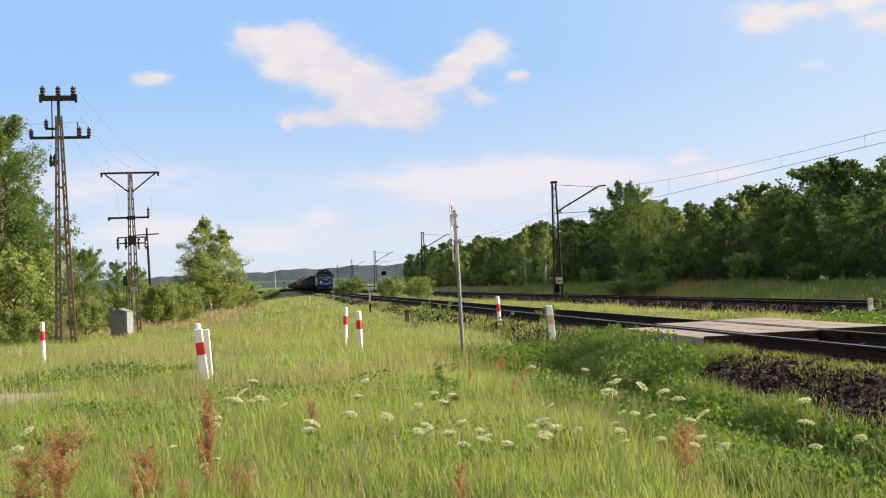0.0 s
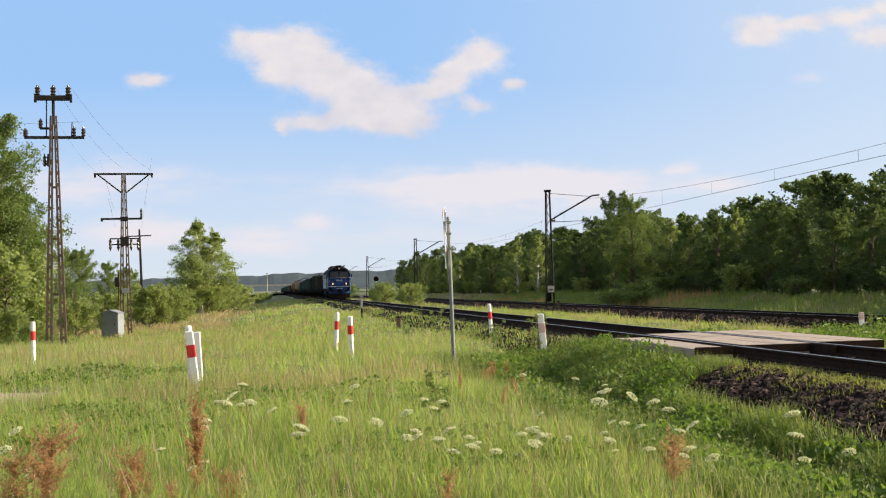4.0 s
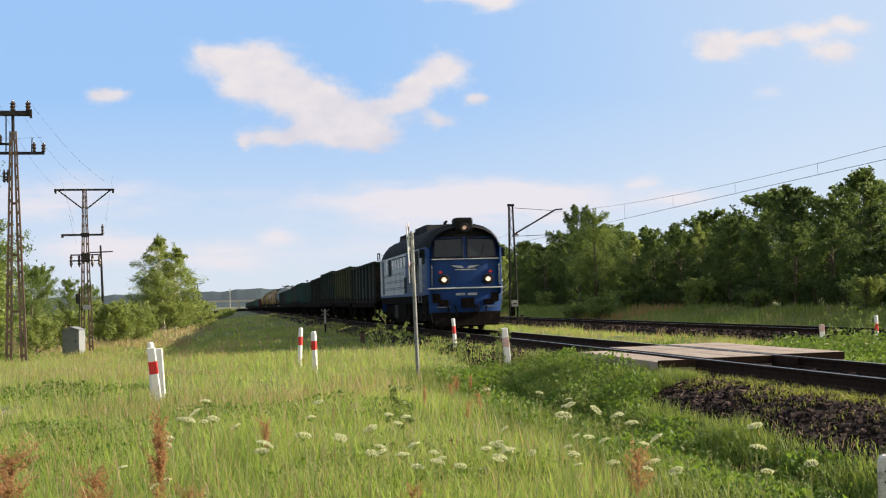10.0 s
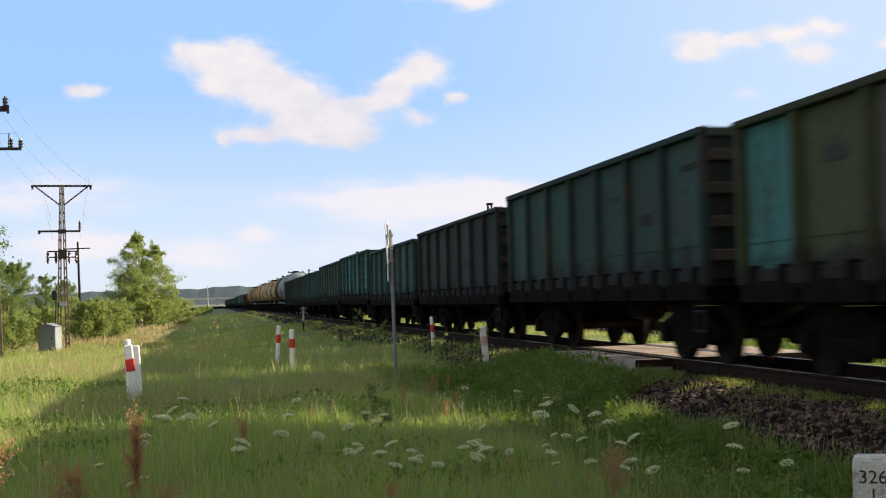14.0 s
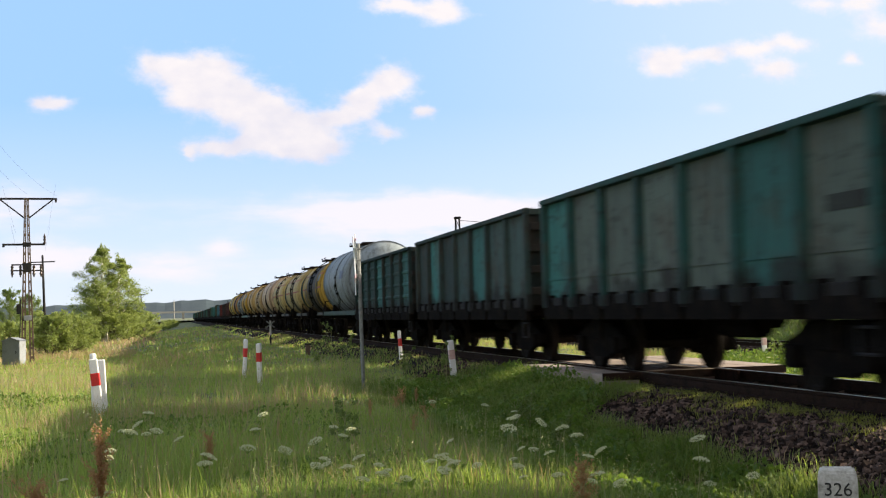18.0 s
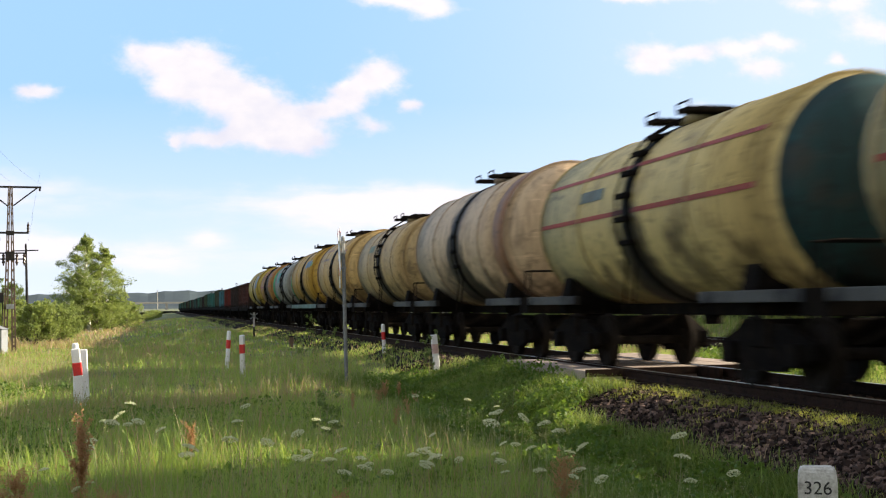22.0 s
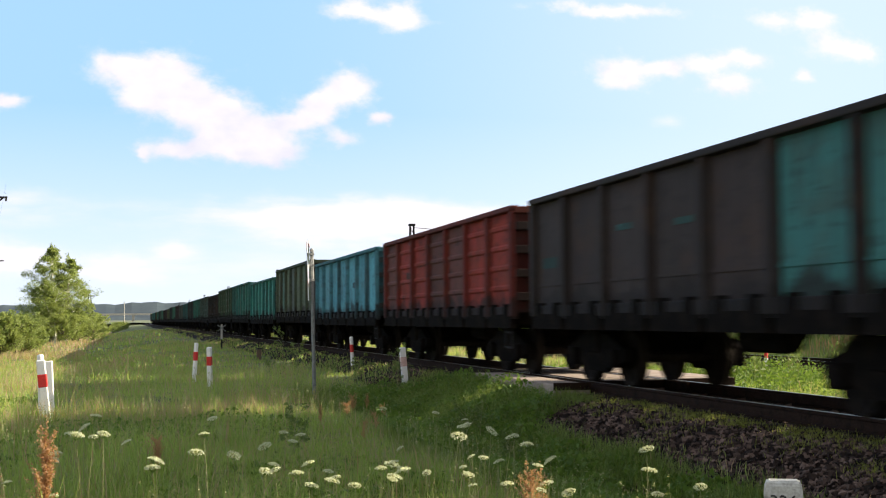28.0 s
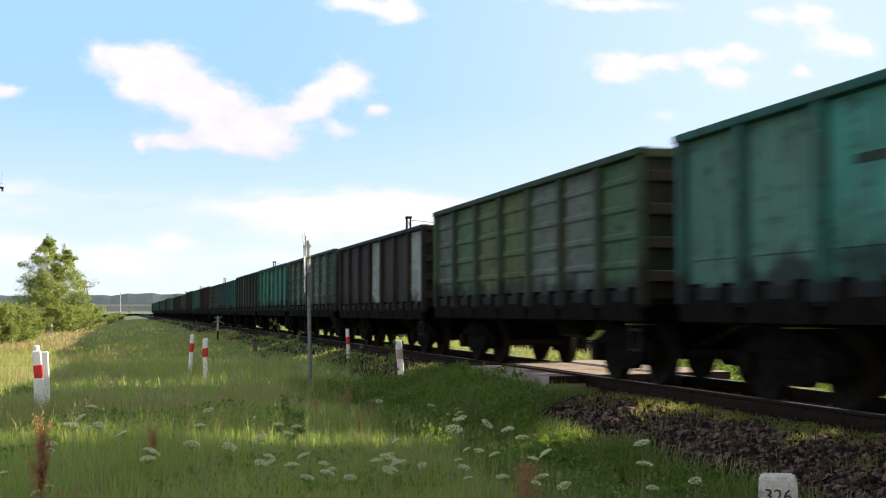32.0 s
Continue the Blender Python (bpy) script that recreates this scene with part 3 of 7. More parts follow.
def dirt_road():
    xs, ys = np.arange(-30, -3.2, 0.6), np.arange(21.4, 24.6, 0.4)
    gx, gy = np.meshgrid(xs, ys)
    gy = gy + 0.25 * np.sin(gx * 1.1) + (gx + 4) * 0.06
    verts = np.stack([gx.ravel(), gy.ravel(), (ground_z(gx, gy) + 0.10 - 0.16 * ((gy - 22.9) / 1.7) ** 2).ravel()], 1)
    w, h = len(xs), len(ys)
    i = (np.arange(h - 1)[:, None] * w + np.arange(w - 1)).ravel()
    return from_arrays("road", verts, np.stack([i, i + 1, i + w + 1, i + w], 1), M_DIRT, "structure", "pale dry dirt track through the grass", "road")


dirt_road()

# ---- the train ----
def bogie_meshes():
    """A two-axle freight bogie: cast side frame, bolster and one wheelset, shared by all wagons."""
    side = extrude([(-1.30, 0.42), (-1.30, 0.62), (-0.98, 0.72), (-0.62, 0.86), (0.62, 0.86), (0.98, 0.72), (1.30, 0.62), (1.30, 0.42), (1.10, 0.36), (0.72, 0.38),
                    (0.52, 0.24), (-0.52, 0.24), (-0.72, 0.38), (-1.10, 0.36)], "x", -0.07, 0.07)
    bolster = block(-1.15, 1.15, -0.24, 0.24, 0.55, 0.92, 0.03)
    wheel = bmesh.new()
    for s in (-1, 1):
        w = lathe([(0.12, 0.0), (0.18, 0.01), (0.20, 0.045), (0.40, 0.05), (0.42, 0.02), (0.475, 0.0), (0.478, 0.10), (0.505, 0.12), (0.505, 0.14), (0.42, 0.14), (0.40, 0.10),
                   (0.2, 0.09), (0.18, 0.15), (0.1, 0.15)], "x", 20)
        tmp = mesh_of(w)
        tmp.transform(pose(s * 0.84, 0, 0, 0, 0, 180 if s > 0 else 0))
        wheel.from_mesh(tmp)
    rod(wheel, (-1.1, 0, 0), (1.1, 0, 0), 0.08, None, 10)
    coils = []
    for q in range(9):
        coils += [(-0.44 + 0.01 * (q % 2), 0.34 + 0.03 * q), (-0.40, 0.355 + 0.03 * q)]
    springs = extrude(coils + [(-y, z) for y, z in reversed(coils)], "x", -0.085, 0.085)
    boxes = block(-0.10, 0.10, -0.17, 0.17, 0.32, 0.62, 0.03)
    return {"side_frame": mesh_of(side, M_BLACK), "bolster": mesh_of(bolster, M_BLACK), "wheelset": mesh_of(wheel, M_WHEEL),
            "spring": mesh_of(springs, M_BLACK), "axle_box": mesh_of(boxes, M_BLACK)}


BOGIE = bogie_meshes()


def add_bogie(parent, y):
    bogie = piece("bogie", BOGIE["bolster"], pose(0, y, 0), parent)
    for s in (-1, 1):
        piece("side_frame", BOGIE["side_frame"], pose(s * 1.02, 0, 0), bogie)
        piece("wheelset", BOGIE["wheelset"], pose(0, s * 0.925, 0.475), bogie)
    for s in (-1, 1):
        piece("spring_set", BOGIE["spring"], pose(s * 1.02, 0, 0), bogie)
        for q in (-1, 1):
            piece("axle_box", BOGIE["axle_box"], pose(s * 1.10, q * 0.925, 0), bogie)
    return bogie


def coupler_mesh():
    bm = block(-0.12, 0.12, -0.55, 0.0, 0.95, 1.18, 0.03)
    box(bm, -0.22, 0.20, -0.72, -0.42, 0.88, 1.26)
    box(bm, -0.30, -0.10, -0.80, -0.62, 0.92, 1.22)
    rod(bm, (0.35, 0.05, 1.0), (0.30, -0.62, 0.72), 0.03)
    return mesh_of(bm, M_BLACK)


COUPLER = coupler_mesh()


def add_couplers(parent, reach):
    piece("coupler", COUPLER, pose(0, -reach, 0), parent)
    piece("coupler", COUPLER, pose(0, reach, 0, 0, 0, 180), parent)


def gondola_meshes():
    half = 6.36
    bays, w = 7, 2 * half / 7
    panel = bmesh.new()
    prof = [(1.40, 0.0)]
    for z in (1.74, 2.16, 2.58, 3.00):
        prof += [(z, 0.0), (z + 0.04, 0.032), (z + 0.10, 0.032), (z + 0.14, 0.0)]
    prof.append((3.36, 0.0))
    flat = block(-0.03, 0.0, -w / 2, w / 2, 1.40, 3.36)
    box(flat, -0.002, 0.018, -w / 2, w / 2, 1.78, 1.82)
    a = [panel.verts.new((x, -w / 2, z)) for z, x in prof] + [panel.verts.new((-0.03, -w / 2, 3.36)), panel.verts.new((-0.03, -w / 2, 1.40))]
    b = [panel.verts.new((v.co.x, w / 2, v.co.z)) for v in a]
    for i in range(len(a)):
        panel.faces.new((a[i], a[(i + 1) % len(a)], b[(i + 1) % len(a)], b[i]))
    bmesh.ops.recalc_face_normals(panel, faces=panel.faces[:])
    post = extrude([(0.0, -0.12), (0.11, -0.075), (0.11, 0.075), (0.0, 0.12)], "z", 1.22, 3.38)
    rail = block(-0.06, 0.13, -half - 0.03, half + 0.03, 3.37, 3.48, 0.025)
    sill = block(-0.05, 0.075, -half, half, 1.17, 1.42, 0.02)
    end = block(-1.50, 1.50, -0.03, 0.03, 1.30, 3.38)
    stiff = block(-1.50, 1.50, -0.10, -0.028, -0.08, 0.08, 0.01)
    cope = block(-1.54, 1.54, -0.09, 0.07, 3.32, 3.46, 0.02)
    floor = block(-1.42, 1.42, -half, half, 1.24, 1.36)
    under = block(-0.19, 0.19, -half, half, 0.92, 1.25, 0.02)
    cross = block(-1.45, 1.45, -0.10, 0.10, 1.02, 1.24)
    air = rod(bmesh.new(), (-0.55, -1.4, 0.85), (-0.55, -0.2, 0.85), 0.20, None, 10)
    brakecyl = rod(bmesh.new(), (0.6, 0.4, 0.9), (0.6, 1.3, 0.9), 0.15, None, 10)
    e = w / 2 - 0.10
    hatch = extrude([(-e, 0.98), (e, 0.98), (e, 1.22), (0.58, 1.22), (0.54, 1.47), (0.36, 1.47), (0.32, 1.26), (-0.32, 1.26), (-0.36, 1.47), (-0.54, 1.47), (-0.58, 1.22), (-e, 1.22)], "x", 0.0, 0.105)
    step = bars([((0, -0.2, 0.55), (0, -0.2, 1.3)), ((0, 0.2, 0.55), (0, 0.2, 1.3)), ((0, -0.2, 0.56), (0, 0.2, 0.56)), ((0, -0.2, 0.86), (0, 0.2, 0.86))], 0.02)
    ladder = bars([((0, -0.18, 1.4), (0, -0.18, 3.2)), ((0, 0.18, 1.4), (0, 0.18, 3.2))] + [((0, -0.18, 1.5 + 0.3 * k), (0, 0.18, 1.5 + 0.3 * k)) for k in range(6)], 0.015, 5)
    load = bmesh.new()
    rng = np.random.default_rng(8)
    grid = [[load.verts.new((x, y, 2.75 + 0.25 * math.sin(y * 1.6) + rng.uniform(-0.1, 0.1) - 0.2 * (x / 1.4) ** 2)) for x in np.linspace(-1.44, 1.44, 7)] for y in np.linspace(-half, half, 20)]
    for r, s in zip(grid, grid[1:]):
        for i in range(6):
            load.faces.new((r[i], r[i + 1], s[i + 1], s[i]))
    brake = bars([((0, 0, 3.3), (0, 0, 3.74)), ((0, -0.16, 3.74), (0, 0.16, 3.74)), ((0.0, 0.0, 3.7), (0, 0.32, 3.72))], 0.022, 6)
    box(brake, -0.05, 0.05, -0.06, 0.06, 3.68, 3.80)
    return dict(flat=mesh_of(flat, M_WAGON), stiff=mesh_of(stiff, M_WAGON), cope=mesh_of(cope, M_WAGON), cross=mesh_of(cross, M_BLACK), air=mesh_of(air, M_BLACK), brakecyl=mesh_of(brakecyl, M_BLACK), half=half, w=w, panel=mesh_of(panel, M_WAGON), post=mesh_of(post, M_WAGON), rail=mesh_of(rail, M_WAGON), sill=mesh_of(sill, M_WAGON), end=mesh_of(end, M_WAGON),
                floor=mesh_of(floor, M_BLACK), under=mesh_of(under, M_BLACK), hatch=mesh_of(hatch, M_BLACK), step=mesh_of(step, M_DARK), ladder=mesh_of(ladder, M_WAGON),
                load=mesh_of(load, M_LOAD), brake=mesh_of(brake, M_DARK))


M_LOAD = worn("loose_ore", (0.05, 0.045, 0.04), (0.09, 0.08, 0.07), 8.0, 0.95, strength=0.8)
GON = gondola_meshes()


def shade_of(color, k):
    return tuple(min(1.0, c * k) for c in color)


PATCHES = {}


def patch_mesh(w, h):
    """A thin plate of repair paint or chalk marks, shared by size."""
    if (w, h) not in PATCHES:
        PATCHES[w, h] = mesh_of(block(0, 0.003, -w / 2, w / 2, 0, max(h, 0.08)), M_WAGON)
    return PATCHES[w, h]


def gondola(label, color, accent, rng, tall=1.0, marked=0.25, braked=False):
    """An open-top bogie wagon with seven ribbed bays a side. accent: colours of patched or faded panels and how many of them."""
    g = GON
    tall -= 0.025
    car = thing("gondola_wagon", label, "freight wagon", "wagons of the train")
    spine = piece("centre_sill", g["under"], pose(0, 0, 0), car)
    for y in (-5.9, -4.3, -2.2, 0, 2.2, 4.3, 5.9):
        piece("cross_beam", g["cross"], pose(0, y, 0), spine)
    piece("air_tank", g["air"], pose(0, 0, 0), car)
    piece("brake_cylinder", g["brakecyl"], pose(0, 0, 0), car)
    pressed = "ribbed" in label or "panels" in label or "chalked" in label
    piece("floor_plate", g["floor"], pose(0, 0, 0), car)
    for s in (-1, 1):
        turn = 0 if s > 0 else 180
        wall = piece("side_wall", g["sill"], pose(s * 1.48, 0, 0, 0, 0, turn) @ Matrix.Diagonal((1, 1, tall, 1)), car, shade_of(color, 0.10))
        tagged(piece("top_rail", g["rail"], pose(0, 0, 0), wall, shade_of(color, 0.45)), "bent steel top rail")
        for k in range(7):
            y = (k - 3) * g["w"]
            c = accent[int(rng.integers(len(accent)))] if accent and rng.random() < 0.35 else color
            piece("panel", g["panel"] if pressed else g["flat"], pose(0, y, 0), wall, shade_of(c, rng.uniform(0.82, 1.15)))
            piece("hatch", g["hatch"], pose(0.0, y, 0), wall)
            if accent and s < 0 and rng.random() < marked:
                w, h = rng.uniform(0.35, 0.9), rng.uniform(0.06, 0.24)
                zz, yy = rng.uniform(1.75, 2.95), y + rng.uniform(-0.2, 0.2)
                piece("chalked_patch", patch_mesh(round(w, 1), round(h, 1)), pose(0.006, yy, zz), wall, shade_of(accent[0], rng.uniform(1.1, 2.2)))
        for k in range(8):
            y = max(-g["half"] + 0.09, min(g["half"] - 0.09, (k - 3.5) * g["w"]))
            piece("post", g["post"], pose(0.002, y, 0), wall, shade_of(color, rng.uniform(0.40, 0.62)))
        piece("foot_step", g["step"], pose(s * 1.5, s * 5.9, 0), car)
    for s in (-1, 1):
        # end faces get a darker colour that paints in the shade between wagons
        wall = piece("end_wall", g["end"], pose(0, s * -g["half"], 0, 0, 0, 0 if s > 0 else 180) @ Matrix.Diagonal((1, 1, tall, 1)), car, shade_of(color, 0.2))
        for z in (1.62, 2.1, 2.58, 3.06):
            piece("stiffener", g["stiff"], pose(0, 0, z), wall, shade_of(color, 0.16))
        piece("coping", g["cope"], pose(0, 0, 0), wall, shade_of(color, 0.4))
        add_bogie(car, s * 4.33)
    piece("ladder", g["ladder"], pose(1.2, -g["half"] - 0.14, 0, 0, 0, 90), car, color)
    add_couplers(car, 6.38)
    if braked:
        piece("brake_wheel", g["brake"], pose(0.7, g["half"] - 0.1, 0), car)
    return car


def tank_meshes():
    r, zc = 1.5, 2.83
    ends = [(0.02, -5.42), (0.45, -5.40), (0.85, -5.33), (1.18, -5.20), (1.40, -5.02), (1.48, -4.62), (1.50, -4.70)]
    barrel = lathe(ends + [(r, -2.4), (r, -0.8), (r, 0.8), (r, 2.4)] + [(a, -b) for a, b in reversed(ends)], "y", 40, (0, 0, zc))
    band = lathe([(r + 0.001, -0.30), (r + 0.012, -0.30), (r + 0.012, 0.30), (r + 0.001, 0.30)], "y", 40, (0, 0, zc))
    ring = lathe([(r, -0.03), (r + 0.02, -0.03), (r + 0.02, 0.03), (r, 0.03)], "y", 40, (0, 0, zc))
    dome = lathe([(0.45, 4.24), (0.45, 4.40), (0.40, 4.45), (0.05, 4.47)], "z", 18)
    filler = block(-0.30, 0.30, -0.38, 0.38, 4.40, 4.56, 0.04)
    plat = block(-0.75, 0.75, -0.26, 0.26, 4.38, 4.45)
    railing = [((0, -0.24, 4.42), (0, -0.24, 4.54)), ((0, 0.24, 4.42), (0, 0.24, 4.54)), ((0, -0.24, 4.54), (0, 0.24, 4.54))]
    arc = [(1.62 * math.sin(radians(q)), zc + 1.62 * math.cos(radians(q))) for q in (20, 40, 60, 80, 100, 120)] + [(1.5, 0.95)]
    ladder = tube(bmesh.new(), [(x, -0.22, z) for x, z in reversed(arc)] + [(x, 0.22, z) for x, z in arc], 0.018)
    tread = block(-0.09, 0.07, -0.24, 0.24, -0.05, 0.03, 0.01)
    sill = block(-0.2, 0.2, -5.9, 5.9, 0.95, 1.28, 0.02)
    for y in (-5.85, 5.85):
        box(sill, -1.5, 1.5, y - 0.10, y + 0.10, 0.98, 1.30)
    for y in (-3.9, 3.9):
        box(sill, -1.35, 1.35, y - 0.16, y + 0.16, 0.98, 1.30)
    beam = block(-0.06, 0.06, -5.85, 5.85, 1.12, 1.32, 0.015)
    stub_beam = block(-0.06, 0.06, -1.55, 1.55, 1.14, 1.30, 0.015)
    saddle = extrude([(-1.32, 1.28), (1.32, 1.28), (1.20, 1.80), (0.98, 1.60), (0.5, 1.38), (0, 1.32), (-0.5, 1.38), (-0.98, 1.60), (-1.20, 1.80)], "y", -0.22, 0.22)
    valve = lathe([(0.16, 0.80), (0.16, 1.05), (0.28, 1.12), (0.28, 1.36)], "z", 14)
    endrail = bars([((-1.4, 0, 1.3), (-1.4, 0, 1.85)), ((1.4, 0, 1.3), (1.4, 0, 1.85)), ((-1.4, 0, 1.85), (1.4, 0, 1.85))], 0.018)
    cap = lathe([(0.02, -5.43), (0.45, -5.41), (0.85, -5.34), (1.185, -5.21), (1.41, -5.02), (1.30, -5.02)], "y", 40, (0, 0, zc))
    return dict(filler=mesh_of(filler, M_BLACK), cap=mesh_of(cap, M_TANK, True), barrel=mesh_of(barrel, M_TANK, True), band=mesh_of(band.copy(), M_TANK, True), tarband=mesh_of(band, M_TAR, True), ring=mesh_of(ring, M_TANK, True), dome=mesh_of(dome, M_TANK, True), plat=mesh_of(plat, M_BLACK),
                railing=mesh_of(bars(railing, 0.016), M_BLACK), ladder=mesh_of(ladder, M_BLACK), tread=mesh_of(tread, M_BLACK), sill=mesh_of(sill, M_BLACK), beam=mesh_of(beam, M_TANK), endbeam=mesh_of(stub_beam, M_DUSTSHEEN),
                saddle=mesh_of(saddle, M_BLACK), valve=mesh_of(valve, M_BLACK), endrail=mesh_of(endrail, M_BLACK))


TANK = tank_meshes()


def arc_plate(y0, y1, a0, a1, lift, mat, seg=6):
    """A thin curved plate lying on the barrel between two bearings from the top, on the side away from +x."""
    bm = bmesh.new()
    r = 1.5 + lift
    rows = [[bm.verts.new((-r * math.sin(radians(a0 + (a1 - a0) * k / seg)), y, 2.83 + r * math.cos(radians(a0 + (a1 - a0) * k / seg)))) for k in range(seg + 1)] for y in (y0, y1)]
    for k in range(seg):
        bm.faces.new((rows[0][k], rows[0][k + 1], rows[1][k + 1], rows[1][k]))
    for f in bm.faces:
        f.smooth = True
    return mesh_of(bm, mat)


def tank(label, color, bands, marks, rng, beam=(0.05, 0.05, 0.05), cap=None, stout=1.0):
    """A bogie tank wagon. bands: (place along it, width, colour); marks: (y0, y1, bearing0, bearing1, colour)."""
    g = TANK
    car = thing("tank_wagon", label, "tank wagon", "wagons of the train")
    barrel = piece("barrel", g["barrel"], pose(0, 0, -0.2 - 1.33 * (stout - 1)) @ Matrix.Diagonal((stout, 1 + (stout - 1) * 0.6, stout, 1)), car, color)
    rise = 3.0 * (stout - 1)
    for y, w, c in bands:
        piece("band", g["tarband"] if max(c) < 0.03 else g["band"], pose(0, y, 0) @ Matrix.Diagonal((1, w / 0.6, 1, 1)), barrel, c)
    clean = 0.20 if "blackened" in label else 0.36 if "oil" in label else 0.62 if "rusty" in label else 0.97 if "silver" in label else float(rng.uniform(0.66, 0.82))
    barrel.color = (*color, clean)
    for y in (-4.68, -2.4, 2.4, 4.68):
        piece("seam", g["ring"], pose(0, y, 0) @ Matrix.Diagonal((1, 0.6, 1, 1)), barrel, shade_of(color, 0.75))
    for y0, y1, a0, a1, c in marks:
        o = piece("marking", arc_plate(y0, y1, a0, a1, 0.008, M_TANK), pose(0, 0, 0), barrel, c)
        o.color = (*c, clean)
    if cap:
        tagged(piece("end_cap", g["cap"], pose(0, 0, 0), barrel, cap), "painted dished end")
    piece("dome", g["dome"], pose(0, 0, 0), barrel, shade_of(color, 0.5))
    for y in (-0.66, 0.66):
        deck = piece("platform", g["plat"], pose(0, y, -0.2 + rise), car)
        for x in (-0.75, 0.75):
            piece("railing", g["railing"], pose(x, 0, 0), deck)
    piece("filler_pipe", g["filler"], pose(0, 0, -0.2 + rise), car)
    for s in (-1, 1):
        steps = piece("ladder", g["ladder"], pose(0, 0.0, -0.2, 0, 0, 90 + s * 90), car)
        for q in range(6):
            piece("tread", g["tread"], pose(1.57 * math.sin(radians(38 + 14 * q)), 0, 2.83 + 1.57 * math.cos(radians(38 + 14 * q))), steps)
        if max(beam) > 0.1:
            piece("side_beam", g["beam"], pose(s * 1.45, 0, 0), car, beam)
        else:
            for q in (-1, 1):
                piece("end_beam", g["endbeam"], pose(s * 1.42, q * 4.3, 0), car)
        piece("saddle", g["saddle"], pose(0, s * 3.9, -0.15), car)
        piece("end_railing", g["endrail"], pose(0, s * 5.82, 0), car)
        add_bogie(car, s * 3.9)
    piece("frame", g["sill"], pose(0, 0, 0), car)
    piece("drain_valve", g["valve"], pose(0, 0, 0), car)
    add_couplers(car, 5.43)
    return car


def side_outline(scale_x=1.0, drop=0.0):
    """Half section of the body shell from sill to eaves, then the arched roof, as (x, z)."""
    wall = [(1.475 * scale_x, 1.42), (1.475 * scale_x, 3.27 - drop)]
    roof = [(1.475 * math.cos(radians(a)) ** 0.8 * scale_x, 3.27 - drop + (0.93 - drop * 0.3) * math.sin(radians(a))) for a in (12, 26, 42, 58, 74, 88)]
    return wall, roof


def shell(stations, which, side=1):
    """Skins sections along y: which 0 the wall of one side, 1 the roof."""
    bm = bmesh.new()
    rows = []
    for y, sx, drop in stations:
        wall, roof = side_outline(sx, drop)
        half = wall if which == 0 else [wall[-1]] + roof
        if which == 0:
            rows.append([[bm.verts.new((s * x, y, z)) for x, z in half] for s in (side,)])
        else:
            line = [(-x, z) for x, z in half] + [(x, z) for x, z in reversed(half)]
            rows.append([[bm.verts.new((x, y, z)) for x, z in line]])
    for a, b in zip(rows, rows[1:]):
        for la, lb in zip(a, b):
            for k in range(len(la) - 1):
                bm.faces.new((la[k], la[k + 1], lb[k + 1], lb[k]))
    bmesh.ops.recalc_face_normals(bm, faces=bm.faces[:])
    return bm


def quad_plate(pts, thick):
    """A flat plate on four or more corners, with thickness along its normal."""
    bm = bmesh.new()
    f = bm.faces.new([bm.verts.new(p) for p in pts])
    bm.normal_update()
    n = f.normal.copy()
    back = [bm.verts.new(Vector(p) - n * thick) for p in pts]
    v = list(f.verts)
    bm.faces.new(back[::-1])
    k = len(v)
    for i in range(k):
        bm.faces.new((v[(i + 1) % k], v[i], back[i], back[(i + 1) % k]))
    bmesh.ops.recalc_face_normals(bm, faces=bm.faces[:])
    return bm


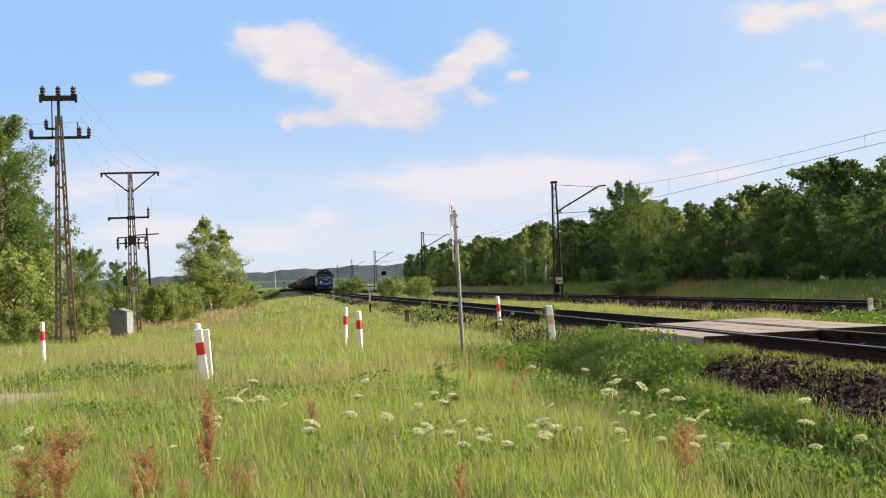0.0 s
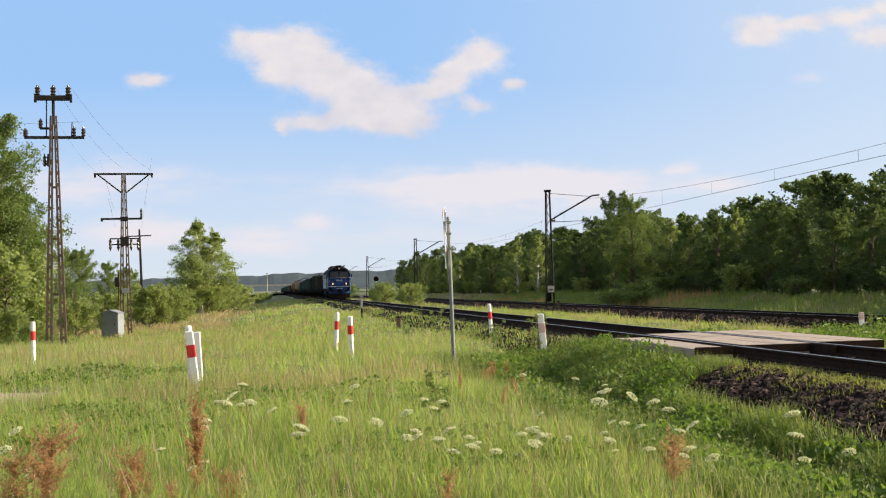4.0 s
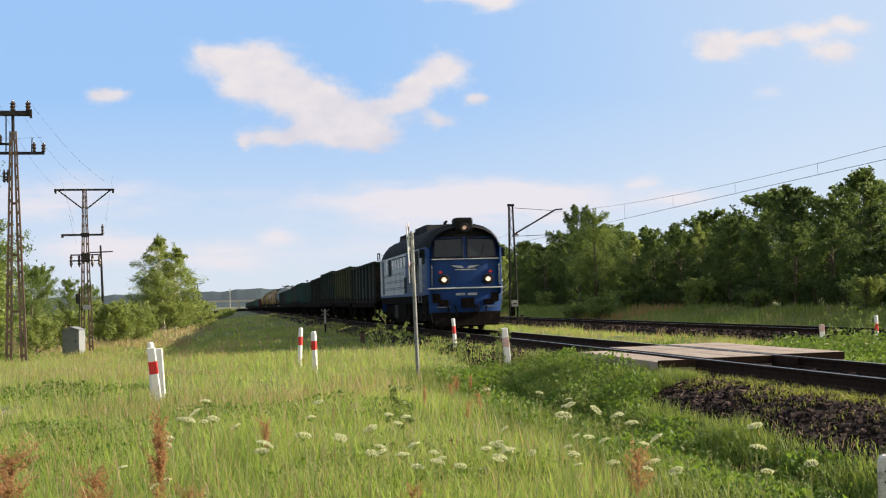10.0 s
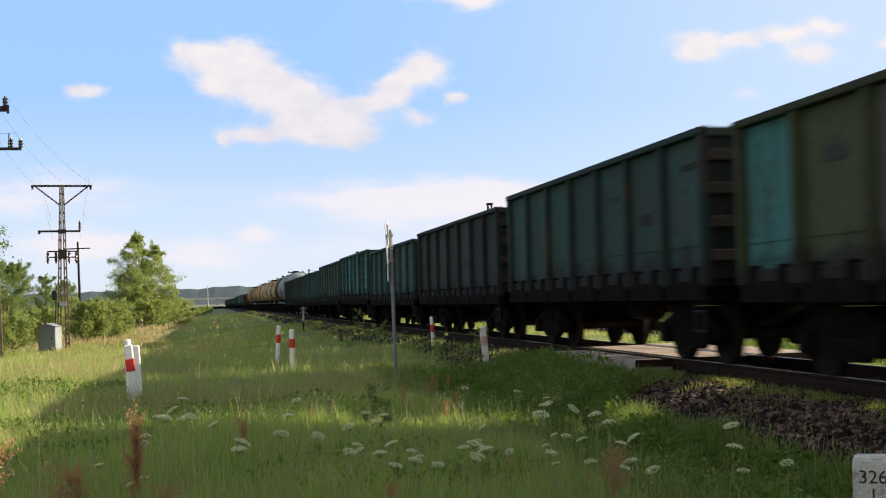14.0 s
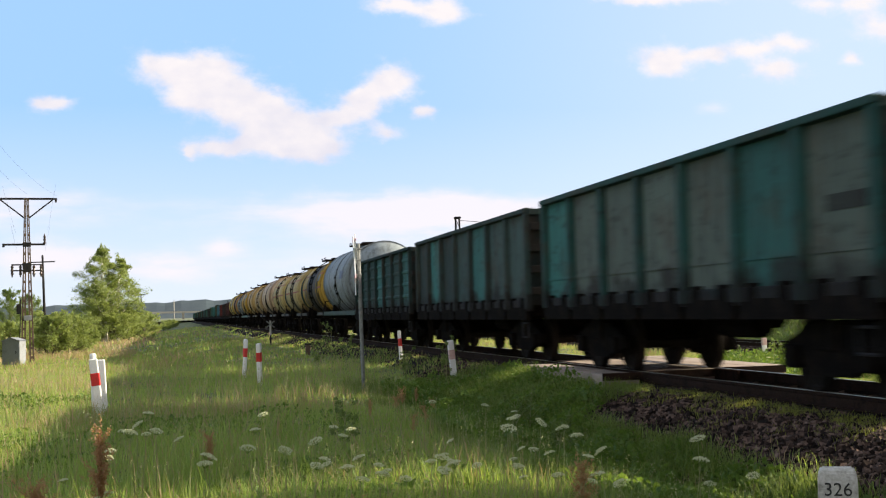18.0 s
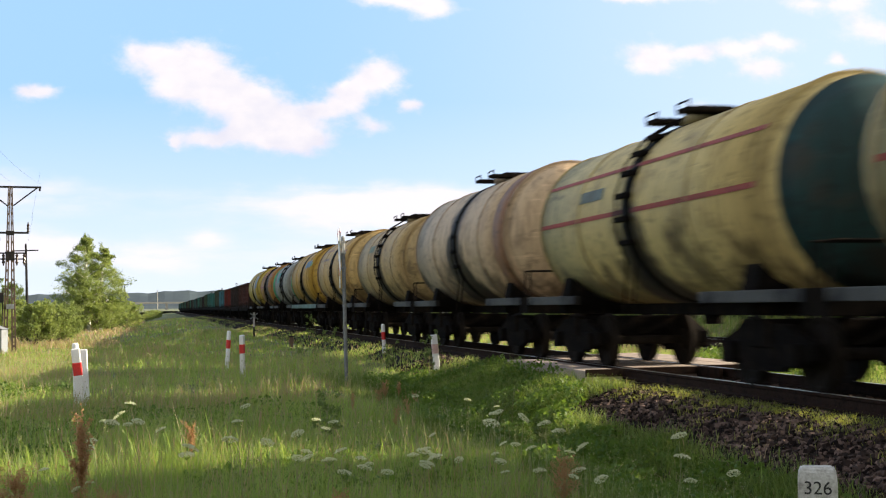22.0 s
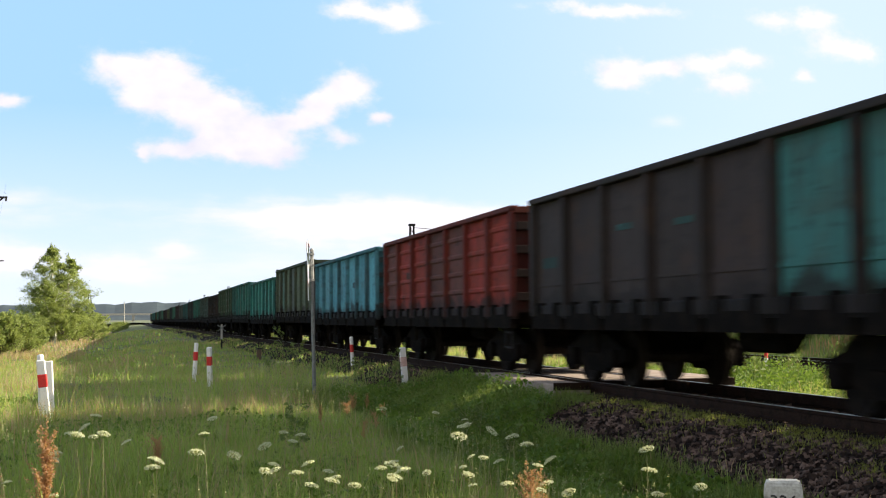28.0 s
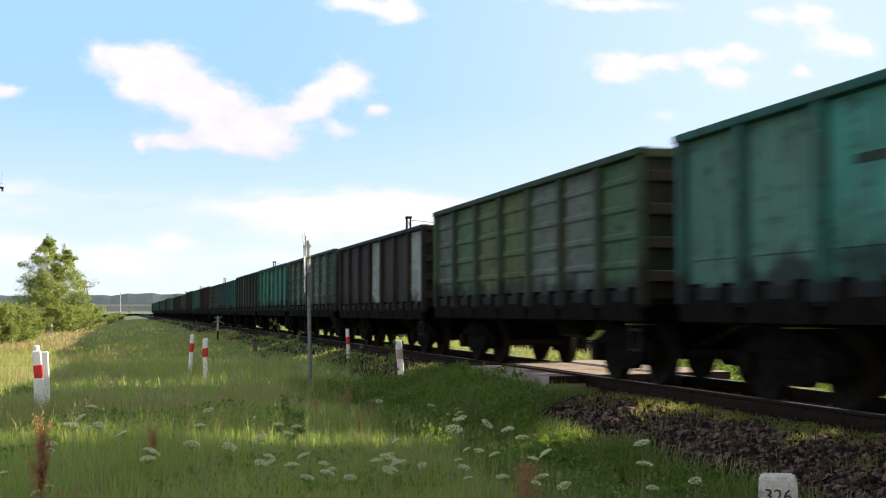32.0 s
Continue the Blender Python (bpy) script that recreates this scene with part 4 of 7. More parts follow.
def locomotive():
    loco = thing("diesel_locomotive", "blue and white diesel locomotive with black roof and lit headlamps", "locomotive")
    F, R = -8.60, 7.45
    C = F + 0.15
    # body by lengths: front cab, engine room, rear cab
    ends = [(F, 0.94, 0.10), (F + 0.12, 0.98, 0.05), (F + 0.45, 1.0, 0.0)]
    for s in (-1, 1):
        part("cab_side", shell(ends + [(F + 2.2, 1.0, 0.0)], 0, s), M_BLUE, loco, "blue cab side", True)
        part("engine_room_side", shell([(F + 2.2, 1.0, 0.0), (R - 3.6, 1.0, 0.0)], 0, s), M_SILVER, loco, "white engine room side with grey stripes")
        part("rear_cab_side", shell([(R - 3.6, 1.0, 0.0), (R - 0.3, 1.0, 0.0), (R, 0.95, 0.05)], 0, s), M_SILVER, loco, "pale rear cab side")
    roof = part("roof", shell([(F - 0.02, 0.93, 0.16), (F + 0.35, 0.985, 0.06), (F + 1.2, 1.0, 0.0), (R - 1.6, 1.0, 0.0), (R - 0.5, 0.985, 0.12), (R + 0.03, 0.95, 0.3)], 1), M_ROOF, loco, "black curved roof", True)
    part("roof_fan_housing", extrude([(C + 4.0, 4.10), (C + 4.3, 4.38), (C + 7.6, 4.38), (C + 8.0, 4.10)], "x", -0.80, 0.80), M_ROOF, roof)
    part("roof_grille", extrude([(C + 8.3, 4.08), (C + 8.5, 4.29), (C + 12.4, 4.27), (C + 12.7, 4.08)], "x", -0.85, 0.85), M_DARK, roof)
    for k in range(9):
        part("roof_rib", block(-0.88, 0.88, C + 8.7 + k * 0.42, C + 8.76 + k * 0.42, 4.20, 4.31, 0.01), M_ROOF, roof)
    for y in (C + 3.2, C + 3.7):
        part("exhaust", lathe([(0.20, 4.10), (0.18, 4.32), (0.14, 4.32), (0.13, 4.2)], "z", 14, (0, y, 0)), M_ROOF, roof)
    part("roof_seam", shell([(C + 2.55, 1.006, -0.006), (C + 2.62, 1.006, -0.006)], 1), M_DARK, roof)
    part("roof_seam", shell([(R - 3.45, 1.006, -0.006), (R - 3.38, 1.006, -0.006)], 1), M_DARK, roof)
    part("horn", bars([((-0.45, C + 1.6, 4.0), (-0.45, C + 1.6, 4.27)), ((-0.45, C + 1.3, 4.30), (-0.45, C + 1.75, 4.27))], 0.055, 8), M_ROOF, roof)
    # front face: upright below, leaning back round the windscreens
    face = bmesh.new()
    rows = []
    for z, y, hw in ((0.70, F + 0.04, 1.40), (1.30, F - 0.02, 1.44), (2.72, F - 0.02, 1.44), (3.30, F + 0.10, 1.42), (3.62, F + 0.15, 1.34)):
        rows.append([face.verts.new((hw * k, y + 0.26 * abs(k) ** 4, z)) for k in (-1, -0.86, -0.6, -0.2, 0.2, 0.6, 0.86, 1)])
    for a, b in zip(rows, rows[1:]):
        for k in range(7):
            face.faces.new((a[k], a[k + 1], b[k + 1], b[k]))
    bmesh.ops.recalc_face_normals(face, faces=face.faces[:])
    front = part("front_wall", face, M_BLUE, loco, "blue cab front", True)
    brow = bmesh.new()
    rows = []
    for z, y, hw in ((3.62, F + 0.15, 1.34), (3.80, F + 0.18, 1.16), (3.95, F + 0.21, 0.90), (4.06, F + 0.24, 0.55), (4.11, F + 0.27, 0.20)):
        rows.append([brow.verts.new((hw * k, y + 0.26 * abs(k) ** 4, z)) for k in (-1, -0.86, -0.6, -0.2, 0.2, 0.6, 0.86, 1)])
    for a, b in zip(rows, rows[1:]):
        for k in range(7):
            brow.faces.new((a[k], a[k + 1], b[k + 1], b[k]))
    bmesh.ops.recalc_face_normals(brow, faces=brow.faces[:])
    part("brow", brow, M_ROOF, loco, "black brow above the windscreens", True)
    wall, arch = side_outline(0.975, 0.03)
    half = wall + arch
    # added plate that blocks sky light in the gap behind the front wall
    part("bulkhead", extrude([(-x, z) for x, z in half] + [(x, z) for x, z in reversed(half)], "y", F + 0.40, F + 0.46), M_ROOF, loco)
    for s in (-1, 1):
        w = part("windscreen", quad_plate([(s * 0.13, F - 0.055, 2.86), (s * 1.20, F + 0.06, 2.86), (s * 1.14, F + 0.165, 3.50), (s * 0.13, F + 0.075, 3.54)], 0.02), M_GLASS, front, "dark raked windscreen pane")
        fr = [Vector((s * 0.09, F - 0.06, 2.82)), Vector((s * 1.24, F + 0.065, 2.82)), Vector((s * 1.18, F + 0.175, 3.54)), Vector((s * 0.09, F + 0.075, 3.58))]
        part("rubber_seal", bars([(fr[i], fr[(i + 1) % 4]) for i in range(4)], 0.024), M_DARK, w)
        part("wiper", bars([((s * 0.62, F - 0.04, 2.82), (s * 0.80, F + 0.08, 3.34))], 0.012, 5), M_DARK, w)
        lampbox = part("headlamp", lathe([(0.19, -0.02), (0.21, 0.02), (0.21, 0.12), (0.12, 0.14)], "y", 18, (s * 0.86, F - 0.12, 1.97)), M_DARK, front, "round black headlamp housing")
        part("lens", lathe([(0.085, 0.0), (0.095, 0.02), (0.085, 0.03)], "y", 16, (s * 0.86, F - 0.155, 1.97)), M_LAMP, lampbox, "glowing headlamp lens")
        part("marker_lamp", lathe([(0.055, 0.0), (0.06, 0.02), (0.055, 0.08)], "y", 12, (s * 0.98, F - 0.05, 2.26)), M_RED, front, "small red marker lamp")
        part("handrail", bars([((s * 1.32, F - 0.02, 1.75), (s * 1.32, F - 0.02, 2.55))], 0.018), M_ZINC, front)
        part("tail_box", block(s * 0.90 - 0.20, s * 0.90 + 0.20, F - 0.10, F + 0.02, 0.98, 1.20, 0.03), M_BLACK, front, "black socket box")
        part("step_edge", block(s * 0.90 - 0.26, s * 0.90 + 0.26, F - 0.14, F + 0.02, 0.90, 0.93), M_ZINC, front, "pale step edge")
    top = part("upper_headlamp", block(-0.36, 0.36, F + 0.02, F + 0.75, 3.80, 4.37, 0.09), M_ROOF, loco, "black box housing of the upper headlamp")
    part("lens_bezel", lathe([(0.17, 0.0), (0.19, 0.02), (0.18, 0.10)], "y", 18, (0, F - 0.04, 3.97)), M_DARK, top, "dark bezel")
    part("lens", lathe([(0.07, 0.0), (0.08, 0.02), (0.07, 0.04)], "y", 18, (0, F - 0.06, 3.97)), M_LENSGLINT, top, "upper lens, its orange glint painted as a faint glow")
    part("stripe", block(-1.46, 1.46, F - 0.075, F + 0.12, 1.62, 1.665, 0.01), M_WHITE, front, "thin white line round the front")
    part("stripe", block(-1.30, 1.30, F - 0.055, F + 0.12, 2.75, 2.775, 0.01), M_WHITE, front)
    # emblem and fleet mark as plain shapes
    for s in (-1, 1):
        part("emblem", quad_plate([(s * 0.05, F - 0.045, 2.40), (s * 0.30, F - 0.045, 2.42), (s * 0.58, F - 0.045, 2.52), (s * 0.16, F - 0.045, 2.50)], 0.015), M_SILVER, front, "pale winged emblem drawn as plain shapes")
    part("emblem", block(-0.40, 0.40, F - 0.045, F - 0.02, 2.33, 2.365), M_SILVER, front)
    for x in (-0.40, 0.06):
        part("number_bar", block(x, x + 0.36, F - 0.05, F - 0.02, 1.36, 1.45), M_SILVER, front, "pale bar in place of the running mark")
    part("apron", extrude([(-1.30, 0.34), (1.30, 0.34), (1.36, 0.72), (-1.36, 0.72)], "y", F + 0.06, F + 0.40), M_DARK, loco, "dark buffer beam apron")
    part("plough", quad_plate([(-1.24, F - 0.16, 0.20), (1.24, F - 0.16, 0.20), (1.34, F + 0.03, 0.70), (-1.34, F + 0.03, 0.70)], 0.03), M_BLACK, loco, "dark rail guard plough")
    for x in (-0.75, -0.45, 0.45, 0.75):
        part("brake_hose", bars([((x, F - 0.03, 0.98), (x, F - 0.20, 0.90)), ((x, F - 0.20, 0.90), (x * 0.95, F - 0.24, 0.55))], 0.03, 8), M_BLACK, loco)
    piece("coupler", COUPLER, pose(0, F + 0.10, 0), loco)
    piece("coupler", COUPLER, pose(0, R + 0.02, 0, 0, 0, 180), loco)
    # sides
    for s in (-1, 1):
        x = s * 1.478
        def plate(name, y0, y1, z0, z1, mat, label="", t=0.012, parent=None):
            return part(name, block(min(x, x + s * t), max(x, x + s * t), y0, y1, z0, z1), mat, parent or loco, label)
        # matt black plate stands in for the unlit cab behind the window
        plate("cab_side_window", C + 0.48, C + 1.25, 2.62, 3.22, M_ROOF, "cab side window, a black plate painting its unlit inside")
        door = plate("cab_door", C + 1.34, C + 1.96, 1.46, 3.22, M_SILVER, "pale cab door with window", 0.016)
        plate("door_window", C + 1.44, C + 1.86, 2.62, 3.12, M_SILVER, "pale door window", 0.024, door)
        part("handrail", bars([((x + s * 0.06, C + 1.28, 1.1), (x + s * 0.06, C + 1.28, 2.6)), ((x + s * 0.06, C + 2.02, 1.1), (x + s * 0.06, C + 2.02, 2.6))], 0.016), M_ZINC, door)
        for z in (1.72, 2.05, 2.40):
            plate("stripe", C + 0.5, C + 1.30, z, z + 0.16, M_STRIPE, "pale grey field on the cab side")
        plate("blue_panel", C + 2.06, C + 5.55, 1.44, 3.24, M_SHADEDBLUE, "blue panel round the air intake with shade painted in", 0.006)
        part("blue_panel", extrude([(C + 5.55, 1.44), (C + 6.7, 1.44), (C + 5.85, 3.24), (C + 5.55, 3.24)], "x", min(x, x + s * 0.005), max(x, x + s * 0.005)), M_BLUE, loco, "blue slanting flash")
        grille = plate("side_grille", C + 2.2, C + 4.7, 1.95, 3.20, M_ROOF, "dark slatted air intake", 0.010)
        for col in range(3):
            y0 = C + 2.28 + col * 0.82
            for k in range(12):
                z = 1.99 + k * 0.098
                part("slat", quad_plate([(x + s * 0.014, y0, z), (x + s * 0.014, y0 + 0.74, z), (x + s * 0.05, y0 + 0.74, z + 0.06), (x + s * 0.05, y0, z + 0.06)], 0.006), M_SHADEDBLUE if k > 3 else M_STRIPE, grille)
        for z in (1.58, 1.70, 1.82):
            plate("stripe", C + 2.3, C + 5.4, z, z + 0.035, M_STRIPE, "pale grey line", 0.010)
        for k in range(5):
            pane = plate("side_window", C + 6.15 + k * 0.98, C + 6.75 + k * 0.98, 2.68, 3.12, M_PALEGLASS, "small dusty engine room window")
            plate("window_frame", C + 6.10 + k * 0.98, C + 6.80 + k * 0.98, 3.12, 3.17, M_DARK, "", 0.018, pane)
        # here too a black plate paints the darkness inside
        plate("rear_side_window", C + 11.05, C + 12.15, 2.40, 3.18, M_ROOF, "rear cab window, a black plate painting its unlit inside")
        plate("rear_door", C + 12.5, C + 13.1, 2.45, 3.14, M_PALEGLASS, "pale window of the rear cab")
        plate("rear_flash", C + 14.0, C + 14.75, 1.54, 3.2, M_SHADEDBLUE, "blue rear door with shade painted in")
        for z in (1.74, 1.81, 2.05, 2.12, 2.38, 2.45):
            plate("stripe", C + 6.75, C + 10.9, z, z + 0.03, M_STRIPE, "dark grey line")
            plate("stripe", C + 11.2, C + 13.8, z, z + 0.03, M_STRIPE, "dark grey line")
        plate("hatch", C + 5.75, C + 6.65, 1.55, 2.22, M_ROOF, "dark hatch door")
        plate("sill_band", C + 0.5, R - 0.4, 1.40, 1.50, M_BLUE, "blue sill band", 0.02)
        part("side_frame_beam", block(min(s * 1.20, s * 1.45), max(s * 1.20, s * 1.45), F + 0.3, R - 0.3, 1.08, 1.40, 0.02), M_BLACK, loco)
        part("fuel_grid", block(min(s * 1.36, s * 1.44), max(s * 1.36, s * 1.44), 0.9, 1.9, 0.45, 1.05, 0.02), M_DARK, loco, "grey ribbed tank cover")
    part("floor_frame", block(-1.3, 1.3, F + 0.05, R - 0.05, 1.10, 1.44), M_BLACK, loco)
    part("rear_wall", block(-1.38, 1.38, R - 0.06, R - 0.01, 0.7, 3.3), M_BLUE, loco)
    part("fuel_tank", block(-1.35, 1.35, -2.4, 2.4, 0.24, 1.15, 0.10), M_BLACK, loco, "black fuel tank")
    for s in (-1, 1):
        part("battery_box", block(s * 1.30, s * 1.42, -1.8, 0.8, 0.55, 1.05) if s > 0 else block(-1.42, -1.30, -1.8, 0.8, 0.55, 1.05), M_BLACK, loco)
    sf = mesh_of(extrude([(-2.55, 0.40), (-2.55, 0.78), (-1.9, 1.02), (1.9, 1.02), (2.55, 0.78), (2.55, 0.40), (2.1, 0.30), (1.6, 0.40), (0.5, 0.40), (0, 0.28), (-0.5, 0.40), (-1.6, 0.40), (-2.1, 0.30)], "x", -0.08, 0.08), M_BLACK)
    bol = mesh_of(block(-1.1, 1.1, -0.5, 0.5, 0.6, 1.1, 0.04), M_BLACK)
    gear = mesh_of(block(-0.68, 0.68, -2.75, 2.75, 0.13, 0.62, 0.03), M_BLACK)
    for yb in (-5.35, 4.95):
        bogie = piece("bogie", bol, pose(0, yb, 0), loco)
        piece("brake_gear", gear, pose(0, 0, 0), bogie)
        for s in (-1, 1):
            piece("side_frame", sf, pose(s * 1.12, 0, 0), bogie)
        for y in (-2.1, 0, 2.1):
            piece("wheelset", BOGIE["wheelset"], pose(0, y, 0.50) @ Matrix.Diagonal((1, 1.05, 1.05, 1)), bogie)
            for s in (-1, 1):
                piece("axle_box", BOGIE["axle_box"], pose(s * 1.20, y, 0.03), bogie)
        for s in (-1, 1):
            part("sand_box", block(s * 1.05 - 0.15, s * 1.05 + 0.15, yb - 3.0, yb - 2.7, 0.75, 1.2, 0.03), M_BLACK, loco)
    for s in (-1, 1):
        part("cab_steps", bars([((s * 1.38, C + 1.34, 0.4), (s * 1.38, C + 1.34, 1.4)), ((s * 1.38, C + 1.94, 0.4), (s * 1.38, C + 1.94, 1.4))] +
                               [((s * 1.38, C + 1.34, 0.42 + 0.32 * k), (s * 1.38, C + 1.94, 0.42 + 0.32 * k)) for k in range(3)], 0.02), M_DARK, loco)
        part("mirror", block(s * 1.52, s * 1.70, C + 0.45, C + 0.49, 2.85, 3.2) if s > 0 else block(-1.70, -1.52, C + 0.45, C + 0.49, 2.85, 3.2), M_ROOF, loco)
    return loco


TEAL, GREEN, OLIVE, DARK, GREY = (0.058, 0.20, 0.185), (0.07, 0.26, 0.17), (0.13, 0.17, 0.075), (0.035, 0.06, 0.055), (0.12, 0.15, 0.125)
BROWN, RED, SKY, BLACKISH, PALE = (0.13, 0.045, 0.036), (0.27, 0.034, 0.022), (0.12, 0.38, 0.46), (0.035, 0.028, 0.026), (0.30, 0.33, 0.30)
RUST, ORANGE = (0.20, 0.085, 0.045), (0.30, 0.10, 0.04)

GONDOLAS_A = [
    ("dirty dark green open wagon with faded patches", (0.024, 0.056, 0.048), [(0.08, 0.13, 0.115), DARK]),
    ("olive and yellow-green open wagon with grey patches", (0.12, 0.145, 0.055), [GREY, TEAL]),
    ("dark green open wagon with pale vertical scrapes", (0.04, 0.10, 0.085), [DARK, GREY]),
    ("blackened open wagon coated in coal dust", (0.03, 0.045, 0.04), [DARK]),
    ("dark teal open wagon with worn paint", (0.04, 0.12, 0.11), [DARK, TEAL]),
    ("teal open wagon with chalked side panels", (0.035, 0.17, 0.165), [DARK, (0.08, 0.25, 0.24)]),
    ("grey-green open wagon with mismatched replaced panels", (0.10, 0.155, 0.14), [TEAL, GREY, DARK]),
    ("teal open wagon with darker ribs", (0.05, 0.19, 0.17), [GREY]),
    ("grey-teal patched open wagon with pale scrapes", (0.08, 0.135, 0.125), [TEAL, DARK]),
    ("grimy blackish teal open wagon with scraped panels", (0.032, 0.085, 0.080), [(0.05, 0.17, 0.16), DARK]),
]
GONDOLAS_B = [
    ("brown open wagon with faded panels", BROWN, [(0.20, 0.12, 0.11)]),
    ("dark brown open wagon with a teal patch", (0.05, 0.035, 0.032), [TEAL, BROWN]),
    ("rust-red open wagon with ribbed sides", RED, [BROWN]),
    ("light blue open wagon blackened along its lower edge", SKY, [(0.14, 0.36, 0.42)]),
    ("grey-olive open wagon with rust spots", (0.120, 0.158, 0.098), [GREY, (0.09, 0.17, 0.13)]),
    ("fresh teal open wagon with straight ribs", (0.065, 0.31, 0.265), []),
    ("pale green open wagon with a lettered plate", (0.07, 0.27, 0.22), [(0.10, 0.22, 0.17)]),
    ("olive green open wagon with rubbed panels", (0.085, 0.155, 0.085), [GREY, OLIVE]),
    ("black and brown open wagon with grey and orange patches", BLACKISH, [PALE, ORANGE, BROWN]),
    ("grey-green open wagon with worn panels", (0.10, 0.155, 0.125), [GREY, DARK]),
    ("bright green open wagon with narrow ribs", (0.06, 0.26, 0.19), []),
    ("dark grey open wagon with scraped sides", (0.05, 0.065, 0.06), [GREY]),
    ("teal open wagon with worn paint", TEAL, [GREEN]),
    ("grey open wagon with dusty panels", GREY, [DARK]),
    ("dark brown open wagon", (0.06, 0.04, 0.035), [BROWN]),
    ("green open wagon with dark ribs", GREEN, [TEAL]),
    ("grimy dark green open wagon", DARK, [TEAL]),
    ("olive open wagon with faded paint", OLIVE, [GREY]),
]
CREAM, YELLOW, SILVER, TAR = (0.56, 0.43, 0.19), (0.52, 0.34, 0.060), (0.27, 0.31, 0.33), (0.018, 0.017, 0.016)
DTEAL, LGREEN, STRIPE = (0.02, 0.05, 0.05), (0.10, 0.40, 0.20), (0.36, 0.07, 0.05)
LINES = [(-4.6, 4.6, 58, 61, STRIPE), (-4.6, 4.6, 88, 91, STRIPE)]
TANKS = [
    ("silver-grey tank wagon with a thin dark band", SILVER, [(0, 0.35, (0.08, 0.08, 0.08))], [(-2.6, -1.4, 75, 88, (0.16, 0.20, 0.30))], (0.03, 0.12, 0.11)),
    ("yellow tank wagon blackened by spilled oil", YELLOW, [(0.2, 1.7, TAR)], LINES + [(-3.9, -2.9, 62, 76, (0.16, 0.18, 0.17))], (0.02, 0.02, 0.02)),
    ("cream tank wagon with red lines and a dark end", CREAM, [(0, 0.45, TAR)], LINES, (0.02, 0.02, 0.02)),
    ("yellow-white tank wagon with two red lines", (0.60, 0.46, 0.19), [(0, 0.40, TAR)], LINES + [(1.2, 2.4, 70, 78, (0.15, 0.18, 0.15))], (0.05, 0.05, 0.05)),
    ("rusty off-white tank wagon with a black band", (0.58, 0.42, 0.26), [(0, 0.35, TAR), (-4.2, 0.9, (0.28, 0.14, 0.07))], [], (0.02, 0.02, 0.02)),
    ("beige tank wagon with a black band", (0.50, 0.35, 0.16), [(0, 0.40, TAR)], [(1.4, 2.5, 62, 72, (0.20, 0.26, 0.18))], (0.05, 0.07, 0.065)),
    ("yellow tank wagon with a broad black band", (0.56, 0.37, 0.14), [(0, 0.85, TAR), (4.6, 0.5, (0.16, 0.08, 0.04))], [(-3.4, -1.4, 58, 62, (0.32, 0.12, 0.09)), (1.3, 3.4, 48, 52, (0.34, 0.20, 0.17)), (1.3, 3.0, 66, 70, (0.30, 0.22, 0.18)), (-2.9, -2.0, 66, 76, (0.10, 0.13, 0.13))], (0.02, 0.02, 0.02)),
    ("orange-yellow tank wagon with a green emblem", (0.52, 0.31, 0.05), [(0.0, 0.6, TAR)], [(-3.2, -1.2, 58, 72, (0.12, 0.22, 0.30)), (-3.9, -3.4, 62, 70, LGREEN)], (0.25, 0.45, 0.42)),
    ("off-white tank wagon with green rings and a black band", (0.32, 0.32, 0.27), [(0, 1.3, TAR)], [(1.8, 3.0, 60, 85, (0.05, 0.30, 0.27))], (0.02, 0.02, 0.02)),
    ("rust-brown oil-stained tank wagon with red lines", (0.46, 0.24, 0.070), [(0.2, 0.9, TAR)], LINES + [(-3.3, -2.9, 60, 66, (0.10, 0.30, 0.30)), (3.2, 3.9, 60, 70, (0.13, 0.15, 0.16))], (0.02, 0.02, 0.02)),
    ("yellow tank wagon with a grey middle and blue marks", (0.50, 0.37, 0.075), [(0.0, 0.55, TAR), (-1.9, 0.8, SILVER)], [(-3.6, -2.6, 55, 90, (0.10, 0.25, 0.42)), (2.5, 3.1, 62, 74, (0.06, 0.08, 0.20))], (0.02, 0.02, 0.02)),
]
STOUT = {0: 1.06, 4: 1.06, 6: 1.05, 7: 1.05, 9: 1.02, 10: 1.06}
CAPS = {2: DTEAL, 3: DTEAL, 8: LGREEN, 9: LGREEN}


def make_train():
    """The vehicles in order, each with its middle's distance behind the locomotive's front coupling."""
    rng = np.random.default_rng(21)
    out = [(locomotive(), 17.55 / 2)]
    s = 17.55
    for k, (label, color, accent) in enumerate(GONDOLAS_A):
        out.append((gondola(label, shade_of(color, 0.62 if k < 4 else 0.80), [shade_of(c, 0.75 if k < 4 else 0.95) for c in accent], rng, (0.985, 1.04, 1.075, 1.03, 1.0, 1.06, 1.04, 0.99, 0.98, 0.965)[k], braked=k in (0, 7)), s + 6.96))
        s += 13.92
    for label, color, bands, marks, beam in TANKS:
        out.append((tank(label, color, bands, marks, rng, beam, CAPS.get(len(out) - 11), STOUT.get(len(out) - 11, 1.0)), s + 6.01))
        s += 12.02
    for k in range(31):
        label, color, accent = GONDOLAS_B[k] if k < len(GONDOLAS_B) else GONDOLAS_B[5 + (k * 7) % 13]
        tall = (0.99, 0.985, 0.99, 0.985, 1.065, 0.99, 1.04, 1.043, 0.985)[k] if k < 9 else rng.uniform(0.975, 1.03)
        out.append((gondola(label, shade_of(color, 0.95), accent, rng, tall, braked=k == 8), s + 6.96))
        s += 13.92
    return out


TRAIN = make_train()
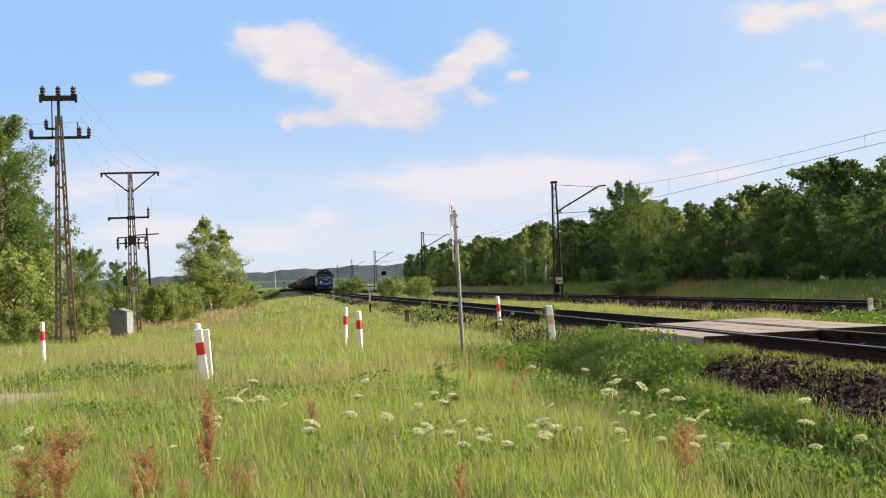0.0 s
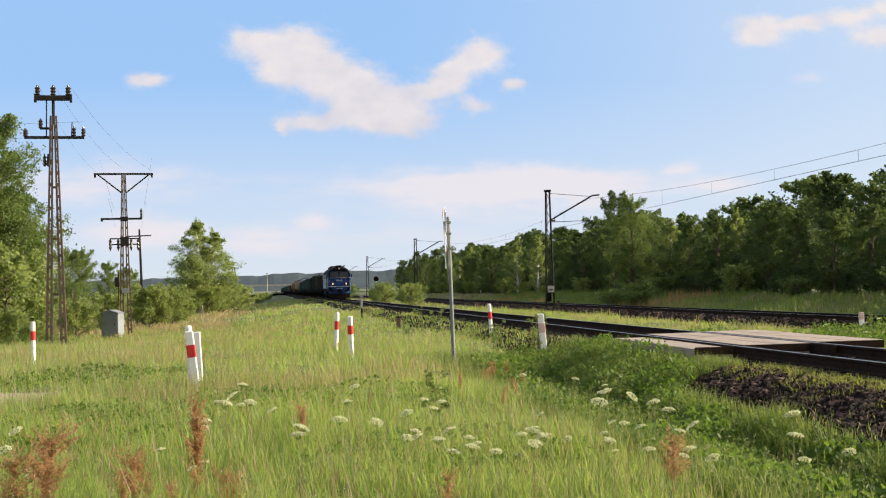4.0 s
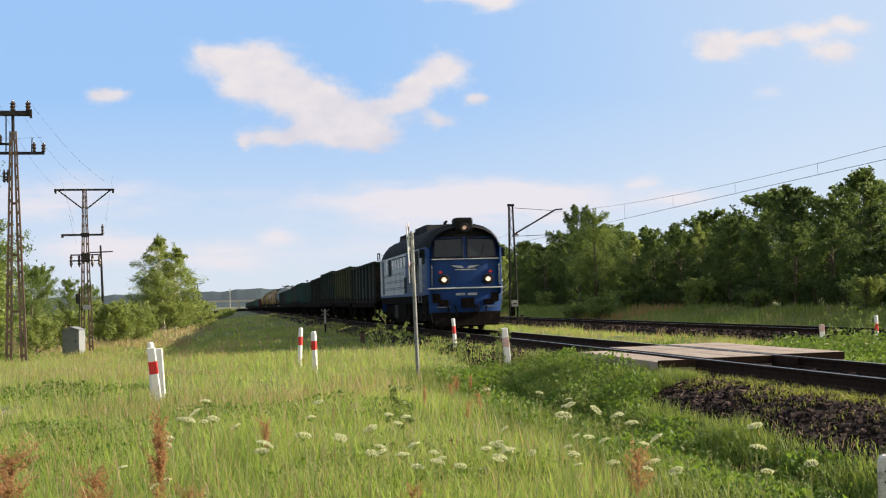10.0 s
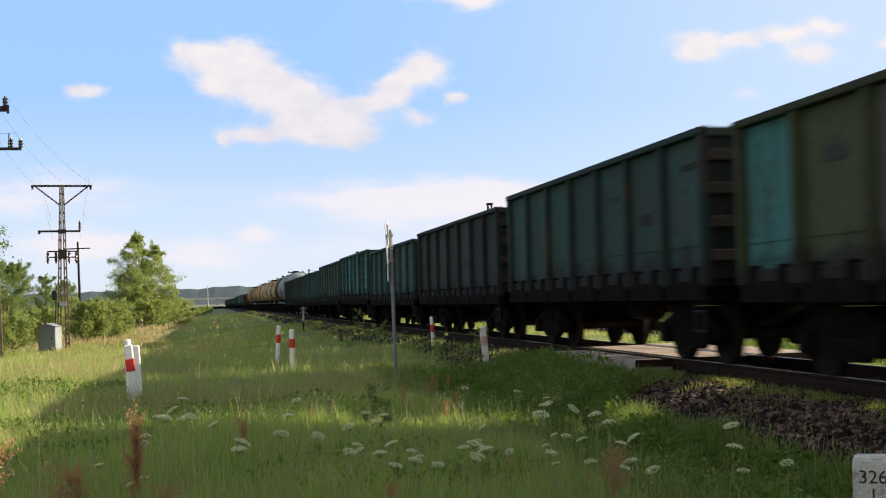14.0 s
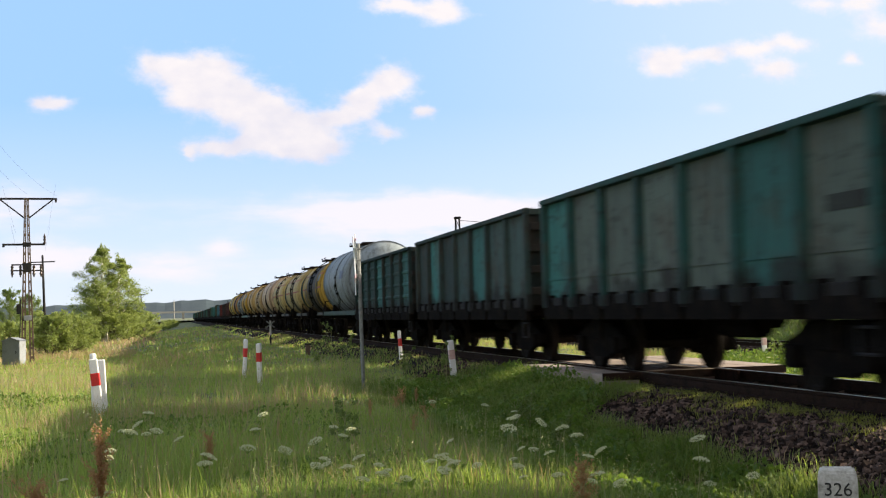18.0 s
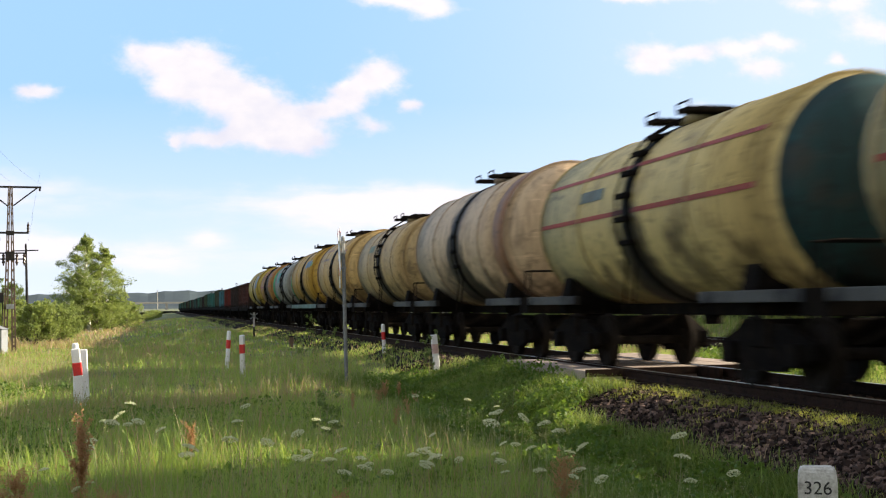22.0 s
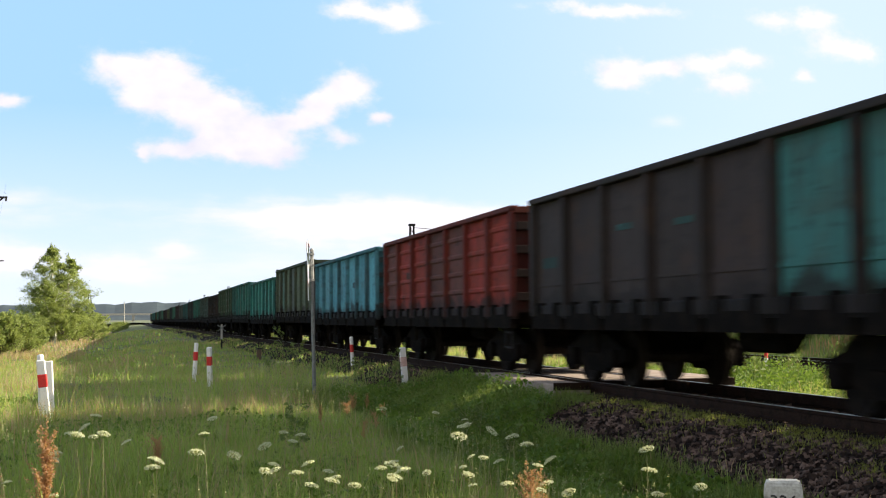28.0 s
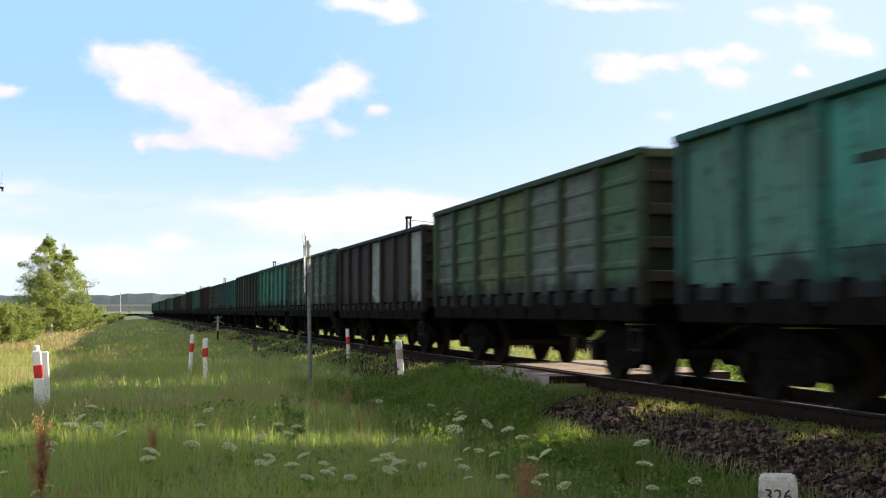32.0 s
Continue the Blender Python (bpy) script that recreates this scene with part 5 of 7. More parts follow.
FRONT = [(0, 241.5), (6, 125.5), (8, 86.6), (10, 48.0), (11, 28.9), (14, -28.0), (17, -84.6), (19, -122.25), (26, -255.6), (29, -312.65), (32, -369.85)]  # seconds, the front coupling's y


def motions():
    """The train runs in from afar and past the camera at an almost steady 19 m/s."""
    ts, ys = zip(*FRONT)
    moments = [-0.2] + [k * 0.5 for k in range(65)] + [32.2]

    def front(t):
        if t < 0:
            return ys[0] - t * 19.3
        if t > 32:
            return ys[-1] - (t - 32) * 19.0
        return float(np.interp(t, ts, ys))
    for car, s in TRAIN:
        walk(car, [(t, pose(TRACK_X, front(t) + s, 0)) for t in moments])
    # every wheelset rolls: one is keyed for each kind of place on a bogie, and the rest share its keys
    first = {}
    for car, s in TRAIN:
        for ob in car.children_recursive:
            if ob.name.split(".")[0] != "wheelset":
                continue
            x, y, z = ob.location
            key = (round(y, 3), round(z, 3))
            if key in first:
                source = first[key].animation_data
                ob.rotation_mode = "QUATERNION"
                ob.animation_data_create()
                ob.animation_data.action = source.action
                ob.animation_data.action_slot = source.action_slot
            else:
                first[key] = ob
                walk(ob, [(k / FPS, pose(x, y, z, math.degrees((front(0) - front(k / FPS)) / z), 0, 0)) for k in range(int(32 * FPS) + 1)])

# ---- posts, signs, poles ----
def marker_post(x, y, label, lean=(0, 0), red=True, faded=False, square=False, h=1.12, turn=0, red_at=0.62):
    """A white wooden or concrete post with one red band, leaning as it stands."""
    z = float(ground_z(x, y))
    post = thing("marker_post", label, "post", "road posts at the crossing")
    post.matrix_basis = pose(x, y, z - 0.12, lean[0], lean[1], turn)
    H = h + 0.12
    if square:
        shaft = block(-0.075, 0.075, -0.055, 0.055, 0, H, 0.02)
    else:
        shaft = lathe([(0.060, 0), (0.060, H - 0.03), (0.045, H), (0.005, H + 0.005)], "z", 16)
    part("shaft", shaft, M_WHITE, post, "white painted shaft")
    if red:
        m = M_FADED if faded else M_RED
        a, b = H * red_at - 0.02, H * red_at + 0.22
        band = block(-0.079, 0.079, -0.059, 0.059, a, b, 0.02) if square else lathe([(0.0605, a), (0.064, a), (0.064, b), (0.0605, b)], "z", 16)
        part("red_band", band, m, post, "faded red band" if faded else "red band")
    return post


marker_post(-6.28, 35.0, "white round post with a red band in the grass")
marker_post(-1.36, 23.6, "leaning white square post with a red band", (2, -6), square=True, h=1.10)
marker_post(-1.50, 24.4, "white post standing behind a leaning one", (0, -2), red=False, h=1.14)
marker_post(-1.34, 24.3, "white square post behind a leaning one", (0, -3), red=False, square=True, h=1.02)
marker_post(1.80, 36.0, "leaning white round post with a red band", (0, 3))
marker_post(2.02, 32.4, "leaning white square post with a red edge", (0, -4), square=True, turn=70, h=1.05)
marker_post(7.00, 40.1, "white round post with a red band beside the track", (0, -3))
marker_post(6.62, 30.4, "leaning white post with a faded red band", (0, -5), faded=True, square=True, h=1.06)
marker_post(19.2, 39.4, "weathered white post with a faded red top", (0, -2), faded=True, square=True, h=0.85, red_at=0.78)
marker_post(20.2, 37.7, "white post with a red band beyond the tracks", (0, 0), h=1.15)


def cross_sign():
    """The crossing's warning cross, seen edge-on, on its tall tube."""
    x, y = 4.02, 28.0
    z = float(ground_z(x, y))
    sign = thing("crossing_sign", "grey steel pole with a white warning cross seen edge-on", "road sign")
    sign.matrix_basis = pose(x, y, z - 0.1, 0, -1.0, -6)
    pole = part("pole", lathe([(0.042, 0), (0.042, 3.42), (0.030, 3.45), (0.004, 3.46)], "z", 14), M_ZINC, sign, "galvanised steel pole")
    for k, s in enumerate((-1, 1)):
        bm = block(-0.012, 0.012, -0.62, 0.62, -0.09, 0.09, 0.004)
        board = part("cross_board", bm, M_WHITE, sign, "white board of the cross with red rim")
        board.matrix_basis = pose(-0.075 - 0.02 * k, 0.0, 3.10, s * 52, 0, 0)
        for q in (-1, 1):
            part("rim", block(-0.014, 0.014, q * 0.55 - 0.06, q * 0.55 + 0.06, -0.085, 0.085, 0.004), M_RED, board, "red tip")
    for zz in (2.72, 3.05, 3.30):
        part("clamp", block(-0.11, 0.055, -0.055, 0.055, zz, zz + 0.05, 0.01), M_ZINC, sign)
    plate = part("plate", block(-0.10, -0.085, -0.16, 0.16, 2.30, 2.70, 0.004), M_WHITE, sign, "small white plate below the cross")
    return sign


cross_sign()


def track_cross(x, y):
    """A low white lineside cross on a short post."""
    z = float(ground_z(x, y))
    s = thing("lineside_cross", "small white cross board on a dark post", "railway sign")
    s.matrix_basis = pose(x, y, z - 0.1)
    part("post", block(-0.05, 0.05, -0.04, 0.04, 0, 1.25, 0.01), M_DARK, s)
    part("post_top", block(-0.055, 0.055, -0.045, 0.045, 0.75, 1.62, 0.01), M_CONC, s, "pale upper post")
    for a in (38, -38):
        b = part("arm", block(-0.30, 0.30, -0.012, 0.012, -0.028, 0.028, 0.008), M_ZINC, s, "pale cross arm")
        b.matrix_basis = pose(0, -0.07 - 0.0006 * a, 1.40, 0, a, 0)
    return s


track_cross(5.4, 76.0)


def stub(x, y, h, label):
    z = float(ground_z(x, y))
    p = thing("lineside_stub", label, "post")
    p.matrix_basis = pose(x, y, z - 0.05)
    part("shaft", block(-0.09, 0.09, -0.07, 0.07, 0, h, 0.02), M_BROWNCONC, p)
    part("cap", block(-0.12, 0.12, -0.10, 0.10, h, h + 0.05, 0.01), M_DARK, p)


stub(5.6, 56.0, 0.50, "short brown lineside stub post")
stub(20.3, 88.5, 0.85, "dark post at the start of the second track")


def km_stone():
    """The white kilometre stone by the track; its figures stand on the face towards the road."""
    x, y, top = 5.22, 9.5, -0.20
    z = float(ground_z(x, y))
    s = thing("kilometre_stone", "white concrete kilometre stone with black figures", "marker stone")
    s.matrix_basis = pose(x, y, 0, 0, 0, -28)
    h = top
    bm = bmesh.new()
    rings = []
    for zz, k in ((z - 0.15, 1.06), (h - 0.10, 1.0), (h - 0.03, 0.94), (h, 0.80)):
        rings.append([bm.verts.new((sx * 0.155 * k, sy * 0.10 * k, zz)) for sx, sy in ((-1, -1), (1, -1), (1, 1), (-1, 1))])
    for a, b in zip(rings, rings[1:]):
        for i in range(4):
            bm.faces.new((a[i], a[(i + 1) % 4], b[(i + 1) % 4], b[i]))
    bm.faces.new(rings[-1])
    bm.faces.new(rings[0][::-1])
    bmesh.ops.bevel(bm, geom=bm.edges[:], offset=0.012, segments=2, affect="EDGES")
    part("stone", bm, M_OLDWHITE, s, "whitewashed concrete block")
    for text, zz, size in (("326", h - 0.215, 0.15), ("1", h - 0.36, 0.15)):
        cu = bpy.data.curves.new("figures", "FONT")
        cu.body, cu.size, cu.align_x, cu.extrude = text, size, "CENTER", 0.002
        cu.materials.append(M_INK)
        t = new("figures", cu)
        t.parent = s
        t.matrix_basis = pose(0, -0.104, zz, 90, 0, 0)
        tagged(t, "black painted figures")


M_INK = material("black_ink", lambda n: surface(n, (0.02, 0.02, 0.02, 1), 0.6))
km_stone()


def pierced_leg(H, foot, top, w0, w1, deep, rungs):
    """One concrete girder leaning from foot to top: two chords joined by rungs, open between them."""
    bm = bmesh.new()
    zs = []
    for k in range(rungs):
        zs += [H * k / rungs, H * (k + 0.26) / rungs]
    zs.append(H)
    rows = []
    for z in zs:
        f = z / H
        c, w = foot + (top - foot) * f, w0 + (w1 - w0) * f
        ch = 0.28 * w + 0.02
        rows.append([bm.verts.new((c + x, -deep / 2, z)) for x in (-w / 2, -w / 2 + ch, w / 2 - ch, w / 2)])
    faces = []
    for j in range(len(rows) - 1):
        a, b = rows[j], rows[j + 1]
        for k in ((0, 1, 2) if j % 2 == 0 else (0, 2)):
            faces.append(bm.faces.new((a[k], a[k + 1], b[k + 1], b[k])))
    got = bmesh.ops.extrude_face_region(bm, geom=faces)
    for v in got["geom"]:
        if isinstance(v, bmesh.types.BMVert):
            v.co.y += deep
    bmesh.ops.recalc_face_normals(bm, faces=bm.faces[:])
    return bm


def insulator(parent, x, z, h, r, up=1):
    prof = [(0.3, 0.0), (1.0, 0.14), (0.6, 0.26), (1.0, 0.44), (0.6, 0.56), (1.0, 0.72), (0.45, 0.86), (0.35, 1.0)]
    part("insulator", lathe([(r * a, z + up * h * q) for a, q in prof], "z", 10, (x, 0, 0)), M_CERAMIC, parent, "brown ceramic insulator")


def pole_base(x, y, turn, label):
    pole = thing("power_pole", label, "power pole", "power line poles")
    pole.matrix_basis = pose(x, y, float(ground_z(x, y)) - 0.2, 0, 0, turn)
    return pole


def tall_pole():
    pole = pole_base(-9.9, 61.0, 4, "tall twin-leg concrete power pole with steel cross arms")
    for s in (-1, 1):
        part("leg", pierced_leg(11.0, s * 0.34, s * 0.085, 0.32, 0.15, 0.22, 20), M_BROWNCONC, pole, "pierced weathered concrete leg")
    for z in (2.6, 5.2, 7.6):
        part("cross_brace", block(-0.3 + z * 0.022, 0.3 - z * 0.022, -0.05, 0.05, z, z + 0.10), M_BROWNCONC, pole)
    part("mast", bars([((0, 0, 10.6), (0, 0, 11.9))], 0.07, 8), M_DARK, pole)
    part("stay", bars([((-0.32, 0, 10.0), (-0.30, 0, 11.8))], 0.03, 6), M_DARK, pole)
    bar = part("cross_arm", block(-0.80, 0.80, -0.10, 0.10, 11.72, 11.96, 0.02), M_DARK, pole, "dark steel top arm")
    for x in (-0.70, 0.0, 0.68):
        insulator(bar, x, 11.94, 0.50, 0.135)
    for x in (-0.80, 0.80):
        part("end_plate", block(x - 0.05, x + 0.05, -0.12, 0.12, 11.64, 12.02), M_DARK, bar)
    bar = part("cross_arm", block(-1.32, 1.38, -0.06, 0.06, 9.92, 10.05, 0.01), M_DARK, pole, "dark steel middle arm")
    insulator(bar, -1.26, 10.0, 0.42, 0.13)
    insulator(bar, 1.34, 10.02, 0.46, 0.11)
    insulator(bar, 0.92, 10.02, 0.50, 0.10)
    part("spike", bars([((0.80, 0, 10.0), (0.84, 0, 10.72))], 0.025, 6), M_DARK, bar)
    bar = part("side_bracket", block(-0.62, -0.06, -0.05, 0.05, 10.36, 10.46), M_DARK, pole)
    insulator(bar, -0.58, 10.40, 0.48, 0.11)
    bar = part("side_bracket", block(-0.46, -0.1, -0.05, 0.05, 8.72, 8.80), M_DARK, pole)
    for x in (-0.42, -0.26):
        insulator(bar, x, 8.62, 0.60, 0.085)


def braced_pole():
    pole = pole_base(-8.95, 81.0, 5, "twin-leg concrete power pole with braced top arm")
    for s in (-1, 1):
        part("leg", pierced_leg(10.35, s * 0.26, s * 0.07, 0.30, 0.13, 0.22, 18), M_BROWNCONC, pole, "pierced weathered concrete leg")
    for z in (3.0, 6.0):
        part("cross_brace", block(-0.28 + z * 0.025, 0.28 - z * 0.025, -0.05, 0.05, z, z + 0.10), M_BROWNCONC, pole)
    bar = part("cross_arm", block(-1.80, 1.80, -0.06, 0.06, 10.28, 10.40, 0.01), M_DARK, pole, "dark steel top arm")
    for s in (-1, 1):
        part("brace", bars([((s * 1.55, 0, 10.30), (s * 0.12, 0, 9.15))], 0.045, 6), M_DARK, bar)
        part("end_clamp", block(s * 1.72 - 0.06, s * 1.72 + 0.06, -0.08, 0.08, 10.12, 10.30, 0.01), M_DARK, bar)
    bar = part("cross_arm", block(-1.42, 1.08, -0.06, 0.06, 7.48, 7.60, 0.01), M_DARK, pole, "dark steel middle arm")
    insulator(bar, 1.04, 7.54, 0.66, 0.085)
    part("clamp", block(-1.42, -1.28, -0.09, 0.09, 7.38, 7.60, 0.01), M_DARK, bar)
    part("collar", block(-0.24, 0.24, -0.14, 0.14, 7.40, 7.66, 0.02), M_DARK, bar)
    for z in (5.90, 6.26):
        bar = part("cross_arm", block(-0.90, 0.86, -0.05, 0.05, z, z + 0.08, 0.01), M_DARK, pole, "dark steel lower arm")
    for x in (-0.86, -0.38, 0.40, 0.82):
        insulator(bar, x, 6.26, 0.72, 0.10, -1)
    part("collar", block(-0.26, 0.26, -0.14, 0.14, 5.85, 6.40, 0.02), M_DARK, pole)
    part("switch_rod", bars([((-0.45, -0.12, 1.2), (-0.38, -0.10, 4.2))], 0.035, 6), M_DARK, pole)
    part("switch_box", block(-0.62, -0.35, -0.2, 0.05, 3.3, 3.9, 0.02), M_DARK, pole, "small dark box on the leg")
    part("number_plate", block(-0.2, 0.25, -0.16, -0.13, 2.9, 3.2, 0.01), M_BOX, pole)


tall_pole()
braced_pole()


def slim_pole():
    pole = thing("power_pole", "thin dark pole with a short arm behind the concrete one", "power pole", "power line poles")
    x, y = -10.9, 112.0
    pole.matrix_basis = pose(x, y, float(ground_z(x, y)), 0, -1.5, 0)
    part("mast", lathe([(0.14, 0), (0.08, 8.2), (0.02, 8.25)], "z", 10), M_DARK, pole)
    part("cross_arm", block(-1.0, 1.0, -0.05, 0.05, 7.6, 7.7), M_DARK, pole)


slim_pole()


def cabinet():
    x, y = -9.5, 79.0
    z = float(ground_z(x, y))
    c = thing("relay_cabinet", "grey metal relay cabinet at the foot of a power pole", "utility cabinet")
    c.matrix_basis = pose(x, y, z, 0, 0, -20)
    part("body", block(-0.55, 0.55, -0.4, 0.4, 0.15, 1.55, 0.02), M_BOX, c)
    part("roof", extrude([(-0.62, 1.55), (0.62, 1.55), (0.0, 1.75)], "y", -0.47, 0.47), M_BOX, c)
    part("plinth", block(-0.5, 0.5, -0.35, 0.35, -0.2, 0.15), M_CONC, c)
    door = part("door", block(-0.48, 0.48, -0.425, -0.402, 0.25, 1.48, 0.01), M_BOX, c)
    part("handle", block(0.32, 0.36, -0.46, -0.425, 0.8, 0.95), M_DARK, door)


cabinet()


def cable(bm, a, b, sag, r, n=10):
    a, b = Vector(a), Vector(b)
    tube(bm, [a.lerp(b, k / n) - Vector((0, 0, sag * 4 * (k / n) * (1 - k / n))) for k in range(n + 1)], r, 4)


def power_lines():
    wires = thing("power_lines", "thin black power lines between the poles", "cables")
    spans = [((-10.6, 61.0, 11.1), (-10.65, 81.0, 8.9), 0.5), ((-9.22, 61.0, 11.1), (-7.2, 81.0, 8.9), 0.5), ((-9.9, 61.0, 11.1), (-8.9, 81.0, 9.0), 0.5),
             ((-11.4, 61.0, 9.3), (-40, 50.0, 9.6), 0.6), ((-8.6, 61.0, 9.3), (-40, 49.0, 9.0), 0.6), ((-10.0, 61.0, 8.6), (-40, 50.5, 8.4), 0.6),
             ((-10.4, 81.2, 9.6), (-9.6, 81.0, 6.6), 0.0), ((-7.2, 80.8, 9.6), (-7.7, 81.0, 6.8), 0.0), ((-7.6, 81.0, 7.0), (-7.9, 81.0, 5.4), 0.0), ((-9.9, 81.0, 7.2), (-9.5, 81.0, 5.4), 0.0)]
    for a, b, s in spans:
        bm = bmesh.new()
        cable(bm, a, b, s, 0.005)
        part("wire", bm, M_CABLE, wires)


power_lines()

MASTS = [87.5, 170.0, 256.0, 338.0, 420.0, 505.0]


def catenary_mast(y, near):
    x = 19.5
    z = float(ground_z(x, y))
    m = thing("catenary_mast", "dark lattice catenary mast with a raised bracket arm", "catenary mast", "catenary masts")
    m.matrix_basis = pose(x, y, z - 0.2)
    H = 7.75 - z + 0.2
    lat = []
    for q in (-1, 1):
        lat.append(((q * 0.30, 0, 0), (q * 0.13, 0, H)))
    n = 14 if near else 7
    for k in range(n):
        w0, w1 = 0.30 - 0.17 * k / n, 0.30 - 0.17 * (k + 1) / n
        s = 1 if k % 2 else -1
        lat.append(((s * w0, 0, H * k / n), (-s * w1, 0, H * (k + 1) / n)))
    shaft = bars(lat[:2], 0.065, 6)
    for a, b in lat[2:]:
        rod(shaft, a, b, 0.022, None, 5)
    part("lattice_shaft", shaft, M_DARK, m, "riveted lattice shaft")
    part("head", block(-0.22, 0.22, -0.22, 0.22, H - 0.02, H + 0.14, 0.05), M_DARK, m)
    base = 5.7 - z + 0.2
    arm = bars([((0.1, 0, base), (3.25, 0, base + 1.75))], 0.055, 8)
    rod(arm, (3.25, 0, base + 1.75), (3.75, 0, base + 1.78), 0.05, None, 8)
    bracket = part("bracket_arm", arm, M_DARK, m, "raised bracket arm")
    part("stay", bars([((0.1, 0, H - 0.12), (3.1, 0, base + 1.68))], 0.018, 5), M_DARK, bracket)
    part("steady_arm", bars([((0.05, 0, base - 0.1), (3.0, 0, base - 0.02)), ((3.0, 0, base - 0.02), (3.1, 0, base + 0.3))], 0.022, 5), M_DARK, bracket)
    part("insulator", lathe([(0.03, 0.2), (0.09, 0.3), (0.05, 0.36), (0.09, 0.44), (0.03, 0.55)], "x", 10, (0, 0, base + 0.02)), M_CERAMIC, bracket)
    if near:
        part("number_plate", block(-0.22, 0.22, -0.36, -0.32, 1.75, 2.2, 0.01), M_CONC, m, "pale plate with dark bars")
        part("plate_bar", block(-0.14, 0.14, -0.372, -0.361, 1.9, 2.0), M_INK, m)
        part("weights", block(-0.18, 0.18, 0.34, 0.62, 1.1, 1.9, 0.04), M_BLACK, m, "dark tension weights")
        part("weight_cable", bars([((0, 0.48, 1.9), (0.0, 0.2, H - 0.3))], 0.015, 5), M_DARK, m)
    part("footing", block(-0.35, 0.35, -0.45, 0.45, -0.2, 0.35, 0.03), M_CONC, m)
    return m


for k, y in enumerate(MASTS):
    catenary_mast(y, k == 0)


def overhead():
    line = thing("overhead_line", "contact wire and hanging carrier wire over the electrified track", "overhead line")
    ys = [5.0] + MASTS
    for a, b in zip(ys, ys[1:]):
        bm = bmesh.new()
        rod(bm, (TRACK2_X, a, 5.66), (TRACK2_X, b, 5.66), 0.011, None, 5)
        part("contact_wire", bm, M_CABLE, line)
        bm = bmesh.new()
        cable(bm, (TRACK2_X, a, 7.25), (TRACK2_X, b, 7.25), 1.15, 0.009, 16)
        part("carrier_wire", bm, M_CABLE, line)
        bm = bmesh.new()
        for k in range(1, 10):
            t = k / 10
            rod(bm, (TRACK2_X, a + (b - a) * t, 5.66), (TRACK2_X, a + (b - a) * t, 7.25 - 1.15 * 4 * t * (1 - t)), 0.006, None, 4)
        part("droppers", bm, M_CABLE, line)


overhead()


def signal():
    x, y = 17.0, 205.0
    s = thing("railway_signal", "dark lineside colour light signal on a thin mast", "railway signal")
    s.matrix_basis = pose(x, y, float(ground_z(x, y)))
    part("mast", lathe([(0.08, 0), (0.08, 3.2)], "z", 8), M_CONC, s)
    head = part("head", lathe([(0.40, -0.06), (0.43, 0), (0.40, 0.06)], "y", 20, (0, 0, 3.6)), M_BLACK, s, "round black backboard")
    part("hood", block(-0.1, 0.1, -0.25, -0.06, 3.5, 3.7), M_BLACK, head)


signal()

# ---- trees and bushes ----
def leaf_cloud(points, sizes, rng, droop=0.0):
    """Folded leaf tufts: a kite of two triangles at every point, turned at random."""
    n = len(points)
    a = rng.normal(size=(n, 3))
    a /= np.linalg.norm(a, axis=1, keepdims=True)
    a[:, 2] -= droop
    a /= np.linalg.norm(a, axis=1, keepdims=True)
    b = np.cross(a, rng.normal(size=(n, 3)))
    b /= np.linalg.norm(b, axis=1, keepdims=True)
    c = np.cross(a, b)
    s = sizes[:, None]
    v = np.stack([points - a * s * 0.6, points + b * s * 0.42 + c * s * 0.12, points + a * s * 0.7, points - b * s * 0.42 + c * s * 0.12], 1).reshape(-1, 3)
    i = 4 * np.arange(n)
    return v, np.concatenate([np.stack([i, i + 1, i + 2], 1), np.stack([i, i + 2, i + 3], 1)])


def fast_mesh(name, verts, tris, mat):
    me = bpy.data.meshes.new(name)
    me.vertices.add(len(verts))
    me.vertices.foreach_set("co", np.ascontiguousarray(verts, dtype=np.float32).ravel())
    me.loops.add(3 * len(tris))
    me.loops.foreach_set("vertex_index", np.ascontiguousarray(tris, dtype=np.int32).ravel())
    me.polygons.add(len(tris))
    me.polygons.foreach_set("loop_start", np.arange(0, 3 * len(tris), 3, dtype=np.int32))
    me.update(calc_edges=True)
    me.materials.append(mat)
    return me


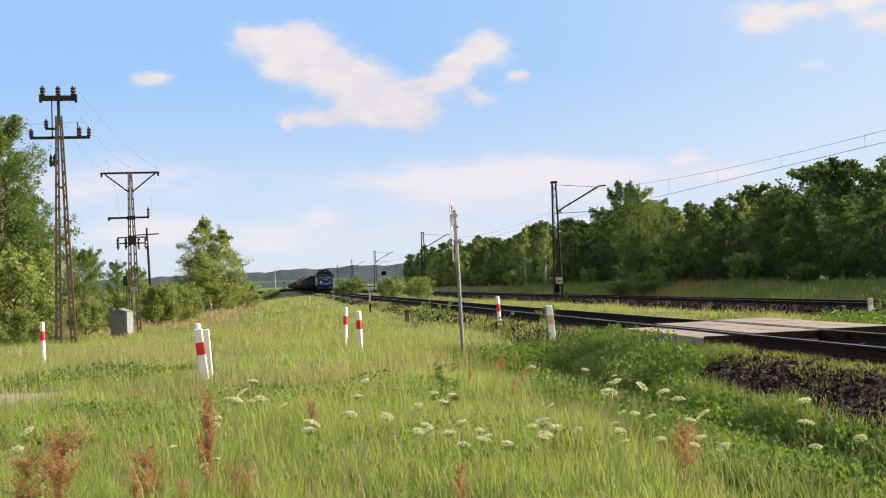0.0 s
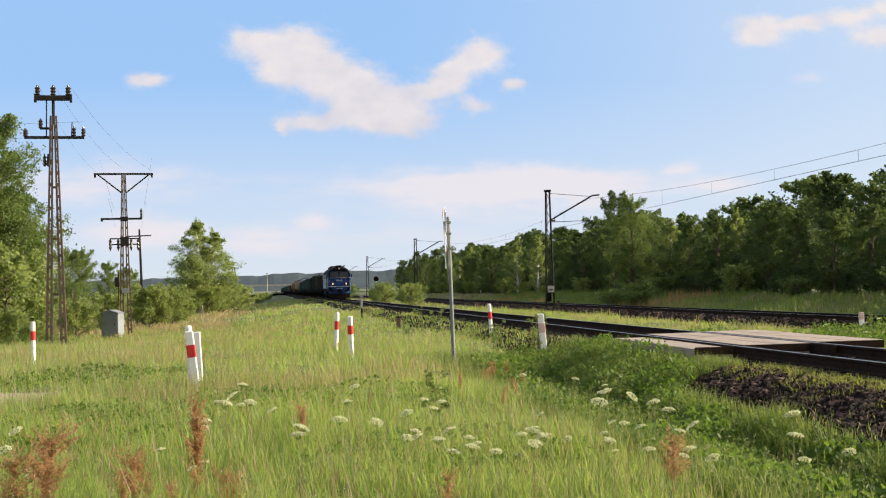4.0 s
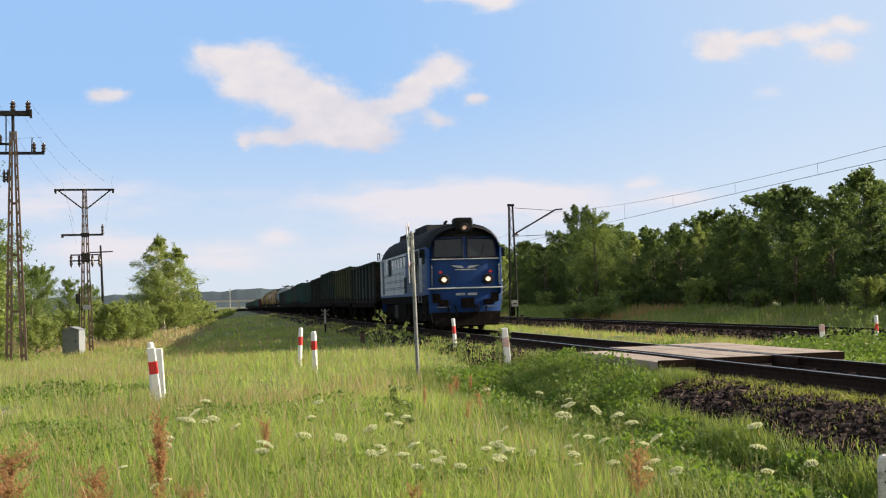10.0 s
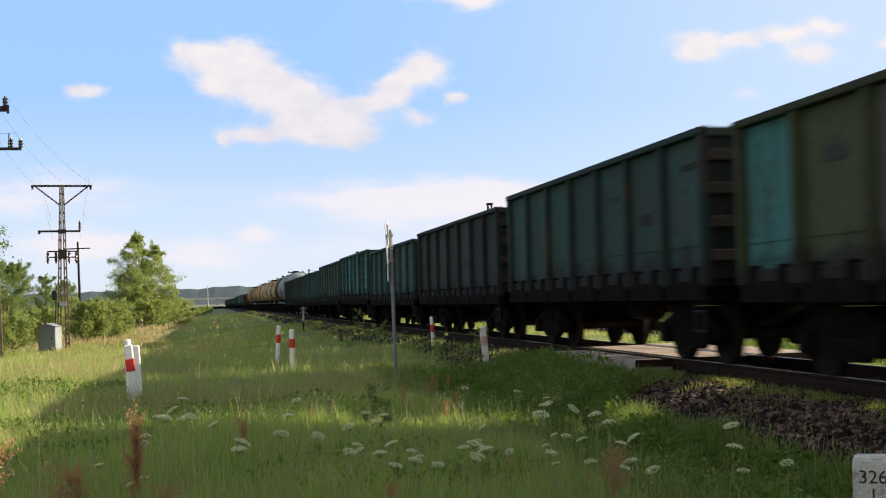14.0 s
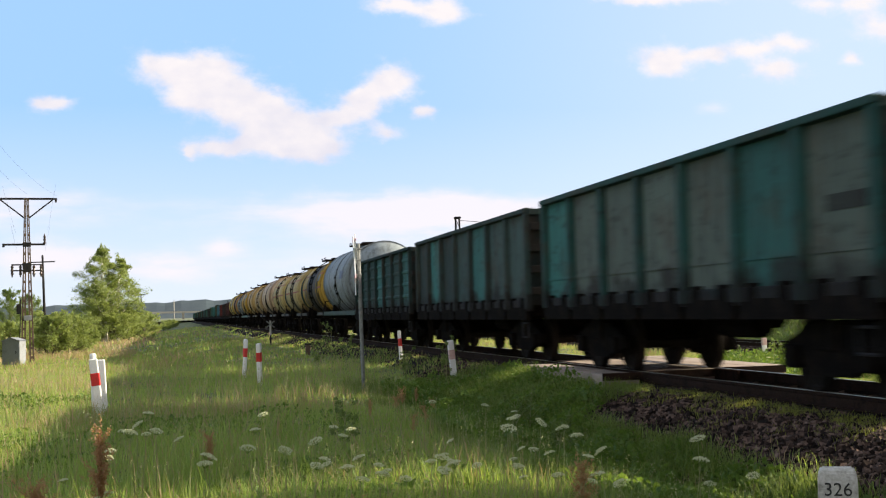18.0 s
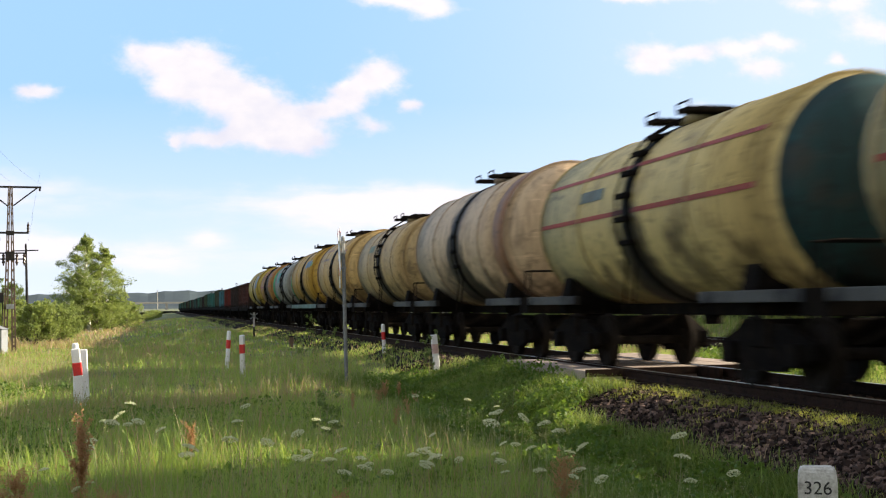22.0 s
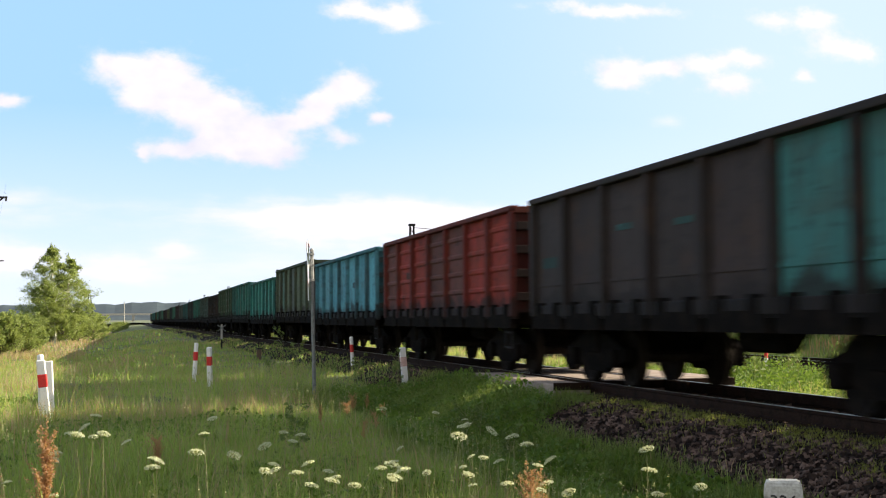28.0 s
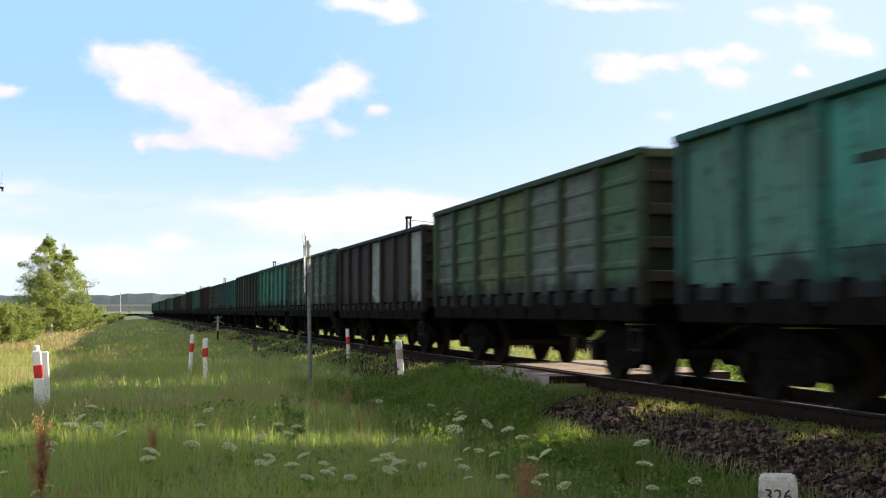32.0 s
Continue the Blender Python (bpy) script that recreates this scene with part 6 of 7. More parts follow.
def tree_meshes(seed, H, spread, base, count, leaf, slim=1.0, droop=0.0, full=0.0):
    """Trunk with rising limbs and side twigs, leaf tufts along the twigs: a ragged crown that thins to pointed shoots."""
    rng = np.random.default_rng(seed)
    wood = bmesh.new()
    bend = rng.uniform(-0.05, 0.05, 2) * H
    trunk = lambda t: np.array([bend[0] * t * t, bend[1] * t * t, H * t])
    for k in range(6):
        a, b = trunk(k / 6.5), trunk((k + 1) / 6.5)
        rod(wood, a, b, 0.020 * H * (1 - k / 6.6) + 0.012, 0.020 * H * (1 - (k + 1) / 6.6) + 0.012, 7)
    pts, limbs, twigs = [], 40, 7
    for k in range(limbs):
        s = (k + rng.random()) / limbs
        t = base + (0.93 - base) * s
        root = trunk(t)
        cone = (1 - s) ** 0.85 * (0.55 + 0.65 * min(1, s * 3.5)) + 0.03
        dome = math.sqrt(max(0.03, 1 - ((s - 0.38) / 0.66) ** 2)) * 0.92
        reach = spread * slim * (cone + (dome - cone) * full) * rng.uniform(0.6, 1.15)
        ang = k * 2.4 + rng.uniform(-0.6, 0.6)
        rise = reach * rng.uniform(0.45, 1.1) * (1 - 0.35 * full * s) + 0.03 * H * s
        tip = root + np.array([math.cos(ang) * reach, math.sin(ang) * reach, rise])
        rod(wood, root, tip, 0.006 * H * (1 - s) + 0.018, 0.008, 4)
        m = count // (limbs * twigs)
        for q in range(twigs):
            f0 = rng.uniform(0.25, 1.0) if q else 1.0
            start = root + (tip - root) * f0 * (0.8 if q == 0 else 1)
            way = (tip - root) / (np.linalg.norm(tip - root) + 1e-6) + rng.normal(size=3) * 0.55 + np.array([0, 0, 0.55 - droop])
            long = (0.32 * reach + 0.022 * H) * rng.uniform(0.6, 1.3)
            f = rng.random(m)[:, None]
            thick = (0.10 * reach + 0.010 * H) * (1.15 - f)
            p = start + way / np.linalg.norm(way) * long * f + np.clip(rng.normal(size=(m, 3)), -1.8, 1.8) * thick
            p[:, 2] -= droop * f[:, 0] ** 2 * long * 0.8
            pts.append(p)
    for q in range(5):
        m = count // 220
        f = rng.random(m)[:, None]
        way = np.array([rng.normal() * 0.030, rng.normal() * 0.030, 0.17]) * H
        pts.append(trunk(0.84) + way * f * rng.uniform(0.7, 1.15) + np.clip(rng.normal(size=(m, 3)), -1.7, 1.7) * 0.013 * H * (1.3 - f))
    pts = np.concatenate(pts)
    v, f = leaf_cloud(pts, rng.uniform(0.5, 1.4, len(pts)) * leaf, rng, droop)
    return wood, v, f


TREES = {}
for key, seed, H, spread, base, count, leaf, slim, droop, full, bark, mat in (
        ("broad", 3, 9.0, 2.7, 0.02, 17000, 0.12, 1.0, 0.25, 0.6, M_BARK, M_LEAFMID), ("tall", 4, 11.0, 2.5, 0.02, 17000, 0.12, 0.95, 0.2, 0.45, M_BARK, M_LEAF),
        ("round", 5, 7.5, 2.8, 0.02, 15000, 0.12, 1.0, 0.1, 0.8, M_BARK, M_LEAFMID), ("lean", 6, 10.0, 2.5, 0.02, 17000, 0.12, 1.0, 0.3, 0.5, M_BARK, M_LEAFMID),
        ("birch", 7, 11.0, 2.7, 0.06, 38000, 0.075, 1.0, 0.55, 0.05, M_BIRCHBARK, M_LEAFLIGHT), ("birch_two", 9, 9.5, 2.2, 0.04, 24000, 0.08, 1.0, 0.5, 0.05, M_BIRCHBARK, M_LEAFLIGHT),
        ("fine", 16, 10.0, 2.7, 0.02, 36000, 0.075, 1.0, 0.15, 0.6, M_BARK, M_BUSH), ("fine_two", 17, 8.0, 2.8, 0.02, 30000, 0.078, 1.0, 0.15, 0.8, M_BARK, M_BUSH),
        ("far_broad", 23, 9.0, 2.8, 0.02, 7000, 0.18, 1.0, 0.25, 0.6, M_BARK, M_LEAFMID), ("far_tall", 24, 10.5, 2.6, 0.02, 7000, 0.18, 1.0, 0.2, 0.5, M_BARK, M_LEAFMID), ("thicket", 25, 7.5, 3.0, 0.01, 5000, 0.22, 1.0, 0.0, 0.8, M_BARK, M_LEAF),
        ("bush", 8, 3.0, 1.9, 0.02, 8000, 0.10, 1.0, 0.0, 0.9, M_BARK, M_LEAFLIGHT), ("shrub", 11, 1.5, 1.3, 0.02, 2200, 0.11, 1.0, 0.0, 0.9, M_BARK, M_BUSH)):
    w, v, f = tree_meshes(seed, H, spread, base, count, leaf, slim, droop, full)
    TREES[key] = (mesh_of(w, bark), fast_mesh("crown", v, f, mat), H)


def plant(key, x, y, H, label, category="tree", group="", name="tree", wide=1.0, turn=None, sink=0.1):
    wood, crown, h0 = TREES[key]
    t = thing(name, label, category, group)
    z = float(ground_z(x, y))
    k = H / h0
    t.matrix_basis = pose(x, y, z - sink, 0, 0, random.uniform(0, 360) if turn is None else turn) @ Matrix.Diagonal((k * wide, k * wide, k, 1))
    piece("trunk", wood, Matrix(), t)
    piece("crown", crown, Matrix(), t)
    return t


def wood_edge():
    """The wood beyond the electrified track: ragged rows of alder and birch."""
    rng = random.Random(14)
    kinds = ["broad", "tall", "round", "lean", "broad", "lean"]
    for row, (x0, step, hi) in enumerate(((36.0, 4.6, 6.6), (41.0, 5.2, 8.2), (46.5, 5.0, 9.3), (52.0, 6.0, 9.2))):
        y = 38.0 + row * 3
        while y < 330:
            far = max(0.0, (y - 110) / 220)
            H = hi * rng.uniform(0.84, 1.14) * (0.97 + 0.22 * far) * (0.99 + 0.07 * math.exp(-((y - 92) / 14) ** 2) - 0.07 * math.exp(-((y - 118) / 10) ** 2) - 0.14 * math.exp(-((y - 66) / 18) ** 2))
            x = x0 + rng.uniform(-1.5, 1.5) - 2.5 * far
            if rng.random() < 0.08:
                plant("birch_two", x - 1.0, y, H, "slender birch at the edge of the wood", group="trees of the wood")
            else:
                plant(rng.choice(kinds if y < 150 and row < 2 else ["far_broad", "far_tall"]), x, y, H, "dense dark green deciduous tree in the wood", group="trees of the wood", wide=rng.uniform(0.95, 1.3))
            y += step * rng.uniform(0.75, 1.25) * (1 + 0.9 * far)
    for k in range(70):
        plant("thicket", 39.0 + rng.uniform(-1.5, 1.5), 36 + k * 3.6, rng.uniform(2.8, 4.4), "dark undergrowth tree inside the wood", group="trees of the wood", wide=1.3)
    for k in range(64):
        plant("thicket", 57.0 + rng.uniform(-1.5, 1.5), 40 + k * 4.6, rng.uniform(3.6, 5.0), "dark undergrowth tree inside the wood", group="trees of the wood", wide=1.4)
    for k in range(66):
        plant("thicket", 34.6 + rng.uniform(-0.6, 0.8), 40 + k * 4.0, rng.uniform(1.5, 2.5), "dark leafy bush along the foot of the wood", "bush", "bushes before the wood", "bush", 1.5)
    plant("fine", 32.4, 111.0, 9.2, "light green birch in front of the wood", group="trees of the wood", wide=1.1)
    plant("lean", 32.6, 117.0, 10.0, "tall light green tree in front of the wood", group="trees of the wood")
    for k in range(18):
        y = 48 + k * 14 + rng.uniform(-3, 3)
        plant(rng.choice(["bush", "shrub", "bush"]), 32.6 + rng.uniform(-0.8, 1.6), y, rng.uniform(1.0, 2.2), "low leafy bush before the wood", "bush", "bushes before the wood", "bush", 1.2)


wood_edge()


def left_side():
    rng = random.Random(5)
    for x, y, H, key in ((-15.4, 74, 13.2, "fine"), (-16.6, 78, 12.8, "fine"), (-15.0, 76, 9.0, "fine_two"), (-18.5, 70, 9.5, "fine_two"), (-14.6, 79, 7.0, "fine_two"), (-20.5, 78, 10.5, "fine"), (-16.8, 66, 6.2, "fine_two"), (-17.6, 73, 10.6, "fine"), (-13.6, 68.5, 4.6, "bush"),
                         (-17.0, 92, 7.4, "fine"), (-14.4, 96, 6.0, "fine_two"), (-12.8, 104, 5.4, "fine"), (-16.0, 112, 6.8, "fine"), (-13.0, 120, 5.2, "fine_two"), (-19.0, 100, 7.8, "fine")):
        plant(key, x, y, H, "leafy green tree beside the power poles", group="trees beside the field", wide=1.02)
    for x, y, H in ((-7.0, 149, 3.2), (-9.8, 149, 3.0), (-5.6, 153, 3.6), (-4.0, 160, 3.2), (-9.2, 100, 3.1), (-8.2, 101, 2.9), (-7.4, 104, 2.2), (-11.4, 92, 2.6), (-10.2, 106, 2.3), (-11.4, 112, 2.4), (-12.4, 84, 2.2), (-12.6, 61.5, 1.8), (-14.5, 60, 2.4), (-11.2, 63, 1.2)):
        plant("bush", x, y, H, "yellow-green rounded bush in the field", "bush", "bushes in the field", "bush", 1.2)
    plant("birch", -8.2, 150.0, 11.4, "birch with pale trunks standing in the field", turn=40, wide=1.5)
    plant("birch_two", -6.9, 152.0, 10.2, "second birch beside the larger one", turn=10, wide=1.45)
    plant("birch_two", -7.9, 148.6, 6.2, "young birch growing before the larger ones", turn=200, wide=1.9)
    plant("birch_two", -9.3, 151.0, 7.6, "lower birch stem beside the larger one", turn=100, wide=1.5)
    for k in range(16):
        plant("bush", -8.6 + k * 0.55 + rng.uniform(-1, 1), 152 + k * 14 + rng.uniform(-4, 4), rng.uniform(1.2, 2.4), "green bush along the foot of the bank", "bush", "bushes along the bank", "bush", 1.3)
    for k in range(10):
        plant(rng.choice(["bush", "shrub"]), 12.6 + rng.uniform(-1.0, 3.6), 130 + k * 16, rng.uniform(1.2, 2.6), "bush between the two tracks", "bush", "bushes between the tracks", "bush", 1.3)
    for x, y, H in ((27.0, 33.5, 1.0), (28.0, 36.0, 1.1), (26.0, 95.0, 1.3), (29.0, 98.0, 1.6), (27.5, 93.0, 1.2)):
        plant("shrub", x, y, H, "low green shrub beyond the second track", "bush", "", "bush", 1.4)


left_side()


def far_land():
    """Wooded hills on the skyline, the far fields, a road bridge and mast poles."""
    for k, (y0, h, amp, seed, mat, name, label) in enumerate(((2600, 29, 4, 1.0, M_FAR, "hills", "wooded hills on the skyline with blue haze painted into their green"),)):
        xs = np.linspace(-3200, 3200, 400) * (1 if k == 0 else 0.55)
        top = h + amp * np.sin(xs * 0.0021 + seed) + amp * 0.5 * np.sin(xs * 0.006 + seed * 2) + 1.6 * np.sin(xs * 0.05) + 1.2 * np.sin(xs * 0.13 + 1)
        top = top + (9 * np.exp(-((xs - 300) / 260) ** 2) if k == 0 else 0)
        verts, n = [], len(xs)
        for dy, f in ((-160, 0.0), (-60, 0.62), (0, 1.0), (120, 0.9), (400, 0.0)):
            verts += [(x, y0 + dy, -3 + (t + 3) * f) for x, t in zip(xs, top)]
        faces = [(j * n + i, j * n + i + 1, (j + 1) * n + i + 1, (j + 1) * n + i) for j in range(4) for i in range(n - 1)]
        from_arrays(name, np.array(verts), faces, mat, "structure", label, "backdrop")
    sheet("far_fields", np.linspace(-900, 900, 10), np.linspace(620, 1400, 6), lambda x, y: ground_z(x, y) * 0 + 0.4 + (y - 620) * 0.002, M_FIELD, "pale far fields", "backdrop")
    bridge = thing("road_bridge", "pale far road bridge over the railway", "bridge")
    bridge.location = (0, 900, 0)
    part("deck", block(-45, 45, -4, 4, 5.2, 6.4), M_CONC, bridge)
    for x in (-40, -18, 4, 26, 44):
        part("pier", block(x - 0.8, x + 0.8, -3, 3, -2, 5.2), M_CONC, bridge)
    for x, y, h in ((-1.2, 500, 9.5), (-26, 640, 12)):
        m = thing("distant_mast", "thin pale mast far down the line", "mast")
        m.location = (x, y, -1.2)
        part("shaft", lathe([(0.22, 0), (0.14, h)], "z", 8), M_CONC, m)
        part("top", block(-0.4, 0.4, -0.1, 0.1, h, h + 0.15), M_CONC, m)


far_land()


def distant_pylon():
    """A small A-frame pole far down the line."""
    p = thing("distant_pylon", "dark A-frame pole far beyond the bushes", "power pole", "power line poles")
    p.location = (-8.4, 300.0, -1.4)
    for s in (-1, 1):
        part("leg", rod(bmesh.new(), (s * 1.3, 0, 0), (s * 0.15, 0, 8.6), 0.13, 0.10, 8), M_DARK, p)
    part("cross_arm", block(-1.3, 1.3, -0.08, 0.08, 8.2, 8.4, 0.02), M_DARK, p)
    part("tie", block(-0.75, 0.75, -0.06, 0.06, 4.0, 4.15), M_DARK, p)


distant_pylon()


# ---- grasses and flowers ----
def blades(x, y, h, w, rng, lean=0.75, lift=0.0):
    """Bent blades: three triangles each, tapering to the tip."""
    n = len(x)
    z = base_z(x, y) - 0.03 + lift
    a = rng.uniform(0, math.tau, n)
    dx, dy = np.cos(a), np.sin(a)
    px, py = -dy, dx
    k = rng.uniform(0.2, 1.0, n) * lean * h
    out = np.empty((n, 5, 3))
    for j, (f, wf, bf) in enumerate(((0, 1, 0), (0, -1, 0), (0.55, 0.75, 0.3), (0.55, -0.75, 0.3), (1.0, 0, 1.0))):
        out[:, j, 0] = x + px * w * 0.5 * wf + dx * k * bf
        out[:, j, 1] = y + py * w * 0.5 * wf + dy * k * bf
        out[:, j, 2] = z + h * f - 0.35 * k * bf
    i = 5 * np.arange(n)
    tris = np.concatenate([np.stack([i, i + 1, i + 3], 1), np.stack([i, i + 3, i + 2], 1), np.stack([i + 2, i + 3, i + 4], 1)])
    return out.reshape(-1, 3), tris


def clear_of_works(x, y, rng):
    """Where grass grows: off the ballast, the slabs and the dirt road."""
    d1, d2 = np.abs(x - TRACK_X), np.abs(x - TRACK2_X)
    ok = (d1 > np.where(y < 19.4, 2.5, np.where(x < TRACK_X, 1.0, 1.6)) + 0.35 * np.sin(y * 0.8) * rng.random(len(x))) & (d2 > 2.6)
    ok &= ~((y > 21.0) & (y < 28.2) & (x > 7.22) & (x < 11.2)) & ~((y < 21.0) & (np.abs(x - TRACK_X) < 1.25))
    ok &= ~((x < -3.6) & (np.abs(y - 22.6 - (x + 4) * 0.06) < 2.6 * rng.random(len(x)) ** 0.4))
    ok &= ~((np.hypot((x - 5.0) / 0.7, (y - 24.5) / 2.2) < 1) & (rng.random(len(x)) < 0.8))
    return ok


def patch(x, y, s, seed):
    return 0.5 + 0.5 * np.sin(x * s + seed + 1.7 * np.sin(y * s * 0.7 + seed)) * np.cos(y * s * 0.9 - seed)


def meadow():
    rng = np.random.default_rng(77)
    near_x, far_x = -0.33, 0.80
    for r0, r1, count, h, w, name in ((6.5, 14, 85000, 0.40, 0.008, "meadow_grass"), (14, 24, 95000, 0.40, 0.011, "meadow_grass"), (24, 45, 130000, 0.38, 0.014, "meadow_grass"),
                                      (45, 100, 150000, 0.36, 0.028, "meadow_grass"), (100, 260, 110000, 0.40, 0.085, "meadow_grass")):
        y = np.sqrt(r0 ** 2 + (r1 ** 2 - r0 ** 2) * rng.random(count))
        x = y * rng.uniform(near_x, far_x, count)
        tuft, wide = np.arange(count) // 26 * 26, 0.05 + 0.0035 * y  # two blades in three stand in tufts
        huddle = (np.arange(count) % 3 > 0)
        y = np.where(huddle, y[tuft] + rng.normal(0, 1, count) * wide, y)
        x = np.where(huddle, x[tuft] + rng.normal(0, 1, count) * wide, x)
        vigour = np.where(huddle, rng.uniform(0.65, 1.30, count)[tuft], 0.85)
        ok = clear_of_works(x, y, rng) & (x < 34)
        ok &= ~((x > 3.3 + 0.02 * y) & (x < 7.4) & (y < 27) & (rng.random(count) < 0.72))
        x, y, vigour = x[ok], y[ok], vigour[ok]
        tall = 0.55 + 0.75 * patch(x, y, 0.55, 1.0) * patch(x, y, 1.7, 2.0) + 0.25 * (rng.random(len(x)) < 0.07)
        beside = np.exp(-((x - TRACK_X) / 3.9) ** 2)
        hh = h * tall * vigour * rng.uniform(0.5, 1.35, len(x)) * (1 - 0.62 * beside)
        dry = rng.random(len(x)) < 0.09 + 0.06 * smooth(22, 40, y) + 0.22 * (patch(x, y, 0.32, 4.0) > 0.72) + 0.5 * ((x < -3.0) & (y > 85)) + 0.55 * ((x > 25.4) & (patch(x, y, 0.2, 1.0) > 0.35))
        hh = hh * np.where(((x < -3.0) & (y > 85)) | (x > 40.0), 1.3, 1.0)
        for pick, mat, label, nm in ((~dry, M_GRASS, "sunlit yellow-green meadow grass", name), (dry, M_DRY, "dry straw-coloured grass stalks", "dry_grass")):
            v, t = blades(x[pick], y[pick], hh[pick] * (1.25 if mat is M_DRY else 1.0), np.full(pick.sum(), w) * rng.uniform(0.6, 1.4, pick.sum()), rng)
            tagged(new(nm, fast_mesh(nm, v, t, mat)), label, "grass", kind="stuff")
    # the meadow round the camera's stand
    x, y = rng.uniform(-9, 6, 36000), rng.uniform(-6, 6.9, 36000)
    v, t = blades(x, y, rng.uniform(0.12, 0.42, len(x)), np.full(len(x), 0.009), rng)
    tagged(new("meadow_grass", fast_mesh("meadow_grass", v, t, M_GRASS)), "sunlit yellow-green meadow grass", "grass", kind="stuff")
    # a short dense sward in the dip beside the ballast and on the crossing's approach
    y = rng.uniform(8.5, 30, 60000)
    x = rng.uniform(3.6, 7.4, len(y))
    x = np.where(y < 19.0, 3.6 + (x - 3.6) * 0.68, x)
    ok = clear_of_works(x, y, rng)
    x, y = x[ok], y[ok]
    v, t = blades(x, y, rng.uniform(0.14, 0.42, len(x)) * (0.5 + 0.8 * patch(x, y, 1.3, 2.0)), np.full(len(x), 0.010), rng, 0.8)
    tagged(new("dip_grass", fast_mesh("dip_grass", v, t, M_DIPGRASS)), "short dense rank grass in the dip by the track", "grass", kind="stuff")
    # feathery tufts of horsetail along the near rail
    cy = rng.uniform(9.0, 21.5, 150)
    cx = 7.55 + rng.normal(0, 0.13, 150) - rng.uniform(0.2, 0.9, 150) * (rng.random(150) < 0.4)
    x, y = np.repeat(cx, 60) + rng.normal(0, 0.09, 9000), np.repeat(cy, 60) + rng.normal(0, 0.13, 9000)
    v, t = blades(x, y, rng.uniform(0.06, 0.19, len(x)), np.full(len(x), 0.008), rng, 1.0)
    tagged(new("horsetail", fast_mesh("horsetail", v, t, M_MOSS)), "yellow-green horsetail tufts along the rail", "weeds", kind="stuff")
    # rust-coloured and straw seed heads in the rough grass before the wood
    y = rng.uniform(34, 150, 9000)
    x = rng.uniform(25.6, 32.5, len(y))
    ok = patch(x, y, 0.35, 3.0) * patch(x, y, 0.12, 1.0) > 0.44
    x, y = x[ok], y[ok]
    v, t = blades(x, y, rng.uniform(0.45, 0.95, len(x)), np.full(len(x), 0.05), rng, 0.3)
    tagged(new("rough_grass", fast_mesh("rough_grass", v, t, M_SORREL)), "rust-coloured seeding grass before the wood", "grass", kind="stuff")
    y = rng.uniform(34, 170, 26000)
    x = rng.uniform(25.6, 34.5, len(y))
    v, t = blades(x, y, rng.uniform(0.35, 0.9, len(x)) * (0.5 + 0.7 * patch(x, y, 0.22, 2.0)), np.full(len(x), 0.035), rng, 0.5)
    tagged(new("bank_grass", fast_mesh("bank_grass", v, t, M_DIPGRASS)), "tall green grass on the bank before the wood", "grass", kind="stuff")
    # thin seed stalks standing over the sward, each with a loose ear
    y = np.sqrt(7.5 ** 2 + (38 ** 2 - 7.5 ** 2) * rng.random(9000) ** 1.15)
    x = y * rng.uniform(near_x, far_x, len(y))
    ok = clear_of_works(x, y, rng) & (x < 30) & (patch(x, y, 0.45, 2.5) > 0.25) & (x < 4.0 + 0.03 * y)
    x, y = x[ok], y[ok]
    h = rng.uniform(0.40, 0.68, len(x))
    v, t = blades(x, y, h, 0.003 + 0.00018 * y, rng, 0.3)
    tips = v.reshape(-1, 5, 3)[:, 4]
    ears = np.repeat(tips, 5, 0) - np.stack([rng.normal(0, 0.006, 5 * len(tips)), rng.normal(0, 0.006, 5 * len(tips)), rng.uniform(-0.01, 0.09, 5 * len(tips))], 1)
    v2, t2 = leaf_cloud(ears, rng.uniform(0.008, 0.019, len(ears)) * np.repeat(0.7 + y * 0.022, 5), rng)
    tagged(new("seed_stalks", fast_mesh("seed_stalks", np.concatenate([v, v2]), np.concatenate([t, t2 + len(v)]), M_STALK)), "pale grass stalks with seed ears", "grass", kind="stuff")


meadow()


